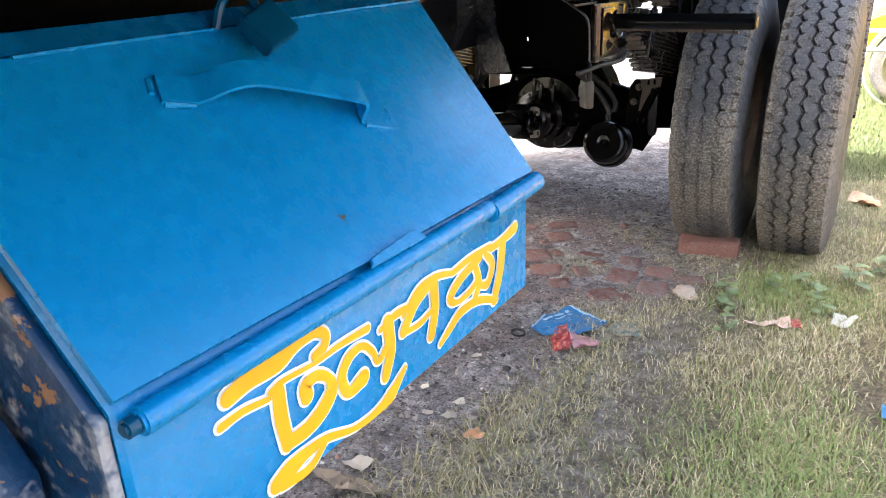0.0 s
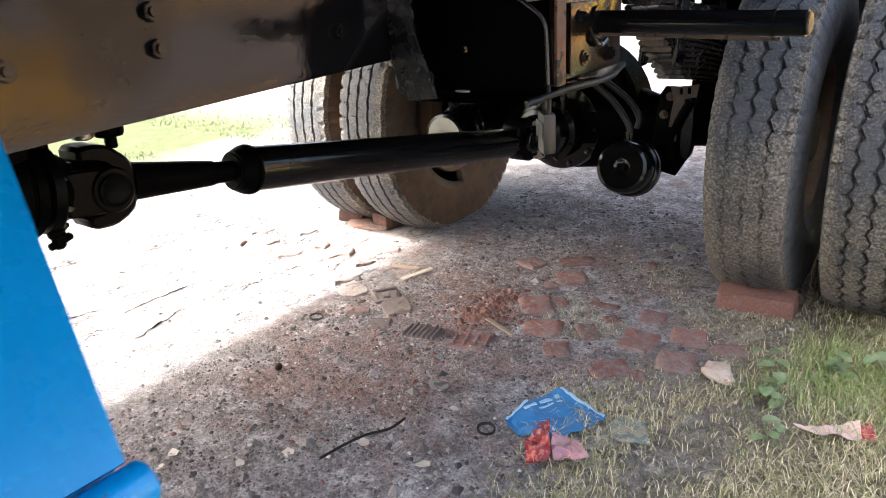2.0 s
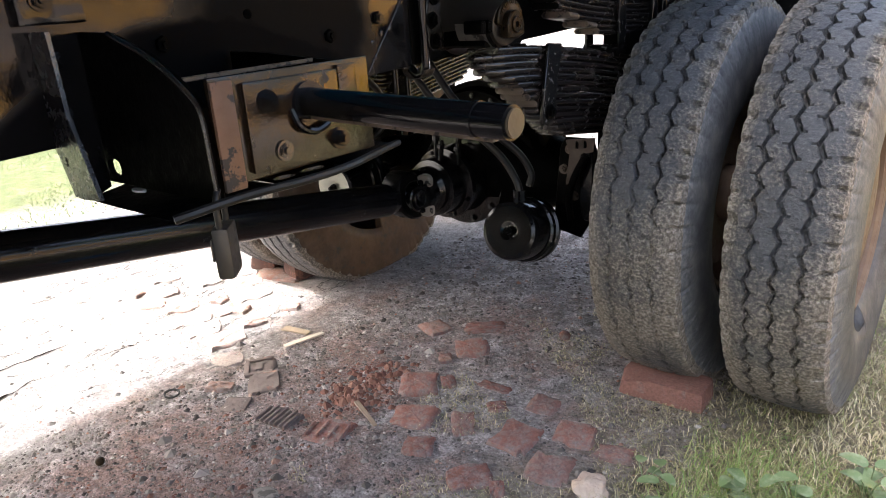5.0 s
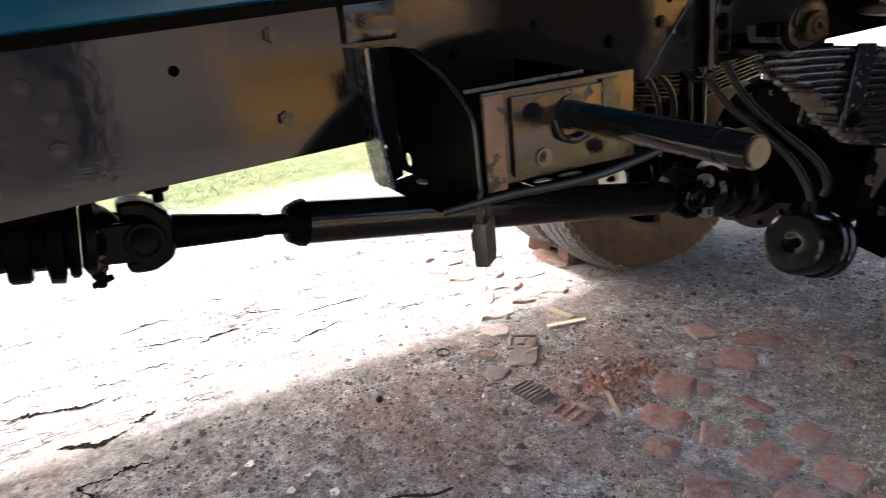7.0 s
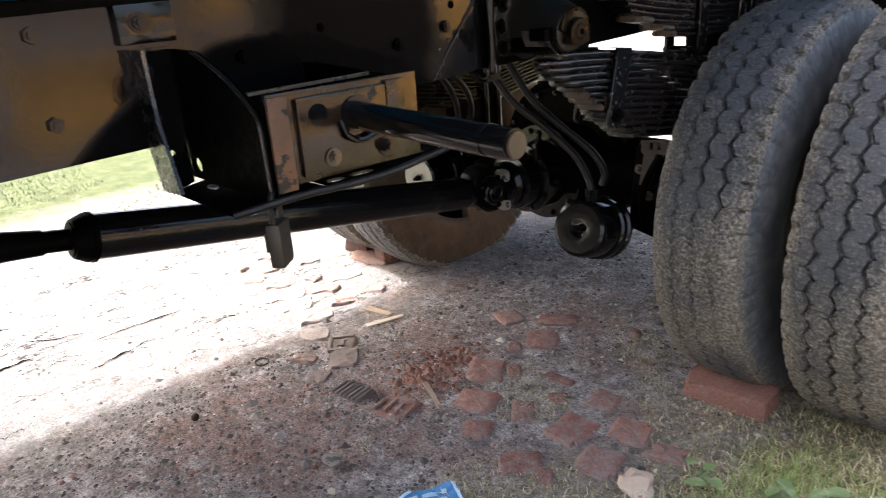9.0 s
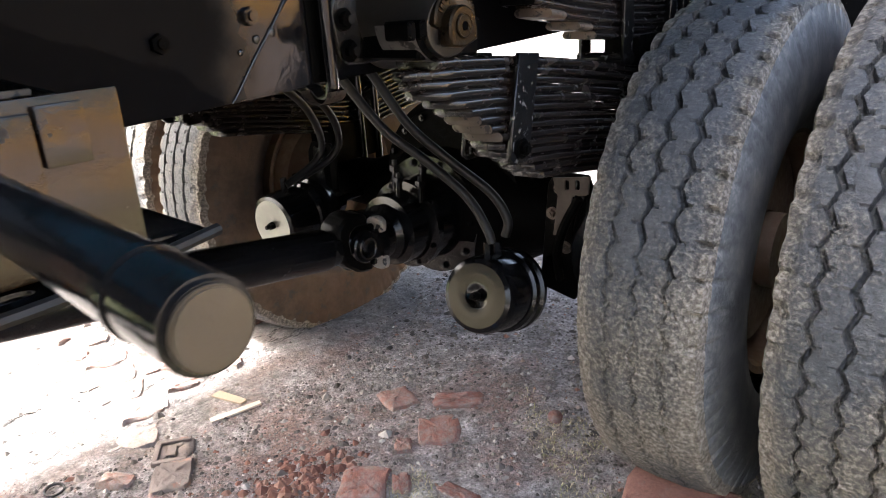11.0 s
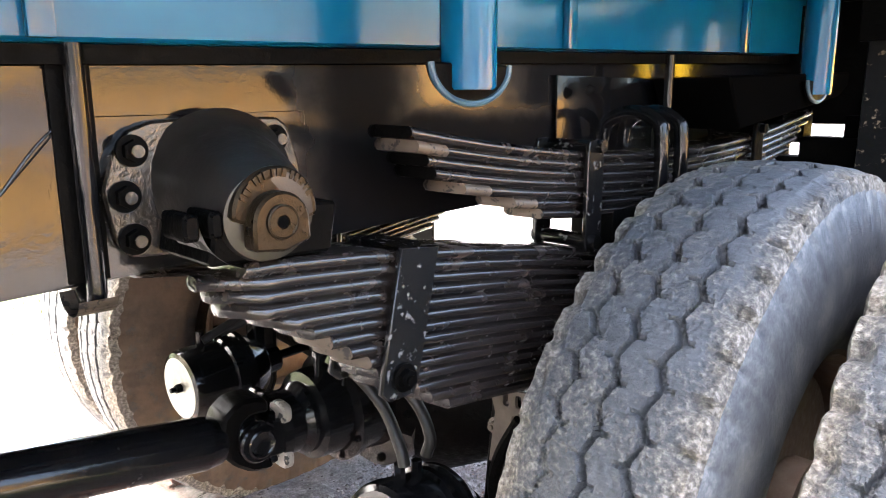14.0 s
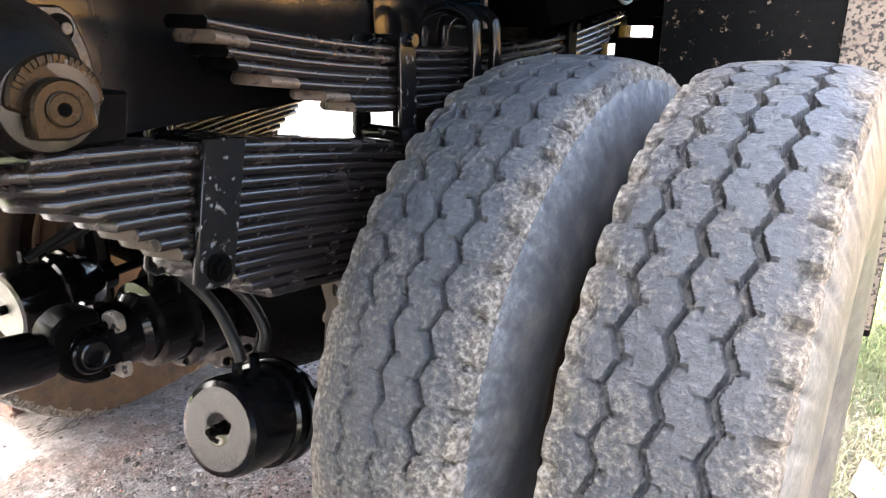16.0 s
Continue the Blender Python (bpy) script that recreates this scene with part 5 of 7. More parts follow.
def brake_chamber(side):
    x = -0.041 if side > 0 else -0.756
    z = 0.464 if side > 0 else 0.510
    d = Vector((-0.12, 1, -0.28) if side > 0 else (-0.05, 1, 0.02)).normalized()
    bm = bmesh.new()
    lathe(bm, [(0.012, 0.082), (0.03, 0.0875), (0.10, 0.0885), (0.104, 0.096), (0.118, 0.098), (0.122, 0.090), (0.135, 0.090), (0.139, 0.099), (0.152, 0.099), (0.158, 0.088), (0.20, 0.072), (0.225, 0.040), (0.26, 0.036)],
          (x, 2.63, z), d, 44, close=True)
    ch = part("brake_chamber", bm, M_BLACK, TRUCK, "round black brake chamber with dished cap")
    bm = bmesh.new()
    lathe(bm, [(0.0040, 0.009), (0.0034, 0.019), (0.0008, 0.025), (0.0004, 0.030), (0.0002, 0.055), (0.000, 0.072)], (x, 2.63, z), d, 44)
    part("cap", bm, M_CAP if side > 0 else M_STEEL, ch, "dished end cap")
    bm = bmesh.new()
    lathe(bm, [(0.0, 0.072), (0.004, 0.082), (0.014, 0.0865), (0.03, 0.0882)], (x, 2.63, z), d, 44)
    part("cap_rim", bm, M_BLACK, ch)
    bm = bmesh.new()
    o = Vector((x, 2.63, z))
    rod(bm, o + d * 0.012, o - d * 0.010, 0.011, seg=6, bevel=0.001)
    rod(bm, o, o - d * 0.022, 0.006, seg=12)
    part("release_bolt", bm, M_SOOT, ch)
    for dist in (0.06, 0.105):
        bm = bmesh.new()
        rod(bm, o + d * dist + Vector((0, 0, 0.082)), o + d * dist + Vector((0, 0, 0.122)), 0.010, seg=6)
        part("hose_fitting", bm, M_BLACK, ch)
    bm = bmesh.new()
    rod(bm, o + d * 0.25, o + d * 0.42, 0.012)
    part("push_rod", bm, M_BLACK, ch)
    bx = x + 0.075 * side
    bm = bmesh.new()
    plate(bm, [(bx - 0.075, 0.40), (bx - 0.05, 0.66), (bx - 0.03, 0.69), (bx + 0.055, 0.69), (bx + 0.075, 0.64), (bx + 0.06, 0.45), (bx + 0.02, 0.38)], 2.885, 0.010, "y", 0.002)
    part("bracket", bm, M_SOOT, ch)
    bm = bmesh.new()
    plate(bm, squircle(bx + 0.07, 0.58, 0.045, 0.24, 6, 0.6), 2.82, 0.030, "y", 0.004)
    part("slack_adjuster", bm, M_BLACK, ch)
    part("bolt", hex_bolt((bx - 0.01, 2.885, 0.60), (0, -1, 0), 0.011, 0.012), M_BLACK, ch)
    part("bolt", hex_bolt((bx - 0.045, 2.885, 0.47), (0, -1, 0), 0.009, 0.012), M_BLACK, ch)
    bm = bmesh.new()
    lathe(bm, [(0, 0.20), (0.20, 0.205), (0.205, 0.215), (0.215, 0.215), (0.215, 0.08)], (MID + side * 0.60, AX, 0.524), (side, 0, 0), 48)
    part("brake_drum", bm, M_DRUM, TRUCK, "brown rusty brake drum")
    return ch


NEAR = brake_chamber(1)
brake_chamber(-1)
# slotted bracket, lever and fittings between the chamber and the tyre
bm = pierced([(0.050, 0.700), (0.140, 0.712), (0.134, 0.672), (0.098, 0.664), (0.080, 0.575), (0.050, 0.570), (0.062, 0.660)], [squircle(0.085, 0.688, 0.012, 0.022, 4, 0.5), squircle(0.110, 0.691, 0.012, 0.022, 4, 0.5)], 2.80, 0.006, "y")
part("slotted_bracket", bm, M_SLOT, NEAR, "brown dusty bracket with two slots")
bm = bmesh.new()
pipe(bm, [(0.118, 2.795, 0.665), (0.085, 2.79, 0.60), (0.060, 2.80, 0.53), (0.055, 2.82, 0.46)], 0.011, 8, 4)
part("lever", bm, M_SOOT, NEAR)
for x, z in ((0.030, 0.660), (0.010, 0.598), (0.045, 0.520)):
    part("bolt", hex_bolt((x, 2.862, z), (0, -1, 0), 0.011, 0.012), M_LEAF_BARE, NEAR)
for x, y, z, h in ((SH + 0.03, 2.76, 0.63, 0.045), (SH + 0.075, 2.79, 0.615, 0.05), (SH - 0.02, 2.80, 0.635, 0.06), (SH + 0.05, 2.83, 0.655, 0.03)):
    bm = bmesh.new()
    rod(bm, (x, y, z - 0.02), (x + 0.006, y, z + h), 0.009, seg=10, bevel=0.001)
    rod(bm, (x + 0.003, y, z + h * 0.5), (x + 0.005, y, z + h * 0.75), 0.014, seg=6)
    part("hose_fitting", bm, M_BLACK, AXLE)
for line in (((-0.31, 2.50, 0.985), (-0.30, 2.534, 0.939), (-0.25, 2.599, 0.821), (-0.18, 2.649, 0.748), (-0.10, 2.689, 0.665), (-0.05, 2.69, 0.60), (-0.038, 2.69, 0.568)),
             ((-0.29, 2.57, 0.985), (-0.27, 2.60, 0.935), (-0.22, 2.645, 0.825), (-0.15, 2.69, 0.745), (-0.07, 2.735, 0.668), (-0.03, 2.74, 0.61), (-0.034, 2.735, 0.572)),
             ((-0.66, 2.60, 0.93), (-0.69, 2.74, 0.83), (-0.72, 2.81, 0.72), (-0.735, 2.79, 0.66), (-0.75, 2.69, 0.612)),
             ((-0.62, 2.62, 0.93), (-0.65, 2.78, 0.82), (-0.69, 2.85, 0.72), (-0.72, 2.83, 0.66), (-0.75, 2.735, 0.62))):
    bm = bmesh.new()
    pipe(bm, line, 0.0105, 10, 6)
    part("brake_hose", bm, M_HOSE, TRUCK, "black rubber air hose")


# ---- leaf springs ----
# paleness is the light of the sunny ground put into the colour
M_PALE_END = coated("pale_lit_leaf_end", (0.20, 0.185, 0.17), (0.09, 0.082, 0.075), (0.3, 0.45), chip=(0.02, 0.018, 0.016), chip_edge=(0.56, 0.62), chip_scale=30.0, bump=0.2)
def main_top(y):
    d = max(0.0, min(y, 2 * AX - y) - 2.30)
    return 1.0 - 0.15 * d ** 1.5


def help_top(y):
    return 1.070 + 0.14 * (y - 3.18) ** 2


def leaf(side, top, ya, yb, drop, thick, x0, x1, tip=0.02):
    """One leaf: a bar bent along top(y), square-edged, its ends cut to a blunt point."""
    bm = bmesh.new()
    ys = [ya - tip, ya - tip * 0.5, ya, ya + 0.012] + list(np.linspace(ya + 0.05, yb - 0.05, 16)) + [yb, yb + tip]
    rings = []
    for y in ys:
        e = max(0.0, ya - y, y - yb) / max(tip, 1e-4)
        z1 = top(y) - drop
        z0 = z1 - thick
        c = 0.0050
        w = x1 - x0
        xa, xb = x0 + 0.22 * w * e, x1 - 0.50 * w * e
        prof = [(xa + c, z0), (xb - c, z0), (xb, z0 + c), (xb, z1 - c), (xb - c, z1), (xa + c, z1), (xa, z1 - c), (xa, z0 + c)]
        rings.append([bm.verts.new((mirror_x(x, side), y, z)) for x, z in prof])
    for p, q in zip(rings, rings[1:]):
        for k in range(8):
            bm.faces.new((p[k], p[(k + 1) % 8], q[(k + 1) % 8], q[k]))
    bm.faces.new(rings[0])
    bm.faces.new(rings[-1])
    for f in bm.faces:
        f.material_index = 1 if f.calc_center_median().y < ya + 0.005 else 0
    return bm


def springs(side):
    x0, x1 = 0.072, 0.155
    root = bmesh.new()
    block(root, (mirror_x(x0 - 0.01, side), AX - 0.11, 0.60), (mirror_x(x1 + 0.01, side), AX + 0.11, 0.722), 0.008)
    sp = part("leaf_spring", root, M_SOOT, TRUCK, "thick stack of black spring leaves with clamps")
    starts = (2.320, 2.345, 2.341, 2.340, 2.372, 2.398, 2.422, 2.446, 2.472, 2.484, 2.500, 2.548, 2.570, 2.605)
    tips = (0.0, 0.055, 0.036, 0.026, 0.02, 0.012, 0.012, 0.012, 0.012, 0.01, 0.01, 0.008, 0.008, 0.008)
    bare = (6, 7, 8)
    for i, ya in enumerate(starts):
        bm = leaf(side, main_top, ya, 2 * AX - ya, 0.0157 * i, 0.0150, x0 + 0.002 * math.sin(2.3 * i), x1 + 0.0022 * math.sin(1.7 * i + 1), tips[i] + 0.001)
        part("leaf", bm, (M_LEAF, M_LEAF_BARE if i in bare and side > 0 else M_LEAF), sp, angle=58)
    # the rolled end of the top leaf
    bm = bmesh.new()
    line = glide([(0, 2.345, 0.9915), (0, 2.318, 0.996), (0, 2.300, 1.006), (0, 2.287, 1.020), (0, 2.280, 1.036), (0, 2.277, 1.050)], 5)
    pr = [(bm.verts.new((mirror_x(x0 + 0.004, side), q.y, q.z)), bm.verts.new((mirror_x(x1 - 0.004, side), q.y, q.z))) for q in line]
    for a, b in zip(pr, pr[1:]):
        bm.faces.new((a[0], b[0], b[1], a[1]))
    bmesh.ops.solidify(bm, geom=bm.faces[:], thickness=0.014)
    part("leaf_end", bm, M_PALE_END, sp, "scuffed rolled leaf end, its lit face painted pale")
    # rebound clamp
    bm = bmesh.new()
    zt, zb = main_top(2.54) + 0.008, 0.806
    for xa in (x1 + 0.0035, x0 - 0.0125):
        vs = [(2.512, zt), (2.574, zt - 0.006), (2.537, zb + 0.012), (2.528, zb), (2.490, zb), (2.477, zb + 0.012)]
        plate(bm, vs, mirror_x(xa, side), 0.009 * side, "x", 0.002)
    vs = [bm.verts.new((mirror_x(x, side), y, z)) for x, y, z in ((x0 - 0.012, 2.512, zt), (x1 + 0.012, 2.512, zt), (x1 + 0.012, 2.574, zt - 0.006), (x0 - 0.012, 2.574, zt - 0.006))]
    bmesh.ops.solidify(bm, geom=[bm.faces.new(vs)], thickness=0.008)
    part("rebound_clamp", bm, M_CLAMP, sp, "black rebound clamp with scratched face")
    part("clamp_bolt", hex_bolt((mirror_x(x1 + 0.013, side), 2.512, 0.832), (side, 0, 0), 0.013, 0.012), M_SOOT, sp)
    # helper spring on top
    for i, (ya, yb) in enumerate(((2.543, 3.86), (2.552, 3.83), (2.571, 3.80), (2.582, 3.77), (2.632, 3.72), (2.735, 3.66), (2.795, 3.60))):
        bm = leaf(side, help_top, ya, yb, 0.0147 * i, 0.0142, x0 + 0.001 * i, x1 - 0.001 + 0.002 * math.sin(2.1 * i), 0.008)
        if i in (1, 4, 5):
            for f in bm.faces:
                f.material_index = 1 if f.calc_center_median().y < ya + 0.055 else 0
        part("helper_leaf", bm, (M_LEAF, M_LEAF_BARE if i in (1, 4, 5, 6) else M_SOOT), sp, angle=58)
    for y, zt, zb in ((2.908, 1.100, 0.925), (3.52, 1.11, 0.97)):
        bm = bmesh.new()
        for xa in (x1 + 0.003, x0 - 0.011):
            plate(bm, squircle(y, (zt + zb) / 2, 0.042, zt - zb, 5, 0.35), mirror_x(xa, side), 0.008 * side, "x", 0.0015)
        rod(bm, (mirror_x(x0 - 0.02, side), y + 0.004, zt - 0.012), (mirror_x(x1 + 0.022, side), y + 0.004, zt - 0.012), 0.010, seg=12)
        rod(bm, (mirror_x(x0 - 0.02, side), y, zb + 0.016), (mirror_x(x1 + 0.019, side), y, zb + 0.016), 0.012, seg=12)
        part("helper_clamp", bm, M_SOOT if y > 3 else M_CLAMP, sp)
    bm = bmesh.new()
    block(bm, (mirror_x(x0, side), AX - 0.10, 0.918), (mirror_x(x1, side), AX + 0.16, 0.982), 0.004)
    part("spring_spacer", bm, M_SOOT, sp)
    for y in (3.095, 3.165):
        bm = bmesh.new()
        pipe(bm, [(mirror_x(x, side), y, z) for x, z in ((x1 + 0.016, 0.56), (x1 + 0.016, 0.95), (x1 + 0.016, 1.085), (x1 + 0.004, 1.122), (0.114, 1.137), (x0 - 0.004, 1.122), (x0 - 0.016, 1.085), (x0 - 0.016, 0.95), (x0 - 0.016, 0.56))], 0.0125, 12, 5)
        part("axle_u_bolt", bm, M_BLACK, sp)


springs(1)
springs(-1)


def spring_hanger(side):
    """Cast bracket on the rail: bolted flange, tapered barrel and a lug with the pin."""
    def X(x):
        return mirror_x(x, side)
    bm = bmesh.new()
    pts = [(2.238, 1.068), (2.250, 1.104), (2.268, 1.128), (2.292, 1.136), (2.345, 1.140), (2.442, 1.138), (2.456, 1.128), (2.470, 1.085), (2.476, 1.030), (2.470, 1.000), (2.300, 0.994), (2.262, 0.996), (2.246, 1.012)]
    plate(bm, pts, X(0.0125), 0.017 * side, "x", 0.003)
    hg = part("spring_hanger", bm, M_FLANGE, TRUCK, "black cast spring hanger bolted to the chassis")
    for y, z in ((2.270, 1.107), (2.259, 1.061), (2.265, 1.016), (2.436, 1.113), (2.452, 1.05)):
        bm = bmesh.new()
        rod(bm, (X(0.029), y, z), (X(0.033), y, z), 0.0165, seg=20)
        rod(bm, (X(0.030), y, z), (X(0.042), y, z), 0.0115, seg=6, bevel=0.001)
        part("nut", bm, M_SOOT, hg)
        bm = bmesh.new()
        rod(bm, (X(0.03), y, z), (X(0.050), y, z), 0.0065, seg=14, bevel=0.001)
        part("stud_end", bm, M_FLANGE, hg)
    bm = bmesh.new()
    c = Vector((X(0.029), 2.365, 1.064))
    d = Vector((side * 0.15, -0.022, -0.020)).normalized()
    lathe(bm, [(0, 0.086), (0.012, 0.076), (0.04, 0.070), (0.09, 0.060), (0.128, 0.050), (0.138, 0.046), (0.140, 0.036)], c, d, 48, close=True)
    part("barrel", bm, M_BARREL, hg)
    # half-round cast cap with raised foundry marks, and the lug that holds the pin
    bm = bmesh.new()
    half = [(2.350 + 0.047 * math.cos(a), 1.049 + 0.046 * math.sin(a)) for a in np.linspace(-0.10, math.pi + 0.06, 26)]
    plate(bm, half + [(2.318, 1.040), (2.384, 1.036)], X(0.150), 0.021 * side, "x", 0.003)
    part("end_cap", bm, M_CAST, hg, "dusty cast half-round cap with raised marks")
    for k in range(14):
        bm = bmesh.new()
        a = math.radians(24 + 10.0 * k)
        u = Vector((0, -math.cos(a), math.sin(a)))
        v = Vector((0, math.sin(a), math.cos(a)))
        q = Vector((X(0.171), 2.350, 1.049)) + u * 0.0395
        m = Matrix(((side, 0, 0, q.x), (0, u.y, v.y, q.y), (0, u.z, v.z, q.z), (0, 0, 0, 1)))
        block(bm, (-0.001, -0.0042, -0.0013 - 0.0012 * (k % 3)), (0.0026, 0.0042, 0.0013 + 0.0012 * (k % 2)), 0.0005, m)
        part("foundry_mark", bm, M_CAST, hg)
    bm = bmesh.new()
    arch = [(2.3455 + 0.031 * math.cos(a), 1.041 + 0.031 * math.sin(a)) for a in np.linspace(0.05, math.pi - 0.05, 15)]
    plate(bm, arch + [(2.3145, 1.017), (2.348, 1.013), (2.3775, 1.022)], X(0.165), 0.023 * side, "x", 0.003)
    part("pin_lug", bm, M_CAST, hg)
    bm = bmesh.new()
    lathe(bm, [(0, 0.0172), (0.003, 0.0170), (0.004, 0.0155), (0.0032, 0.0145), (0.0032, 0.0070), (-0.004, 0.0062), (-0.014, 0.0058), (-0.014, 0.0)], (X(0.188), 2.344, 1.043), (side, 0, 0), 32)
    part("pin", bm, M_CAST, hg)
    # black disc in place of the dark bore
    bm = bmesh.new()
    rod(bm, (X(0.1890), 2.344, 1.043), (X(0.1905), 2.344, 1.043), 0.0058, seg=24)
    part("pin_hole_disc", bm, M_HOLE, hg)
    bm = bmesh.new()
    plate(bm, [(2.288, 1.000), (2.430, 0.996), (2.440, 1.05), (2.300, 1.06)], X(0.029), 0.118 * side, "x", 0.004)
    part("saddle_block", bm, M_SOOT, hg)
    for y, w in ((2.268, 0.016), (2.292, 0.014)):
        bm = bmesh.new()
        plate(bm, squircle(y, 1.042, w, 0.026, 5, 0.5), X(0.110), 0.050 * side, "x", 0.003)
        part("side_lug", bm, M_SOOT, hg)


spring_hanger(1)
spring_hanger(-1)


# ---- wheels ----
def tyre_mesh(swing=0.0066):
    """A worn truck tyre about the x axis: ribs with zigzag grooves, notched shoulders, bulging sidewalls."""
    half, rt = 0.112, 0.556
    pitches, per = 58, 14
    nu = pitches * per
    vs = []
    for c in (-0.054, 0.0, 0.054):
        vs += list(np.linspace(c - 0.0150, c + 0.0150, 27))
    vs = sorted(vs + list(np.linspace(-half, -0.0715, 20)) + list(np.linspace(-0.037, -0.017, 10)) + list(np.linspace(0.017, 0.037, 10)) + list(np.linspace(0.0715, half, 20)))
    side = [(0.1165, 0.535), (0.119, 0.524), (0.124, 0.504), (0.131, 0.474), (0.136, 0.440), (0.138, 0.404), (0.134, 0.362), (0.124, 0.320), (0.112, 0.290), (0.099, 0.272), (0.080, 0.264)]

    def zig(u):
        f = u % 1.0
        return (-1.0 + 2.0 * f / 0.46) if f < 0.46 else (1.0 - 2.0 * (f - 0.46) / 0.54)

    def lobe(u, s):
        """How deep the shoulder is cut here: round gaps inboard, short slots outboard."""
        f = (u + (0.25 if s > 0 else 0.75)) % 1.0
        pit = int(u + (0.25 if s > 0 else 0.75)) % pitches
        if s > 0:
            return min(1.0, 1.6 * max(0.0, 1.0 - abs(f - 0.5) / (0.15 + 0.03 * math.sin(pit * 2.3))))
        return max(0.0, 1.0 - abs(f - 0.5) / (0.22 + 0.06 * math.sin(pit * 2.9))) ** 0.7 * (0.8 + 0.2 * math.sin(pit * 5.1))

    verts = []
    for k in range(nu):
        u = k / per
        ang = 2 * math.pi * k / nu
        ca, sa = math.cos(ang), math.sin(ang)
        cut = {s: lobe(u, s) for s in (-1, 1)}
        chunk = {s: noise.noise((ca * 24, sa * 24, 3.0 * s)) for s in (-1, 1)}

        def flank(s):
            out = []
            for j, (x, r) in enumerate(side):
                g = (1.0, 0.8, 0.45, 0.15)[j] if j < 4 else 0.0
                x = x if s > 0 or x < 0.117 else 0.117 + (x - 0.117) * 0.6
                out.append((s * (x - 0.004 * g * cut[s]), r - g * ((0.014 if s < 0 else 0.007) * cut[s] + 0.0035 * (1 + chunk[s]))))
            return out
        row = flank(-1)[::-1]
        for v in vs:
            r = rt - 0.011 * (abs(v) / half) ** 2.4
            d = 0.0
            for c, ph in ((-0.054, 0.0), (0.0, 0.12), (0.054, 0.24)):
                off = abs(v - (c + swing * zig(u + ph)))
                hard = (u + ph) % 1.0 < 0.46
                wide, deep = (0.0054, 0.018) if hard else (0.0029, 0.016)
                if off < wide:
                    d = max(d, deep)
                elif off < wide + 0.0010:
                    d = max(d, deep * (1 - (off - wide) / 0.0010))
            # short cross sipes, worn shallow
            for c, ph in ((-0.054, 0.0), (0.0, 0.12), (0.054, 0.24)):
                fu = (u + ph) % 1.0
                if min(fu, 1.0 - fu) < 0.04 and -0.022 < v - c < -0.008:
                    d = max(d, 0.005)
                if abs(fu - 0.46) < 0.04 and 0.008 < v - c < 0.020:
                    d = max(d, 0.005)
            s = 1 if v > 0 else -1
            if abs(v) > 0.084:
                g = min(1.0, (abs(v) - 0.084) / 0.014)
                d = max(d, (0.016 if s < 0 else 0.014) * g * cut[s]) + 0.0035 * g * (1 + chunk[s])
            w = 0.0009 * noise.noise((ca * 9, sa * 9, v * 30)) + 0.0009 * noise.noise((ca * 60, sa * 60, v * 120))
            row.append((v, r - d + w))
        row += flank(1)
        verts += [(x, r * ca, r * sa) for x, r in row]
    w = len(vs) + 2 * len(side)
    faces = []
    for k in range(nu):
        a, b = k * w, ((k + 1) % nu) * w
        faces += [(a + i, a + i + 1, b + i + 1, b + i) for i in range(w - 1)]
    me = bpy.data.meshes.new("tyre")
    me.from_pydata(verts, [], faces)
    me.materials.append(M_RUBBER)
    me.materials.append(M_WALL)
    ns = len(side)
    me.polygons.foreach_set("material_index", [1 if i < ns - 2 or i >= w + 1 - ns else 0 for _ in range(nu) for i in range(w - 1)])
    me.shade_smooth()
    me.set_sharp_from_angle(angle=radians(32))
    return me


def rim_mesh():
    """A pressed disc wheel; the disc sits to one side."""
    bm = bmesh.new()
    lathe(bm, [(-0.098, 0.278), (-0.094, 0.262), (-0.075, 0.254), (0.075, 0.254), (0.094, 0.262), (0.098, 0.278), (0.099, 0.270), (0.085, 0.252), (0.06, 0.246), (0.05, 0.22), (0.085, 0.17), (0.09, 0.10), (0.08, 0.0)], (0, 0, 0), (1, 0, 0), 56)
    return to_mesh("rim", bm, M_DRUM)


TYRE, TYRE_FAR, RIM = tyre_mesh(), tyre_mesh(0.0022), rim_mesh()
WHEEL_Y, WHEEL_Z = 3.112, 0.507


def settled(mesh, at, wall, caked):
    """A copy of the tyre as it sits here, mud caked into the grooves low at the front, pressed flat where it bears on the ground."""
    me = mesh.copy()
    me.materials[1] = wall
    co = np.empty(len(me.vertices) * 3)
    me.vertices.foreach_get("co", co)
    co = co.reshape(-1, 3)
    turn = np.array(at.to_3x3())
    world = co @ turn.T
    r = np.hypot(co[:, 1], co[:, 2])
    crown = 0.556 - 0.011 * np.clip(np.abs(co[:, 0]) / 0.112, 0, 1) ** 2.4
    patchy = 0.05 * np.sin(world[:, 2] * 61 + 40 * co[:, 0]) * np.sin(co[:, 0] * 83 + world[:, 2] * 17) + 0.03 * np.sin(world[:, 2] * 140 + co[:, 0] * 210)
    fill = caked * np.clip((0.25 - world[:, 2] - 1.3 * co[:, 0] + patchy) / 0.16, 0, 1) * (world[:, 1] < 0) * (np.abs(co[:, 0]) < 0.113)
    grown = (r + fill * np.maximum(crown - r, 0)) / np.maximum(r, 0.01)
    world[:, 1] *= grown
    world[:, 2] *= grown
    low = -WHEEL_Z - 0.004 - world[:, 2]
    world[:, 0] *= 1 + 0.25 * np.clip(low + 0.10, 0, 0.1)
    world[:, 2] = np.maximum(world[:, 2], -WHEEL_Z - 0.004 - 0.1 * np.maximum(low, 0))
    me.vertices.foreach_set("co", (world @ turn).ravel())
    return me


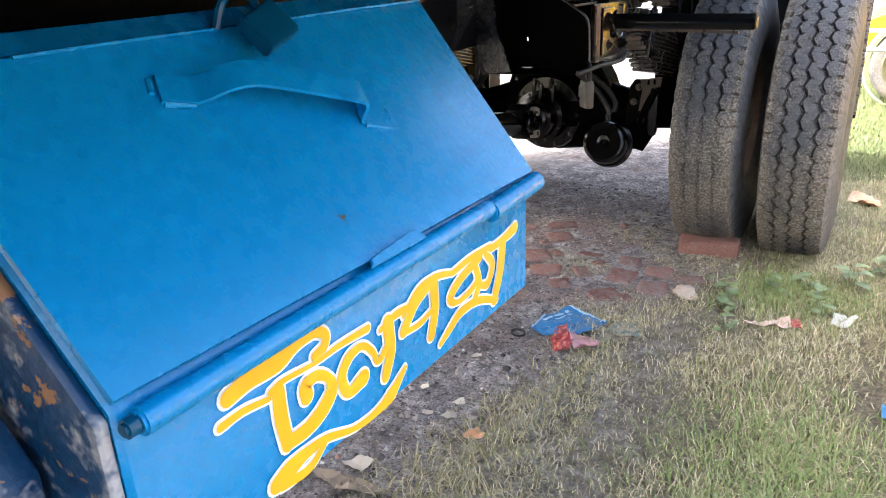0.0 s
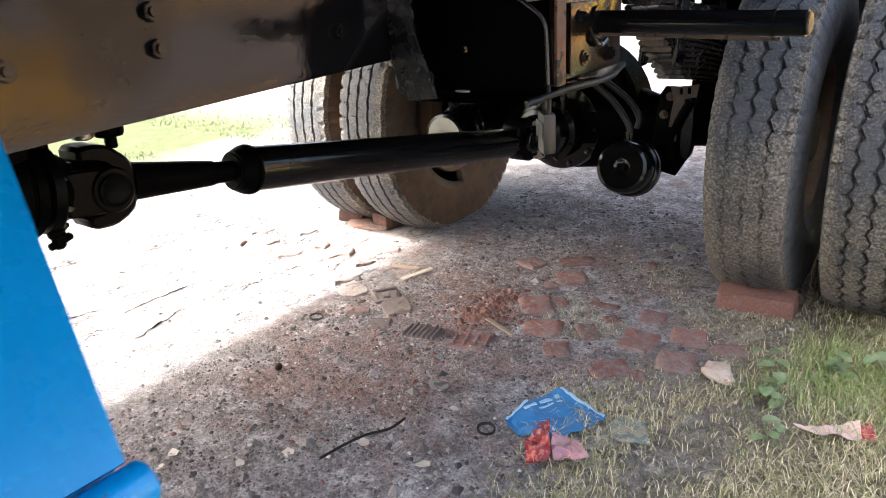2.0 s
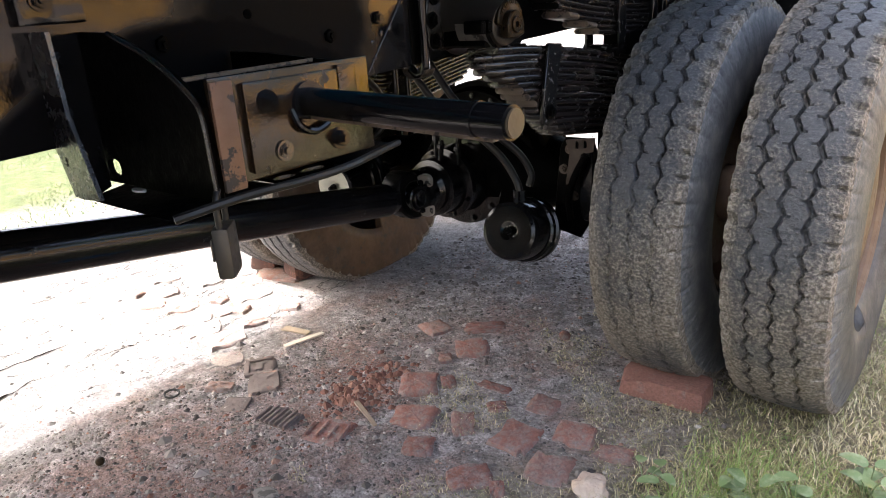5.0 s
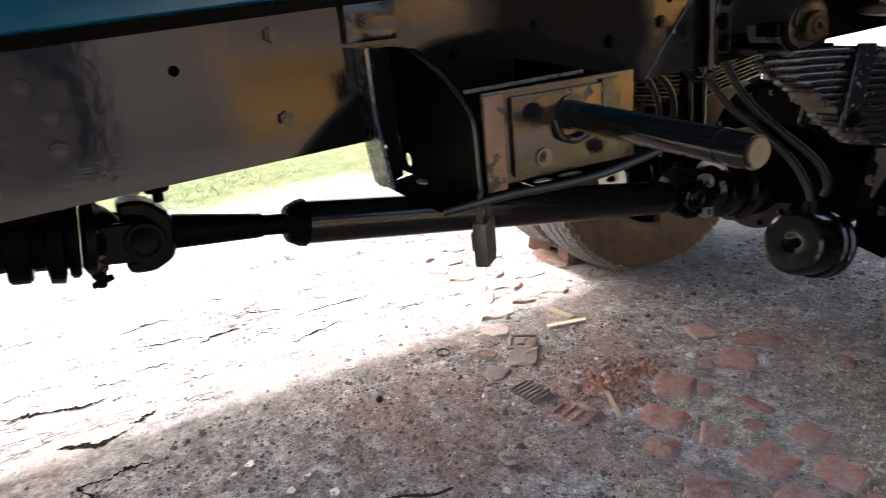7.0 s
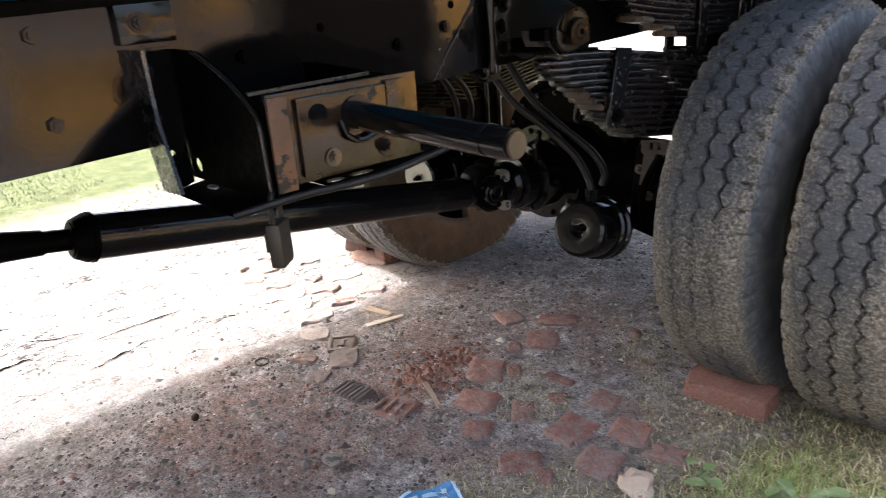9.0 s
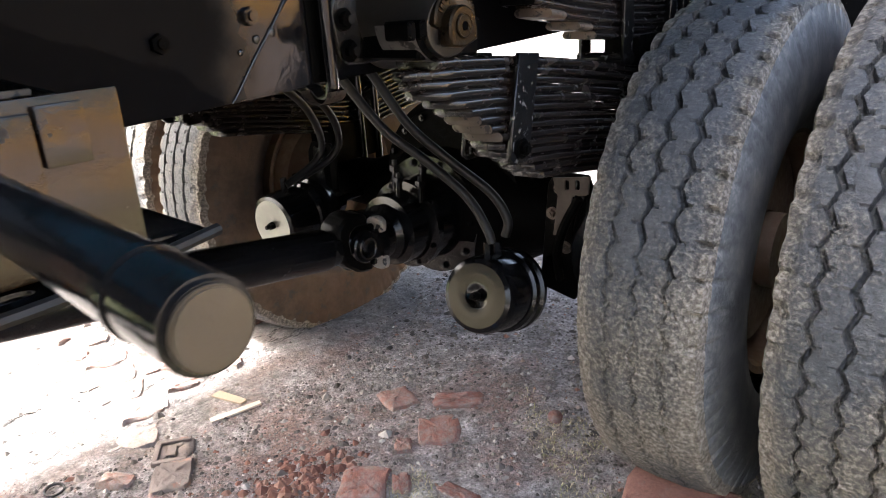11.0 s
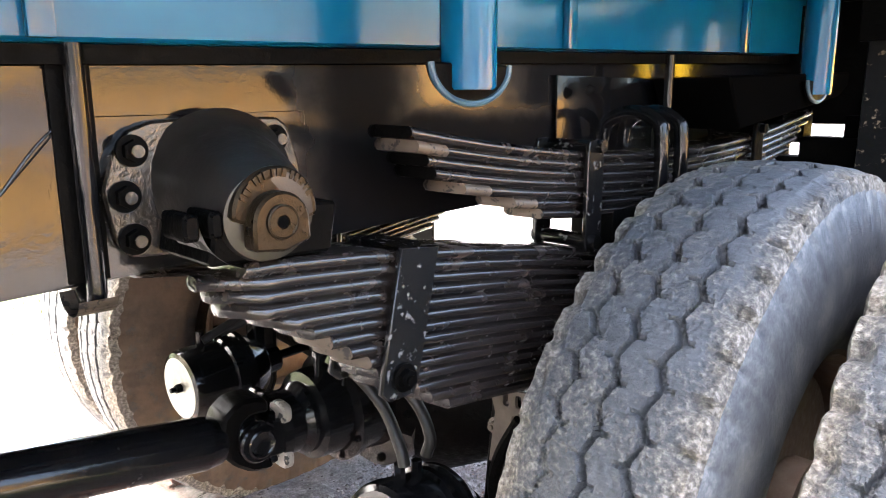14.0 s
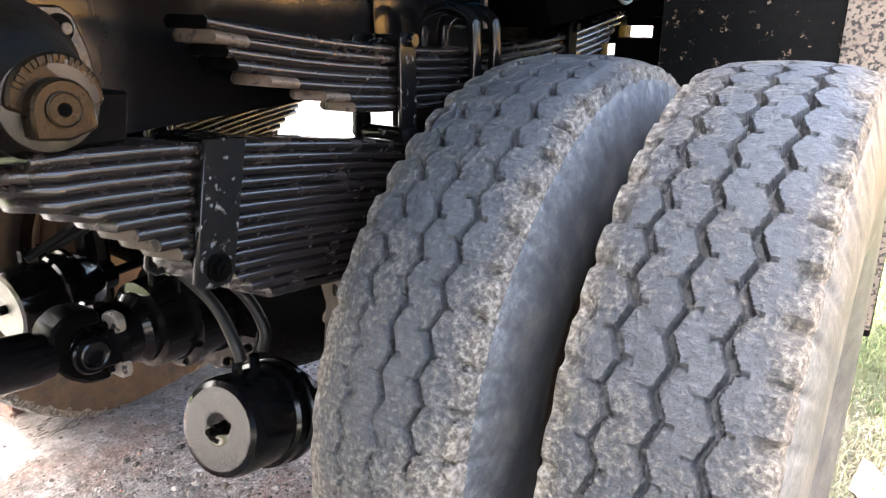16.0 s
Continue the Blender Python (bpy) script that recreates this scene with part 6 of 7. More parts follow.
for cx, side, spin, outer in ((0.3555, 1, 35.83, False), (0.685, 1, 47.0, True), (-1.135, -1, 11.0, False), (-1.452, -1, 47.0, True)):
    hub = bmesh.new()
    rod(hub, (cx - 0.09, WHEEL_Y, WHEEL_Z), (cx + 0.09, WHEEL_Y, WHEEL_Z), 0.085, seg=32)
    wheel = part("wheel", hub, M_DRUM, TRUCK, "dusty worn truck wheel with zigzag tread")
    at = pose(cx, WHEEL_Y, WHEEL_Z, spin, 0, 0 if side > 0 else 180)
    link("tyre", settled(TYRE, at, M_WALL, 0.25 if outer else 0.74) if side > 0 else settled(TYRE_FAR, at, M_WALL_MUD, 0.5), wheel, "dusty grey rubber tyre", at)
    link("rim", RIM, wheel, "", at if outer else at @ pose(0, 0, 0, 0, 0, 180))

# mud flap behind the wheels
bm = bmesh.new()
plate(bm, [(0.285, 0.42), (0.83, 0.42), (0.83, 1.40), (0.285, 1.40)], 3.76, 0.012, "y", 0.003)
FLAP = part("mud_flap", bm, M_FLAP, TRUCK, "black rubber mud flap spattered with dried mud")
bm = bmesh.new()
plate(bm, [(0.27, 1.28), (0.85, 1.28), (0.85, 1.38), (0.27, 1.38)], 3.745, 0.012, "y", 0.002)
part("flap_bar", bm, M_SOOT, FLAP)
bm = bmesh.new()
plate(bm, [(0.675, 0.44), (0.828, 0.44), (0.832, 1.30), (0.675, 1.30)], 3.750, 0.009, "y", 0.002)
part("mud_caked_strip", bm, M_MUDDY, FLAP, "strip of the flap caked with pale mud")
bm = bmesh.new()
plate(bm, [(2 * MID - 0.285, 0.42), (2 * MID - 0.83, 0.42), (2 * MID - 0.83, 1.40), (2 * MID - 0.285, 1.40)], 3.76, 0.012, "y", 0.003)
part("mud_flap", bm, M_FLAP, TRUCK)

# ---- chocks and loose things ----


# darker, browner brick for the two far chocks
M_CHOCK_DARK = coated("dark_brown_brick", (0.085, 0.042, 0.032), (0.045, 0.026, 0.022), (0.85, 0.95), chip=(0.15, 0.062, 0.042), chip_edge=(0.56, 0.62), bump=0.8, bump_scale=70.0, bump_dist=0.005)


def brick_bm(w, d, h, seed, chip=0.017):
    """A worn brick with rounded and broken edges, centred, standing on z = 0."""
    rng = random.Random(seed)
    bm = bmesh.new()
    block(bm, (-w / 2, -d / 2, 0), (w / 2, d / 2, h), chip)
    bmesh.ops.subdivide_edges(bm, edges=[e for e in bm.edges if e.calc_length() > 0.05], cuts=2, use_grid_fill=True)
    for v in bm.verts:
        k = noise.noise((v.co.x * 18 + seed, v.co.y * 18, v.co.z * 18))
        v.co += Vector((v.co.x, v.co.y, 0)).normalized() * 0.005 * k + Vector((0, 0, 0.004 * k if v.co.z > h * 0.5 else 0))
    for c in range(2):
        sx, sy = rng.choice((-1, 1)), rng.choice((-1, 1))
        for v in bm.verts:
            if v.co.x * sx > w * 0.34 and v.co.y * sy > d * 0.25 and v.co.z > h * 0.6:
                v.co.z -= rng.uniform(0.004, 0.014)
                v.co.x -= sx * 0.006
    return bm


def chock(x, y, rot, w, d, h, seed, lie=0.0):
    ob = part("chock_brick", brick_bm(w, d, h, seed), M_CHOCK, angle=30)
    ob.matrix_basis = pose(x, y, 0.0, lie, 0, rot)
    return tagged(ob, "red brick wedged under a tyre as a chock", "brick", "chock bricks")


chock(0.390, 2.757, 3, 0.240, 0.115, 0.066, 3)
for far in (chock(-1.49, 2.845, 20, 0.13, 0.11, 0.075, 5), chock(-1.27, 2.845, -15, 0.12, 0.11, 0.07, 8)):
    far.data.materials[0] = M_CHOCK_DARK
    tagged(far, "dark brown brick wedged under a tyre as a chock", "brick", "chock bricks")
flat = tagged(part("brick", brick_bm(0.24, 0.12, 0.022, 13), M_BRICK), "flat red brick trodden into the soil beside a chock", "brick")
flat.matrix_basis = pose(-1.35, 2.80, -0.006, 0, 0, 12)


def build_padlock():
    pad = thing("padlock", (0.288, 1.515, 0.79), "weathered dark padlock hanging from the cable", "padlock")
    bm = bmesh.new()
    block(bm, (0.266, 1.500, 0.793), (0.312, 1.522, 0.860), 0.006)
    part("body", bm, M_LOCK, pad)
    bm = bmesh.new()
    block(bm, (0.266, 1.498, 0.818), (0.312, 1.5005, 0.846), 0.001)
    part("face_plate", bm, M_LOCK, pad)
    bm = bmesh.new()
    pipe(bm, [(0.273, 1.511, 0.855), (0.272, 1.511, 0.885), (0.279, 1.512, 0.899), (0.289, 1.512, 0.903), (0.299, 1.512, 0.899), (0.306, 1.511, 0.885), (0.305, 1.511, 0.855)], 0.0042, 10, 5)
    part("shackle", bm, M_HOSE, pad, "dull dark shackle")
    pad.rotation_euler = (0, 0, radians(-49))


build_padlock()


def crumple(outline, seed, amp, thick=0.0012, cuts=5, z=0.004):
    """A flat scrap, creased and lying on the ground."""
    bm = bmesh.new()
    f = bm.faces.new([bm.verts.new((x, y, 0)) for x, y in outline])
    bmesh.ops.triangulate(bm, faces=[f])
    for _ in range(cuts):
        bmesh.ops.subdivide_edges(bm, edges=[e for e in bm.edges if e.calc_length() > 0.018], cuts=1)
        bmesh.ops.triangulate(bm, faces=bm.faces[:])
    for v in bm.verts:
        x, y = v.co.x, v.co.y
        v.co.z = z + amp * (abs(noise.noise((x * 14 + seed, y * 14, 0))) + 0.4 * abs(noise.noise((x * 40, y * 40 + seed, 1)))) + max(0.0, ground_height(x, y))
    bmesh.ops.solidify(bm, geom=bm.faces[:], thickness=thick)
    return bm


def scrap(name, outline, material, label, category, seed, amp):
    return tagged(part(name, crumple(outline, seed, amp), material, angle=25), label, category)


PACK = scrap("plastic_bag", [(0.022, 1.776), (0.020, 1.840), (0.030, 1.890), (0.076, 1.975), (0.115, 1.962), (0.161, 1.942), (0.237, 1.915), (0.222, 1.870), (0.211, 1.829), (0.175, 1.790), (0.141, 1.757), (0.080, 1.737)], M_PAPER_BLUE, "torn blue plastic packet with faded white print", "litter", 2, 0.022)


def pack_z(x, y):
    return 0.0055 + 0.022 * (abs(noise.noise((x * 14 + 2, y * 14, 0))) + 0.4 * abs(noise.noise((x * 40, y * 40 + 2, 1)))) + max(0.0, ground_height(x, y))


# faded print on the packet, past reading, as bars, and its pale welded rim
M_FADED = coated("faded_print", (0.42, 0.56, 0.66), (0.16, 0.36, 0.55), (0.4, 0.6), bump=0.2)
for a, b, w, steps in (((0.036, 1.850), (0.088, 1.945), 0.010, 9), ((0.070, 1.870), (0.105, 1.930), 0.005, 5), ((0.024, 1.780), (0.024, 1.885), 0.006, 14), ((0.080, 1.970), (0.232, 1.912), 0.006, 18)):
    bm = bmesh.new()
    A, B = Vector((*a, 0)), Vector((*b, 0))
    n = Vector((-(B - A).y, (B - A).x, 0)).normalized() * w / 2
    for s in range(steps):
        if steps < 12 and s % 4 == 3:
            continue
        q = [A.lerp(B, s / steps) - n, A.lerp(B, (s + 1) / steps) - n, A.lerp(B, (s + 1) / steps) + n, A.lerp(B, s / steps) + n]
        low = [bm.verts.new((v.x, v.y, pack_z(v.x, v.y) - 0.001)) for v in q]
        top = [bm.verts.new((v.x, v.y, pack_z(v.x, v.y) + 0.002)) for v in q]
        bm.faces.new(top)
        for k in range(4):
            bm.faces.new((low[k], low[(k + 1) % 4], top[(k + 1) % 4], top[k]))
    part("print_bar", bm, M_FADED, PACK, "worn pale print", smooth=False)
scrap("wrapper", [(0.113, 1.718), (0.112, 1.790), (0.135, 1.806), (0.160, 1.750), (0.190, 1.704), (0.185, 1.669), (0.155, 1.650)], M_PAPER_RED, "crumpled dark red patterned wrapper on the grass", "litter", 5, 0.060)
scrap("wrapper", [(0.150, 1.800), (0.224, 1.796), (0.272, 1.735), (0.250, 1.700), (0.205, 1.690), (0.170, 1.745)], M_PAPER_PINK, "crumpled pink wrapper with dark print", "litter", 9, 0.040)
scrap("wrapper", [(0.63, 2.115), (0.76, 2.20), (0.775, 2.14), (0.70, 2.105)], M_SALMON, "salmon sachet with a red end on the grass", "litter", 12, 0.035)
scrap("wrapper", [(0.757, 2.215), (0.785, 2.225), (0.80, 2.15), (0.773, 2.145)], M_PAPER_RED, "red end of a torn sachet", "litter", 13, 0.040)
scrap("tissue", [(0.88, 2.22), (0.885, 2.27), (0.93, 2.29), (0.955, 2.25), (0.92, 2.21)], M_TISSUE, "crumpled white tissue on the grass", "litter", 15, 0.05)
scrap("packet", [(0.85, 3.78), (0.87, 3.93), (0.99, 3.80), (1.0, 3.66), (0.91, 3.68)], M_ORANGE, "orange and white packet on the grass", "litter", 17, 0.05)
scrap("paper_scrap", [(-0.087, 0.901), (-0.064, 0.950), (-0.017, 0.938), (-0.015, 0.886)], M_PAPER, "torn pale paper on soil", "litter", 19, 0.02)
scrap("paper_scrap", [(-0.146, 0.850), (-0.051, 0.872), (0.033, 0.868), (0.082, 0.863), (0.010, 0.815), (-0.075, 0.820)], M_WOOD, "curled brown scrap on soil", "litter", 20, 0.03)
scrap("paper_scrap", [(0.12, 1.13), (0.135, 1.185), (0.165, 1.17), (0.17, 1.135)], M_ORANGE, "small crumpled orange scrap", "litter", 22, 0.03)
scrap("paper_scrap", [(1.03, 1.70), (1.03, 1.77), (1.075, 1.72)], M_PAPER_BLUE, "blue and white paper corner by the pole", "litter", 23, 0.03)
scrap("plastic_scrap", [(0.25, 1.86), (0.27, 1.95), (0.33, 1.93), (0.37, 1.87), (0.31, 1.84)], coated("clear_film", (0.22, 0.25, 0.23), (0.13, 0.15, 0.13), (0.15, 0.3), chip=(0.25, 0.22, 0.15), chip_edge=(0.48, 0.52), chip_scale=50.0, bump=0.3), "crumpled clear plastic film", "litter", 24, 0.02)
scrap("paper_scrap", [(-0.255, 1.815), (-0.246, 1.846), (-0.215, 1.852), (-0.182, 1.833), (-0.196, 1.802), (-0.232, 1.796)], M_GRUBBY, "crumpled grey-white paper trodden into soil", "litter", 27, 0.022)
rng = random.Random(4)
for x, y, r in ((-0.05, 1.53, 0.022), (-0.02, 1.19, 0.02), (0.04, 1.20, 0.024), (0.03, 1.27, 0.018), (-0.10, 1.30, 0.016), (0.10, 1.22, 0.016), (-0.12, 1.75, 0.014), (-0.61, 1.23, 0.017), (-0.593, 1.183, 0.011), (-0.437, 1.298, 0.014), (-0.365, 1.392, 0.018), (-0.232, 1.518, 0.020), (-0.471, 1.355, 0.008), (-0.718, 0.806, 0.018)):
    pts = [(x + r * rng.uniform(0.6, 1.2) * math.cos(a), y + r * rng.uniform(0.6, 1.2) * math.sin(a)) for a in np.linspace(0, 2 * math.pi, 6)[:-1]]
    scrap("paper_scrap", pts, M_PAPER, "small white paper scrap on soil", "litter", rng.randint(30, 99), 0.012)


def splint(a, b, w, thick, material, label):
    a, b = Vector(a), Vector(b)
    bm = bmesh.new()
    n = Vector((-(b - a).y, (b - a).x, 0)).normalized() * w / 2
    low = [bm.verts.new(v) for v in (a - n, b - n * 0.5, b + n * 0.9, a + n * 0.8)]
    r = bmesh.ops.extrude_face_region(bm, geom=[bm.faces.new(low)])
    bmesh.ops.translate(bm, verts=[v for v in r["geom"] if isinstance(v, bmesh.types.BMVert)], vec=(0, 0, thick))
    return tagged(part("wood_splint", bm, material, smooth=False), label, "litter")


splint((-0.797, 2.36, 0.003), (-0.752, 2.498, 0.006), 0.026, 0.006, M_PAPER, "pale split piece of wood on soil")
splint((-0.915, 2.455, 0.003), (-0.80, 2.470, 0.003), 0.035, 0.006, M_WOOD, "brown split piece of wood on soil")
splint((-0.33, 2.24, 0.006), (-0.20, 2.18, 0.006), 0.016, 0.006, M_WOOD, "flat splinter across broken bricks")
bm = bmesh.new()
pipe(bm, [(-0.276, 1.408, 0.010), (-0.262, 1.467, 0.013), (-0.239, 1.53, 0.016), (-0.208, 1.588, 0.012), (-0.20, 1.643, 0.014)], 0.0038, 6, 5)
tagged(part("rubber_strip", bm, M_HOSE), "curled strip of black rubber on soil", "litter")
for x, y in ((-0.848, 1.958), (0.0, 1.72)):
    bm = bmesh.new()
    lathe(bm, [(-0.002, 0.018), (0.003, 0.0205), (0.003, 0.024), (-0.002, 0.0245), (-0.002, 0.018)], (x, y, 0.010), (0.1, 0, 1), 20)
    tagged(part("rubber_ring", bm, M_HOSE), "small black rubber ring on soil", "litter")
bm = bmesh.new()
bmesh.ops.create_icosphere(bm, subdivisions=3, radius=0.045)
for v in bm.verts:
    v.co *= 0.9 + 0.45 * noise.noise(v.co * 30) + 0.18 * noise.noise(v.co * 75)
    v.co.z = v.co.z * 0.62 + 0.016
rub = tagged(part("mortar_lump", bm, M_RUBBLE, angle=30), "pale lump of mortar and brick on the grass edge", "rubble")
rub.matrix_basis = pose(0.415, 2.265, 0.0, 0, 0, 20)
bm = bmesh.new()
bmesh.ops.create_icosphere(bm, subdivisions=2, radius=0.020)
for v in bm.verts:
    v.co *= 1 + 0.3 * noise.noise(v.co * 50)
rs = tagged(part("brick_chip", bm, M_BRICK), "small red brick chip on the soil", "rubble")
rs.matrix_basis = pose(-0.018, 2.912, 0.012)
bm = bmesh.new()
bmesh.ops.create_icosphere(bm, subdivisions=2, radius=0.013)
rs = tagged(part("stone", bm, M_CAST), "small dark round stone on the soil", "stone")
rs.matrix_basis = pose(-0.703, 1.657, 0.009)

# pole and metal channel lying beside the grass
bm = bmesh.new()
pipe(bm, [(1.045, 2.39, 0.05), (1.085, 2.0, 0.035), (1.10, 1.55, 0.03), (1.10, 0.4, 0.028)], 0.0125, 12, 8)
POLE = part("bamboo_pole", bm, M_BAMBOO)
tagged(POLE, "weathered bamboo pole lying in the grass", "pole")
for y in (2.3, 1.9, 1.45, 1.0):
    bm = bmesh.new()
    lathe(bm, [(-0.006, 0.0128), (0, 0.0150), (0.006, 0.0128)], (1.053 + (2.3 - y) * 0.055 if y > 1.5 else 1.10, y, 0.046 - (2.3 - y) * 0.02 if y > 1.5 else 0.029), (0, 1, 0), 16)
    part("node", bm, M_BAMBOO, POLE)
bm = bmesh.new()
plate(bm, [(1.165, 0.0), (1.165, 0.085), (1.172, 0.085), (1.172, 0.012), (1.235, 0.012), (1.235, 0.085), (1.242, 0.085), (1.242, 0.0)], 0.3, 2.15, "y", 0.001)
tagged(part("metal_channel", bm, M_SILVER), "long silver metal channel lying in the grass", "metal channel")

# ---- splits in the dried crust ----


def split(x0, y0, x1, y1, wide, seed):
    """A jagged crack as a flat dark strip on the ground, wider in its middle."""
    rng = random.Random(seed)
    a, b = Vector((x0, y0, 0)), Vector((x1, y1, 0))
    n = Vector((-(b - a).y, (b - a).x, 0)).normalized()
    bm, rows, off = bmesh.new(), [], 0.0
    for k in range(23):
        t = k / 22
        off += rng.gauss(0, 0.006)
        c = a.lerp(b, t) + n * (off * math.sin(math.pi * t) + rng.gauss(0, 0.0015))
        w = wide * (0.12 + math.sin(math.pi * t) ** 0.7) * rng.uniform(0.25, 1.25)
        p, q = c - n * w, c + n * w
        rows.append((bm.verts.new((p.x, p.y, ground_height(p.x, p.y) + 0.003)), bm.verts.new((q.x, q.y, ground_height(q.x, q.y) + 0.003))))
    for p, q in zip(rows, rows[1:]):
        bm.faces.new((p[0], p[1], q[1], q[0]))
    return part("crack", bm, M_CRACK, GROUND, smooth=False)


# near-black: the shade of the cracks' depth is put into the colour
M_CRACK = coated("shade_in_cracks", (0.006, 0.005, 0.0045), (0.004, 0.0035, 0.003), (0.9, 0.95), bump=0.6, gloss=0.0)
SPLITS = ((-1.305, 0.60, -1.285, 0.73, 8), (-1.287, 0.73, -1.28, 0.91, 9), (-1.036, 0.75, -1.012, 0.95, 11), (-1.047, 0.965, -1.09, 1.04, 6), (-1.81, 0.97, -1.80, 1.19, 5), (-1.64, 0.99, -1.54, 1.28, 4), (-1.49, 1.23, -1.54, 1.42, 6), (-1.71, 1.42, -1.61, 1.63, 4), (-1.28, 1.53, -1.35, 1.78, 4))
FINE_SPLITS = ((-1.20, 0.92, -1.24, 0.98, 3), (-1.33, 0.40, -1.29, 0.64, 2.5), (-1.27, 0.41, -1.22, 0.64, 2.5), (-1.22, 1.12, -1.23, 1.26, 3), (-1.89, 1.32, -1.90, 1.42, 4), (-1.41, 0.99, -1.41, 1.13, 3), (-1.51, 1.60, -1.51, 2.00, 3), (-1.98, 0.32, -1.77, 0.72, 2), (-0.61, 0.835, -0.71, 0.835, 6), (-0.70, 0.83, -0.79, 0.88, 8), (-0.78, 0.87, -0.795, 0.99, 7))
for k, (xa, ya, xb, yb, w) in enumerate(SPLITS + FINE_SPLITS):
    split(xa, ya, xb, yb, w * 0.0012, 400 + k)
rng = random.Random(77)
for k in range(90):
    x, y, n = rng.uniform(-2.7, -1.0), rng.uniform(0.2, 2.3), rng.uniform(0.05, 0.20)
    a = rng.gauss(0.22, 0.16)
    split(x, y, x + n * math.sin(a), y + n * math.cos(a), rng.uniform(0.0010, 0.0028), 500 + k)


# ---- plants ----


def leaf_shape(bm, base, way, length, width, droop, lobes=0.0):
    """One broad leaf with a fold along its middle."""
    way = Vector(way).normalized()
    side = way.cross(Vector((0, 0, 1))).normalized()
    rows = []
    for k in range(7):
        t = k / 6
        w = width * math.sin(math.pi * min(1, 0.08 + 0.92 * t)) ** 0.7 * (1 - 0.25 * t) * (1 + lobes * math.sin(9 * t))
        c = Vector(base) + way * length * t + Vector((0, 0, -droop * t * t))
        rows.append((bm.verts.new(c - side * w + Vector((0, 0, 0.18 * w))), bm.verts.new(c), bm.verts.new(c + side * w + Vector((0, 0, 0.18 * w)))))
    for a, b in zip(rows, rows[1:]):
        bm.faces.new((a[0], a[1], b[1], b[0]))
        bm.faces.new((a[1], a[2], b[2], b[1]))


def weed(x, y, n, size, seed, group="weeds by the wheels"):
    rng = random.Random(seed)
    w = thing("weed", (x, y, 0), "low green broad-leaved weed in dry grass", "weed", group)
    for k in range(n):
        a = rng.uniform(0, 2 * math.pi)
        up = rng.uniform(0.02, 0.09) * size / 0.06
        base = Vector((x + rng.uniform(-0.05, 0.05) * size / 0.06, y + rng.uniform(-0.05, 0.05) * size / 0.06, up))
        bm = bmesh.new()
        pipe(bm, [(x + 0.3 * (base.x - x), y + 0.3 * (base.y - y), 0), ((x + base.x) / 2, (y + base.y) / 2, up * 0.6), tuple(base)], 0.0016, 5, 3)
        leaf_shape(bm, base, (math.cos(a), math.sin(a), 0.25), size * rng.uniform(0.7, 1.2), size * rng.uniform(0.28, 0.42), 0.35 * size, 0.08)
        part("leaf", bm, M_WEED, w, smooth=True)


for k, (x, y, n, s) in enumerate(((0.55, 2.22, 8, 0.05), (0.50, 2.36, 5, 0.045), (0.66, 2.42, 7, 0.05), (0.80, 2.46, 9, 0.055), (0.92, 2.58, 8, 0.06), (0.60, 2.02, 4, 0.04), (0.85, 2.30, 5, 0.04), (1.03, 2.75, 8, 0.06))):
    weed(x, y, n, s, 50 + k)
for k, (x, y) in enumerate(((1.25, 4.1), (1.45, 4.35), (1.18, 4.5), (1.6, 4.0), (1.35, 3.85), (1.75, 4.5))):
    weed(x, y, 26, 0.11, 80 + k, "leafy weeds behind the wheels")


def blades(count, place, tall, wide, seed):
    """Grass: single bent blades, each of two faces."""
    rng = random.Random(seed)
    verts, faces = [], []
    for _ in range(count):
        at = place(rng)
        if at is None:
            continue
        x, y, s = at
        z = ground_height(x, y) - 0.002
        a, lean = rng.uniform(0, 2 * math.pi), rng.uniform(0.5, 2.1)
        h = tall * s * rng.uniform(0.5, 1.2)
        w = wide * rng.uniform(0.6, 1.3)
        c, d = math.cos(a), math.sin(a)
        px, py = -d * w, c * w
        mx, my, mz = x + c * h * 0.35 * lean, y + d * h * 0.35 * lean, z + h * 0.62
        ex, ey, ez = x + c * h * 0.9 * lean, y + d * h * 0.9 * lean, z + h * (1.0 - 0.42 * lean)
        i = len(verts)
        verts += [(x - px, y - py, z), (x + px, y + py, z), (mx + px * 0.7, my + py * 0.7, mz), (mx - px * 0.7, my - py * 0.7, mz), (ex, ey, max(ez, z + 0.003))]
        faces += [(i, i + 1, i + 2, i + 3), (i + 3, i + 2, i + 4)]
    return verts, faces


def stuff(name, data, material, label, category):
    me = bpy.data.meshes.new(name)
    me.from_pydata(data[0], [], data[1])
    me.materials.append(material)
    return tagged(new(name, me), label, category, kind="stuff")


def near_turf(rng):
    x, y = rng.uniform(-0.1, 2.3), rng.uniform(-0.3, 4.4)
    e = turf_edge(y)
    if x < e - 0.06 or (x - e) / 0.25 < rng.random() * 0.8 - 0.15:
        return None
    patch = noise.noise((x * 3.1, y * 3.1, 5))
    if patch < -0.25 and rng.random() < 0.55:
        return None
    if 0.97 < x < 1.16 and y < 2.2 and rng.random() < 0.6:
        return None
    return x, y, 1.0 + 0.6 * patch


def lush_turf(rng):
    k = rng.random()
    if k < 0.40:
        x, y = rng.gauss(0.86, 0.16), rng.gauss(1.32, 0.22)
    elif k < 0.72:
        x, y = rng.gauss(0.72, 0.16), rng.gauss(2.42, 0.13)
    else:
        x, y = rng.gauss(1.25, 0.25), rng.gauss(3.6, 0.6)
    if x < turf_edge(y) + 0.1:
        return None
    return x, y, 1.0


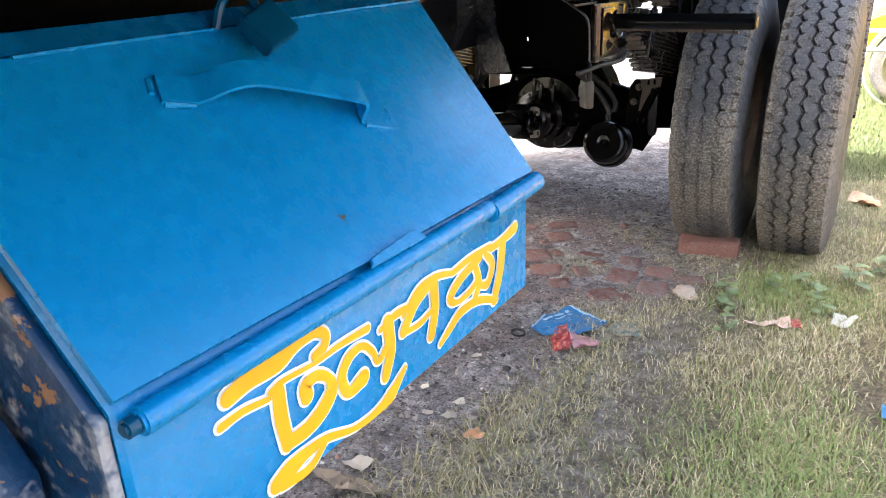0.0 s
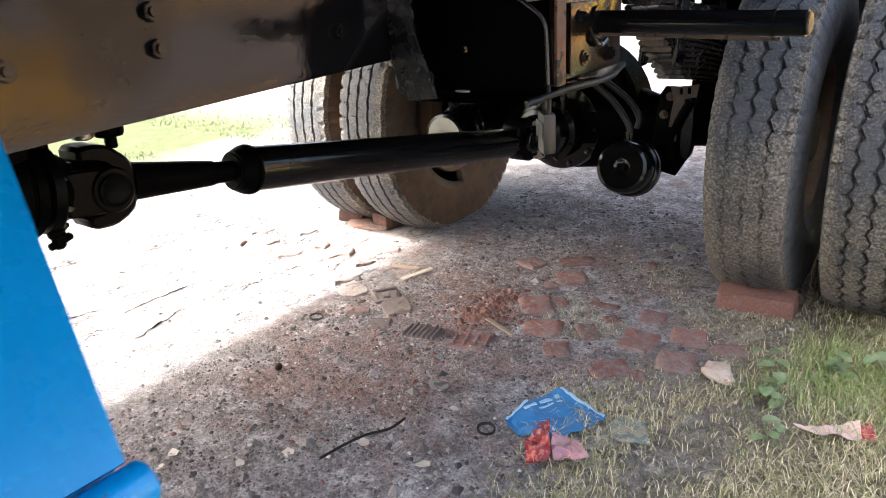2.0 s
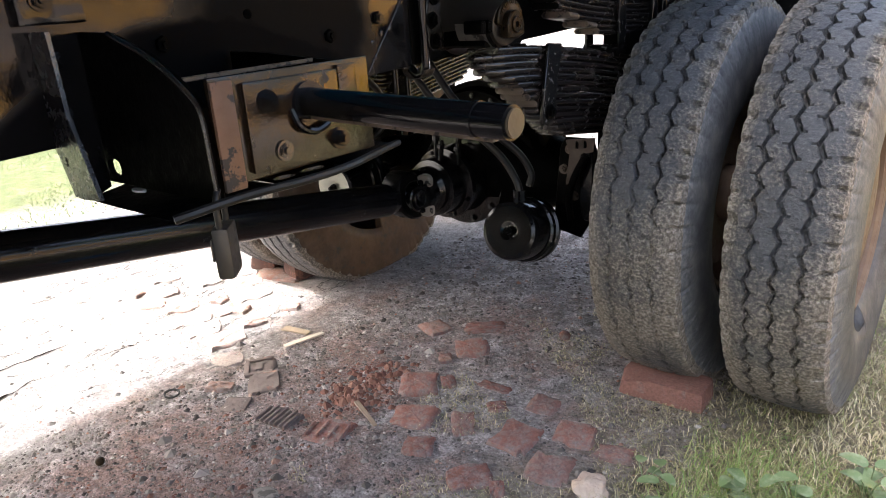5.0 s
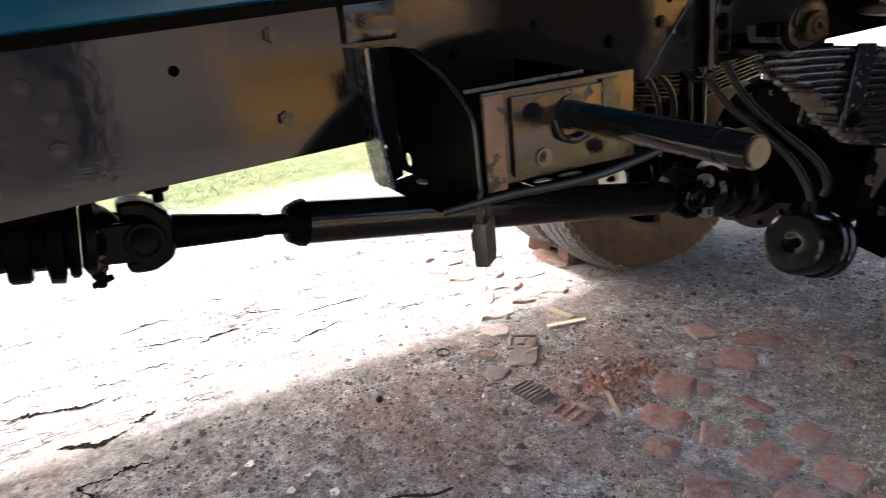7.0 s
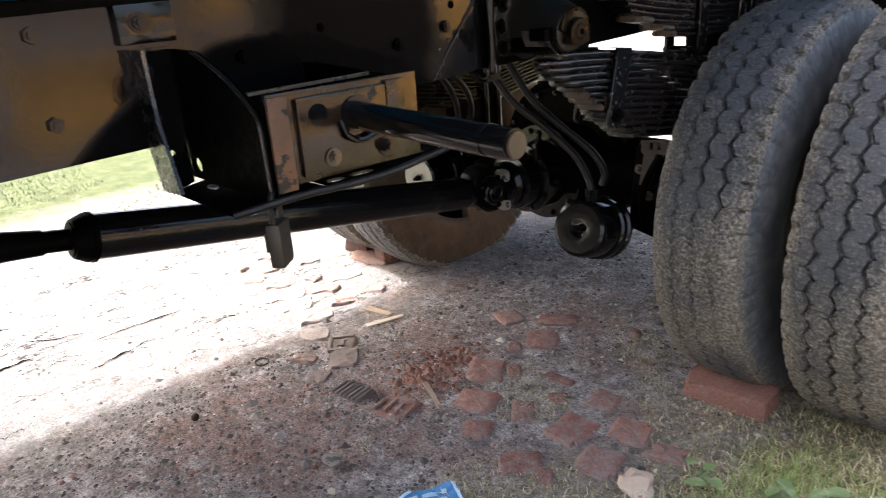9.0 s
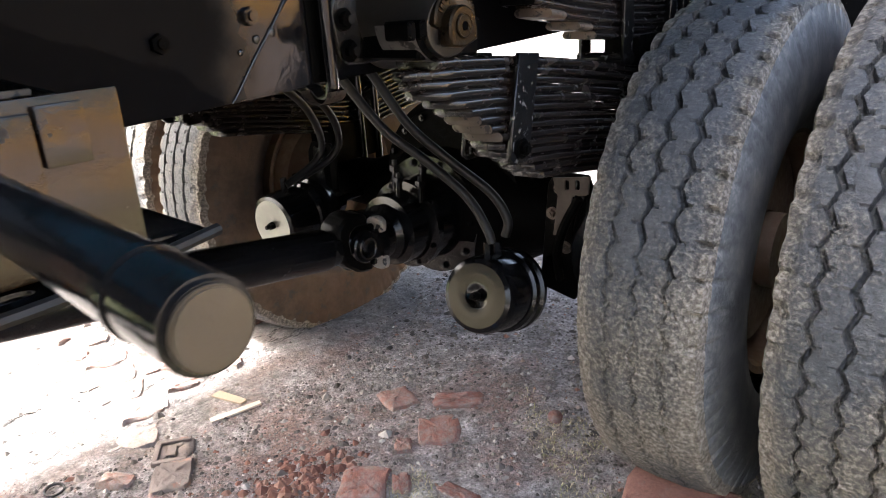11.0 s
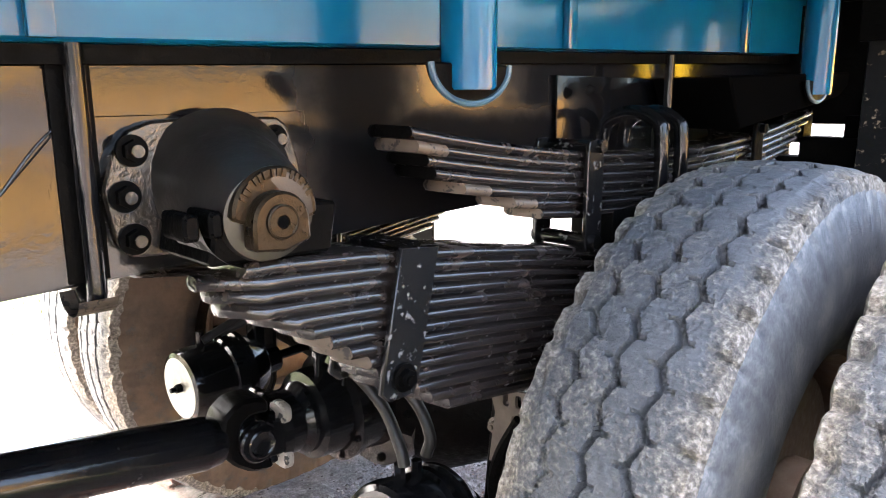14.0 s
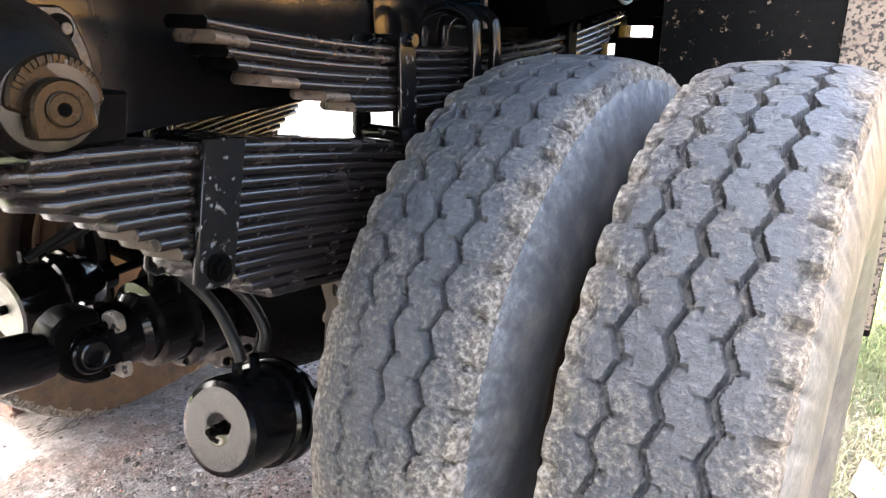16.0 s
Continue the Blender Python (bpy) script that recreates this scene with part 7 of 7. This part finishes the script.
def stray(rng):
    x, y = rng.uniform(-0.25, 0.6), rng.uniform(1.9, 3.4)
    if noise.noise((x * 4, y * 4, 11)) < 0.12:
        return None
    return x, y, 0.7


def rear_turf(rng):
    return rng.uniform(0.3, 3.4), rng.uniform(4.2, 8.6), 1.0


def meadow(rng):
    x, y = -3.2 - abs(rng.gauss(0, 2.2)), rng.uniform(-2.5, 7.0)
    return (x, y, 1.0) if noise.noise((x, y, 4)) > -0.1 and y < 4.8 else None


stuff("grass", blades(175000, near_turf, 0.031, 0.0011, 1), M_GRASS, "short dry and green mixed grass", "grass")
stuff("grass", blades(5200, lush_turf, 0.06, 0.0013, 2), M_LUSH, "longer fresh green grass tufts", "grass")
stuff("grass", blades(16000, stray, 0.022, 0.0009, 3), M_GRASS, "sparse dry grass on trodden soil", "grass")
stuff("grass", blades(45000, rear_turf, 0.045, 0.0022, 7), M_MEADOW, "sunlit green grass behind the truck", "grass")
stuff("grass", blades(30000, meadow, 0.035, 0.003, 6), M_MEADOW, "sunlit green grass across the track", "grass")


def paver(w, d, h, seed):
    """A broken, trodden brick: ragged outline, worn rim, uneven top."""
    rng = random.Random(seed)
    bm = bmesh.new()
    ring = []
    for k, (x, y) in enumerate(squircle(0, 0, w, d, 5, 0.34)):
        q = rng.uniform(0.86, 1.04) * (0.80 if rng.random() < 0.10 else 1.0)
        ring.append((x * q, y * q))
    rings = []
    for scale, z, bump in ((1.03, 0.0, 0), (1.0, h - 0.010, 0.002), (0.93, h - 0.002, 0.003), (0.62, h, 0.003), (0.28, h, 0.003)):
        rings.append([bm.verts.new((x * scale, y * scale, z + rng.uniform(-bump, bump))) for x, y in ring])
    n = len(ring)
    for p, q in zip(rings, rings[1:]):
        for k in range(n):
            bm.faces.new((p[k], p[(k + 1) % n], q[(k + 1) % n], q[k]))
    top = bm.verts.new((0, 0, h))
    for k in range(n):
        bm.faces.new((rings[-1][k], rings[-1][(k + 1) % n], top))
    return bm


# bricks let into the soil: those in the shade of the truck, and a sunlit patch of old paving
SET = ((-0.448, 2.755, 68, 0.100, 0.113), (-0.295, 2.846, 39, 0.150, 0.078), (-0.250, 2.708, 44, 0.114, 0.136), (-0.246, 2.425, 36, 0.115, 0.137), (-0.141, 2.279, 22, 0.130, 0.118),
       (-0.046, 2.538, 3, 0.115, 0.042), (0.149, 2.356, 2, 0.120, 0.143), (0.270, 2.447, 17, 0.110, 0.106), (0.289, 2.289, 12, 0.114, 0.122), (0.394, 2.429, 15, 0.111, 0.070))
MORE = ((0.147, 2.153, 48, 0.112, 0.095), (-0.007, 2.329, 39, 0.070, 0.116), (-0.043, 2.178, 27, 0.086, 0.080), (0.223, 2.154, 40, 0.040, 0.060), (0.128, 2.534, 5, 0.095, 0.098), (-0.279, 2.598, 41, 0.048, 0.060),
        (-0.176, 2.481, 47, 0.045, 0.075), (0.021, 2.454, 41, 0.060, 0.060))
SUNNY = ((-1.441, 2.368, 58, 0.130, 0.115), (-1.294, 2.317, 62, 0.150, 0.120), (-1.175, 2.296, 55, 0.120, 0.125), (-1.035, 2.287, 66, 0.140, 0.130), (-0.910, 2.193, 60, 0.125, 0.110), (-1.284, 2.597, 70, 0.150, 0.120),
         (-1.429, 2.679, 52, 0.130, 0.120), (-1.580, 2.593, 75, 0.110, 0.100), (-1.782, 2.506, 60, 0.120, 0.090))
BROKEN = ((-1.552, 2.309, 40, 0.085, 0.070), (-1.241, 2.433, 75, 0.090, 0.080), (-1.190, 2.470, 20, 0.070, 0.060), (-1.049, 2.420, 66, 0.100, 0.055), (-1.749, 2.340, 10, 0.070, 0.060), (-1.037, 2.590, 30, 0.080, 0.050),
          (-1.610, 2.420, 62, 0.075, 0.060), (-1.350, 2.480, 15, 0.060, 0.055), (-0.756, 2.064, 35, 0.085, 0.060))


def on_brick(x, y):
    return any(abs(x - b[0]) < 0.062 and abs(y - b[1]) < 0.062 for b in SET + MORE)


def bare_sun(x, y, g):
    """Whether a crumb may lie here: few on the smooth dried crust in the sun."""
    return x > -0.86 + 0.10 * math.sin(3 * y) or g.random() < 0.10


def pebbles(count, seed):
    """Grit and small stones, low lumps of six points."""
    rng = random.Random(seed)
    verts, faces = [], []
    for _ in range(count):
        x, y = rng.gauss(-0.5, 0.75), rng.uniform(0.3, 3.9)
        if x > turf_edge(y) + 0.1 or x < -3.0 or not bare_sun(x, y, rng) or (on_brick(x, y) and rng.random() < 0.85):
            continue
        r = min(0.013, 0.0012 + 0.0015 * rng.expovariate(1.0))
        z = ground_height(x, y)
        i = len(verts)
        a0 = rng.uniform(0, 6.28)
        for k in range(5):
            a = a0 + k * 1.2566
            q = r * rng.uniform(0.75, 1.25)
            verts.append((x + q * math.cos(a), y + q * math.sin(a), z - 0.001))
        verts.append((x, y, z + r * rng.uniform(0.5, 0.9)))
        faces += [(i + k, i + (k + 1) % 5, i + 5) for k in range(5)]
    return verts, faces


def lumps(count, seed, place, small, scale):
    """Low crumbs of soil or brick, seven points each."""
    rng = random.Random(seed)
    verts, faces = [], []
    for _ in range(count):
        x, y = place(rng)
        if x > turf_edge(y) + 0.15 or not bare_sun(x, y, rng) or (on_brick(x, y) and rng.random() < 0.85):
            continue
        r = min(0.022, small + scale * rng.expovariate(1.0))
        z = ground_height(x, y)
        i, a0 = len(verts), rng.uniform(0, 6.28)
        for k in range(6):
            a, q = a0 + k * 1.0472, r * rng.uniform(0.6, 1.35)
            verts.append((x + q * math.cos(a), y + q * math.sin(a), z - 0.002))
        verts.append((x + r * rng.uniform(-0.3, 0.3), y + r * rng.uniform(-0.3, 0.3), z + r * rng.uniform(0.4, 0.8)))
        faces += [(i + k, i + (k + 1) % 6, i + 6) for k in range(6)]
    return verts, faces


M_CLOD = island_material("soil_crumbs", [(0.0, (0.035, 0.031, 0.029)), (0.45, (0.12, 0.107, 0.10)), (0.85, (0.23, 0.21, 0.197)), (1.0, (0.36, 0.335, 0.315))], 0.95)
M_CHIPS = island_material("brick_crumbs", [(0.0, (0.10, 0.045, 0.034)), (0.6, (0.17, 0.078, 0.055)), (1.0, (0.22, 0.135, 0.105))], 0.95)
stuff("soil_crumbs", lumps(30000, 31, lambda g: (g.gauss(-0.5, 0.7), g.uniform(0.4, 3.6)), 0.0022, 0.0026), M_CLOD, "loose crumbs of dry soil", "soil")
stuff("brick_crumbs", lumps(420, 32, lambda g: (g.gauss(-0.38, 0.06), g.gauss(2.32, 0.09)), 0.003, 0.007), M_CHIPS, "broken crumbs of red brick on soil", "rubble")
stuff("brick_crumbs", lumps(500, 33, lambda g: (g.gauss(-0.45, 0.16), g.gauss(1.75, 0.3)), 0.002, 0.003), M_CHIPS, "scattered red brick dust and crumbs", "rubble")
stuff("pebbles", pebbles(46000, 9), M_PEBBLE, "grit and pebbles on trodden soil", "pebbles")

# ---- things beyond the truck ----


def yellow_car():
    """The side of a small yellow car with a rail in front."""
    car = thing("car", (2.0, 7.6, 0), "small yellow car with olive-gold wheel, parked in grass", "car")
    bm = bmesh.new()
    arch = [(1.14 + 0.36 * math.cos(a), 0.34 + 0.36 * math.sin(a)) for a in np.linspace(math.pi, 0, 15)]
    pts = [(0.76, 0.34)] + arch + [(3.3, 0.32), (3.7, 0.45), (3.75, 0.9), (3.2, 1.02), (2.6, 1.5), (1.3, 1.5), (0.89, 1.02), (0.885, 0.745), (0.77, 0.70)]
    plate(bm, pts, 7.02, 1.45, "y", 0.0)
    body = part("body", bm, M_CAR, car, "bright yellow body")
    bm = bmesh.new()
    lathe(bm, [(0, 0.365), (0.012, 0.385), (0.02, 0.365)], (1.14, 7.005, 0.34), (0, 1, 0), 40)
    part("arch_trim", bm, M_SILVER, body)
    for x in (1.14, 3.0):
        bm = bmesh.new()
        lathe(bm, [(0.01, 0.22), (0.0, 0.24), (0.005, 0.30), (0.03, 0.325), (0.13, 0.33), (0.17, 0.31), (0.18, 0.22)], (x, 7.0, 0.335), (0, 1, 0), 40)
        wheel = part("tyre", bm, M_RUBBER, car, "grey dusty car tyre")
        bm = bmesh.new()
        lathe(bm, [(0.0, 0.0), (0.0, 0.05), (0.02, 0.06), (0.035, 0.10), (0.01, 0.15), (0.02, 0.20), (0.0, 0.225), (0.01, 0.245), (0.05, 0.24)], (x, 6.995, 0.335), (0, 1, 0), 40)
        part("rim", bm, M_OLIVE, wheel, "olive-gold pressed steel rim")
        # black plugs in place of the dark vent openings
        for k in range(6):
            bm = bmesh.new()
            a = math.pi * (k / 3 + 0.17)
            rod(bm, (x + 0.175 * math.cos(a), 6.99, 0.335 + 0.175 * math.sin(a)), (x + 0.175 * math.cos(a), 7.03, 0.335 + 0.175 * math.sin(a)), 0.016, seg=10)
            part("vent_hole_plug", bm, M_SOOT, wheel)
        for k in range(5):
            a = 2 * math.pi * k / 5
            part("wheel_nut", hex_bolt((x + 0.055 * math.cos(a), 7.005, 0.335 + 0.055 * math.sin(a)), (0, -1, 0), 0.011, 0.014, False), M_STEEL, wheel)
    rail = thing("guard_rail", (1.7, 6.75, 0), "silver tubular rail standing before a yellow car", "rail")
    for z in (0.47, 0.62):
        bm = bmesh.new()
        rod(bm, (0.62, 6.75, z + 0.02), (2.6, 6.75, z - 0.05), 0.018, seg=14)
        part("bar", bm, M_SILVER, rail)
    for x in (1.58, 2.5):
        bm = bmesh.new()
        rod(bm, (x, 6.75, 0), (x, 6.75, 0.62), 0.018, seg=14)
        part("post", bm, M_SILVER, rail)


yellow_car()




def wall_run(name, lo, hi, material, label):
    bm = bmesh.new()
    block(bm, lo, hi, 0.02)
    block(bm, (lo[0] - 0.06, lo[1] - 0.06, hi[2]), (hi[0] + 0.06, hi[1] + 0.06, hi[2] + 0.10), 0.01)
    return tagged(part(name, bm, material), label, "wall", kind="structure")


# unseen walls, added so that the glossy rail mirrors ochre and grey bands
wall_run("wall_east", (5.6, 2.35, 0.0), (5.85, 3.9, 0.66), M_OCHRE, "unseen ochre wall foot, added for reflections in the rail")
wall_run("wall_band", (5.62, 2.35, 0.77), (5.83, 3.9, 1.18), M_CONCRETE, "unseen grey wall band, added for reflections in the rail")
wall_run("wall_top", (5.6, 2.35, 1.29), (5.85, 3.9, 1.70), M_OCHRE, "unseen ochre wall top, added for reflections in the rail")
wall_run("wall_foot", (5.6, 4.03, 0.0), (5.85, 6.9, 0.87), M_CONCRETE, "unseen grey wall foot, added for reflections in the rail")
wall_run("wall_upper", (5.6, 4.03, 0.98), (5.85, 6.9, 1.36), M_OCHRE, "unseen ochre wall top, added for reflections in the rail")
wall_run("wall_tall", (5.6, 7.03, 0.0), (5.85, 10.4, 1.75), M_OCHRE, "unseen tall ochre wall, added for reflections in the rail")
wall_run("wall_corner", (5.6, 10.53, 0.0), (5.85, 14.5, 1.75), M_OCHRE, "unseen ochre wall, added for reflections in the rail")
wall_run("wall_gate", (5.6, 1.25, 0.0), (5.85, 2.2, 1.35), M_CONCRETE, "unseen grey wall, added for reflections in the rail")
wall_run("wall_south", (5.6, -4.0, 0.0), (5.85, 0.50, 1.35), M_CONCRETE, "unseen grey wall, added for reflections in the rail")
# unseen navy panel, added for the dark stretch mirrored in the rail
bm = bmesh.new()
block(bm, (5.68, 0.51, 0.03), (5.73, 1.24, 1.30), 0.01)
tagged(part("navy_panel", bm, coated("navy_panel_paint", (0.008, 0.012, 0.035), (0.006, 0.009, 0.025), (0.4, 0.6))), "unseen dark navy panel, added for a dark reflection in the rail", "gate", kind="structure")


def tree(x, y, height, crown, seed):
    rng = random.Random(seed)
    t = thing("tree", (x, y, 0), "leafy green tree at the edge of the yard", "tree", "trees round the yard")
    bm = bmesh.new()
    rod(bm, (x, y, -0.1), (x + 0.1, y, height * 0.5), 0.17, 0.10, seg=12)
    tips = []
    for k in range(7):
        a = 2 * math.pi * k / 7 + rng.uniform(-0.3, 0.3)
        tip = Vector((x + crown * 0.7 * math.cos(a), y + crown * 0.7 * math.sin(a), height * rng.uniform(0.6, 0.95)))
        rod(bm, (x + 0.07, y, height * rng.uniform(0.32, 0.5)), tip, 0.06, 0.02, seg=7)
        tips.append(tip)
    part("trunk", bm, M_BAMBOO, t, "brown trunk and limbs")
    verts, faces = [], []
    for _ in range(4200):
        c = rng.choice(tips) + Vector((rng.gauss(0, crown * 0.28), rng.gauss(0, crown * 0.28), rng.gauss(0, crown * 0.24)))
        u = Vector((rng.gauss(0, 1), rng.gauss(0, 1), rng.gauss(0, 0.6))).normalized() * rng.uniform(0.07, 0.14)
        v = u.cross(Vector((rng.gauss(0, 1), rng.gauss(0, 1), rng.gauss(0, 1)))).normalized() * rng.uniform(0.03, 0.06)
        i = len(verts)
        verts += [tuple(c - u), tuple(c + v), tuple(c + u), tuple(c - v)]
        faces.append((i, i + 1, i + 2, i + 3))
    me = bpy.data.meshes.new("crown")
    me.from_pydata(verts, [], faces)
    me.materials.append(M_CROWN)
    link("crown", me, t, "crown of small leaves with gaps")


for k, (x, y, h, c) in enumerate(((-16, 14, 6.5, 2.4), (-20, 4, 7, 2.8), (-18, -6, 6, 2.3), (-9, 22, 7, 2.6), (2, 24, 7, 2.8), (10, 18, 6.5, 2.5), (9, -4, 6, 2.3), (-24, 20, 8, 3.0), (9.8, 9.0, 5.5, 2.0))):
    tree(x, y, h, c, 200 + k)

# ---- bricks set in the soil, last ----
M_FADED_BRICK = brick_material("dusty_broken_brick", 0.36, (0.27, 0.235, 0.215))
shapes = [to_mesh("brick", paver(0.135, 0.115, 0.036, 300 + k), M_BRICK, angle=50) for k in range(14)]
for k, (x, y, rot, w, d) in enumerate(SET + MORE):
    link("brick", shapes[k % 14], GROUND, "", pose(x, y, ground_height(x, y) - 0.0255 - 0.003 * (k % 3 == 2), 2 * math.sin(k * 1.9), 2 * math.cos(k * 2.3), rot) @ Matrix.Diagonal((w / 0.130, d / 0.110, 1, 1)))
pale = [to_mesh("brick", paver(0.135, 0.115, 0.036, 320 + k), M_PALE_BRICK, angle=50) for k in range(5)]
bits = [to_mesh("brick", paver(0.135, 0.115, 0.036, 360 + k), M_FADED_BRICK, angle=50) for k in range(5)]
for k, (x, y, rot, w, d) in enumerate(SUNNY):
    link("brick", (pale if k % 3 else bits)[(5 * k + 3) % 5], GROUND, "", pose(x, y, ground_height(x, y) - 0.0280 + 0.002 * math.sin(k * 2.7), 2 * math.sin(k * 1.3), 2 * math.cos(k * 1.7), rot) @ Matrix.Diagonal((w / 0.130, d / 0.110, 1, 1)))
for k, (x, y, rot, w, d) in enumerate(BROKEN):
    link("brick", bits[k % 5], GROUND, "", pose(x, y, ground_height(x, y) - 0.024, 6 * math.sin(k * 1.3), 8 * math.cos(k * 1.7), rot) @ Matrix.Diagonal((w / 0.130, d / 0.110, 1, 1)))


M_GREY_BRICK = coated("greyed_brick", (0.15, 0.125, 0.115), (0.085, 0.066, 0.06), (0.85, 0.95), chip=(0.17, 0.085, 0.062), chip_edge=(0.58, 0.66), bump=0.8, bump_scale=80.0, bump_dist=0.005)


def ribbed(x, y, rot, w, d, bars, across, material, label):
    """A broken brick half sunk in the soil, with raised bars left by its mould."""
    base = link("brick", to_mesh("brick", paver(w, d, 0.034, 340 + bars), material, angle=50), GROUND, label, pose(x, y, ground_height(x, y) - 0.026, 3, -2, rot))
    for k in range(bars):
        bm = bmesh.new()
        u = -w * 0.40 + w * 0.80 * k / (bars - 1)
        block(bm, (u - 0.0035, -d * across, 0.030), (u + 0.0035, d * across * (0.7 + 0.3 * (k % 2)), 0.0405), 0.0015)
        link("rib", to_mesh("rib", bm, material), base)
    return base


# three greyed bricks: one with the rim of its mould, one chipped, one half buried
grey_bricks = [link("brick", to_mesh("brick", paver(w, d, 0.034, 380 + k), M_GREY_BRICK, angle=50), GROUND, "greyed brick sunk in the soil", pose(x, y, ground_height(x, y) - 0.026, 2, -2, rot))
               for k, (x, y, rot, w, d) in enumerate(((-0.751, 2.218, 50, 0.110, 0.120), (-0.660, 2.165, 48, 0.105, 0.130), (-0.635, 2.041, 30, 0.090, 0.085)))]
for lo, hi in (((-0.045, -0.050), (0.045, -0.036)), ((-0.045, 0.036), (0.045, 0.050)), ((-0.045, -0.035), (-0.031, 0.035)), ((-0.012, -0.022), (0.012, 0.018))):
    bm = bmesh.new()
    block(bm, (*lo, 0.029), (*hi, 0.0405), 0.003)
    link("rib", to_mesh("rib", bm, M_GREY_BRICK), grey_bricks[0])
ribbed(-0.463, 2.063, 8, 0.133, 0.095, 7, 0.42, M_GREY_BRICK, "greyed broken brick with moulded ribs")
ribbed(-0.293, 2.094, 16, 0.132, 0.125, 4, 0.26, M_BRICK, "red brick with a worn raised mark")
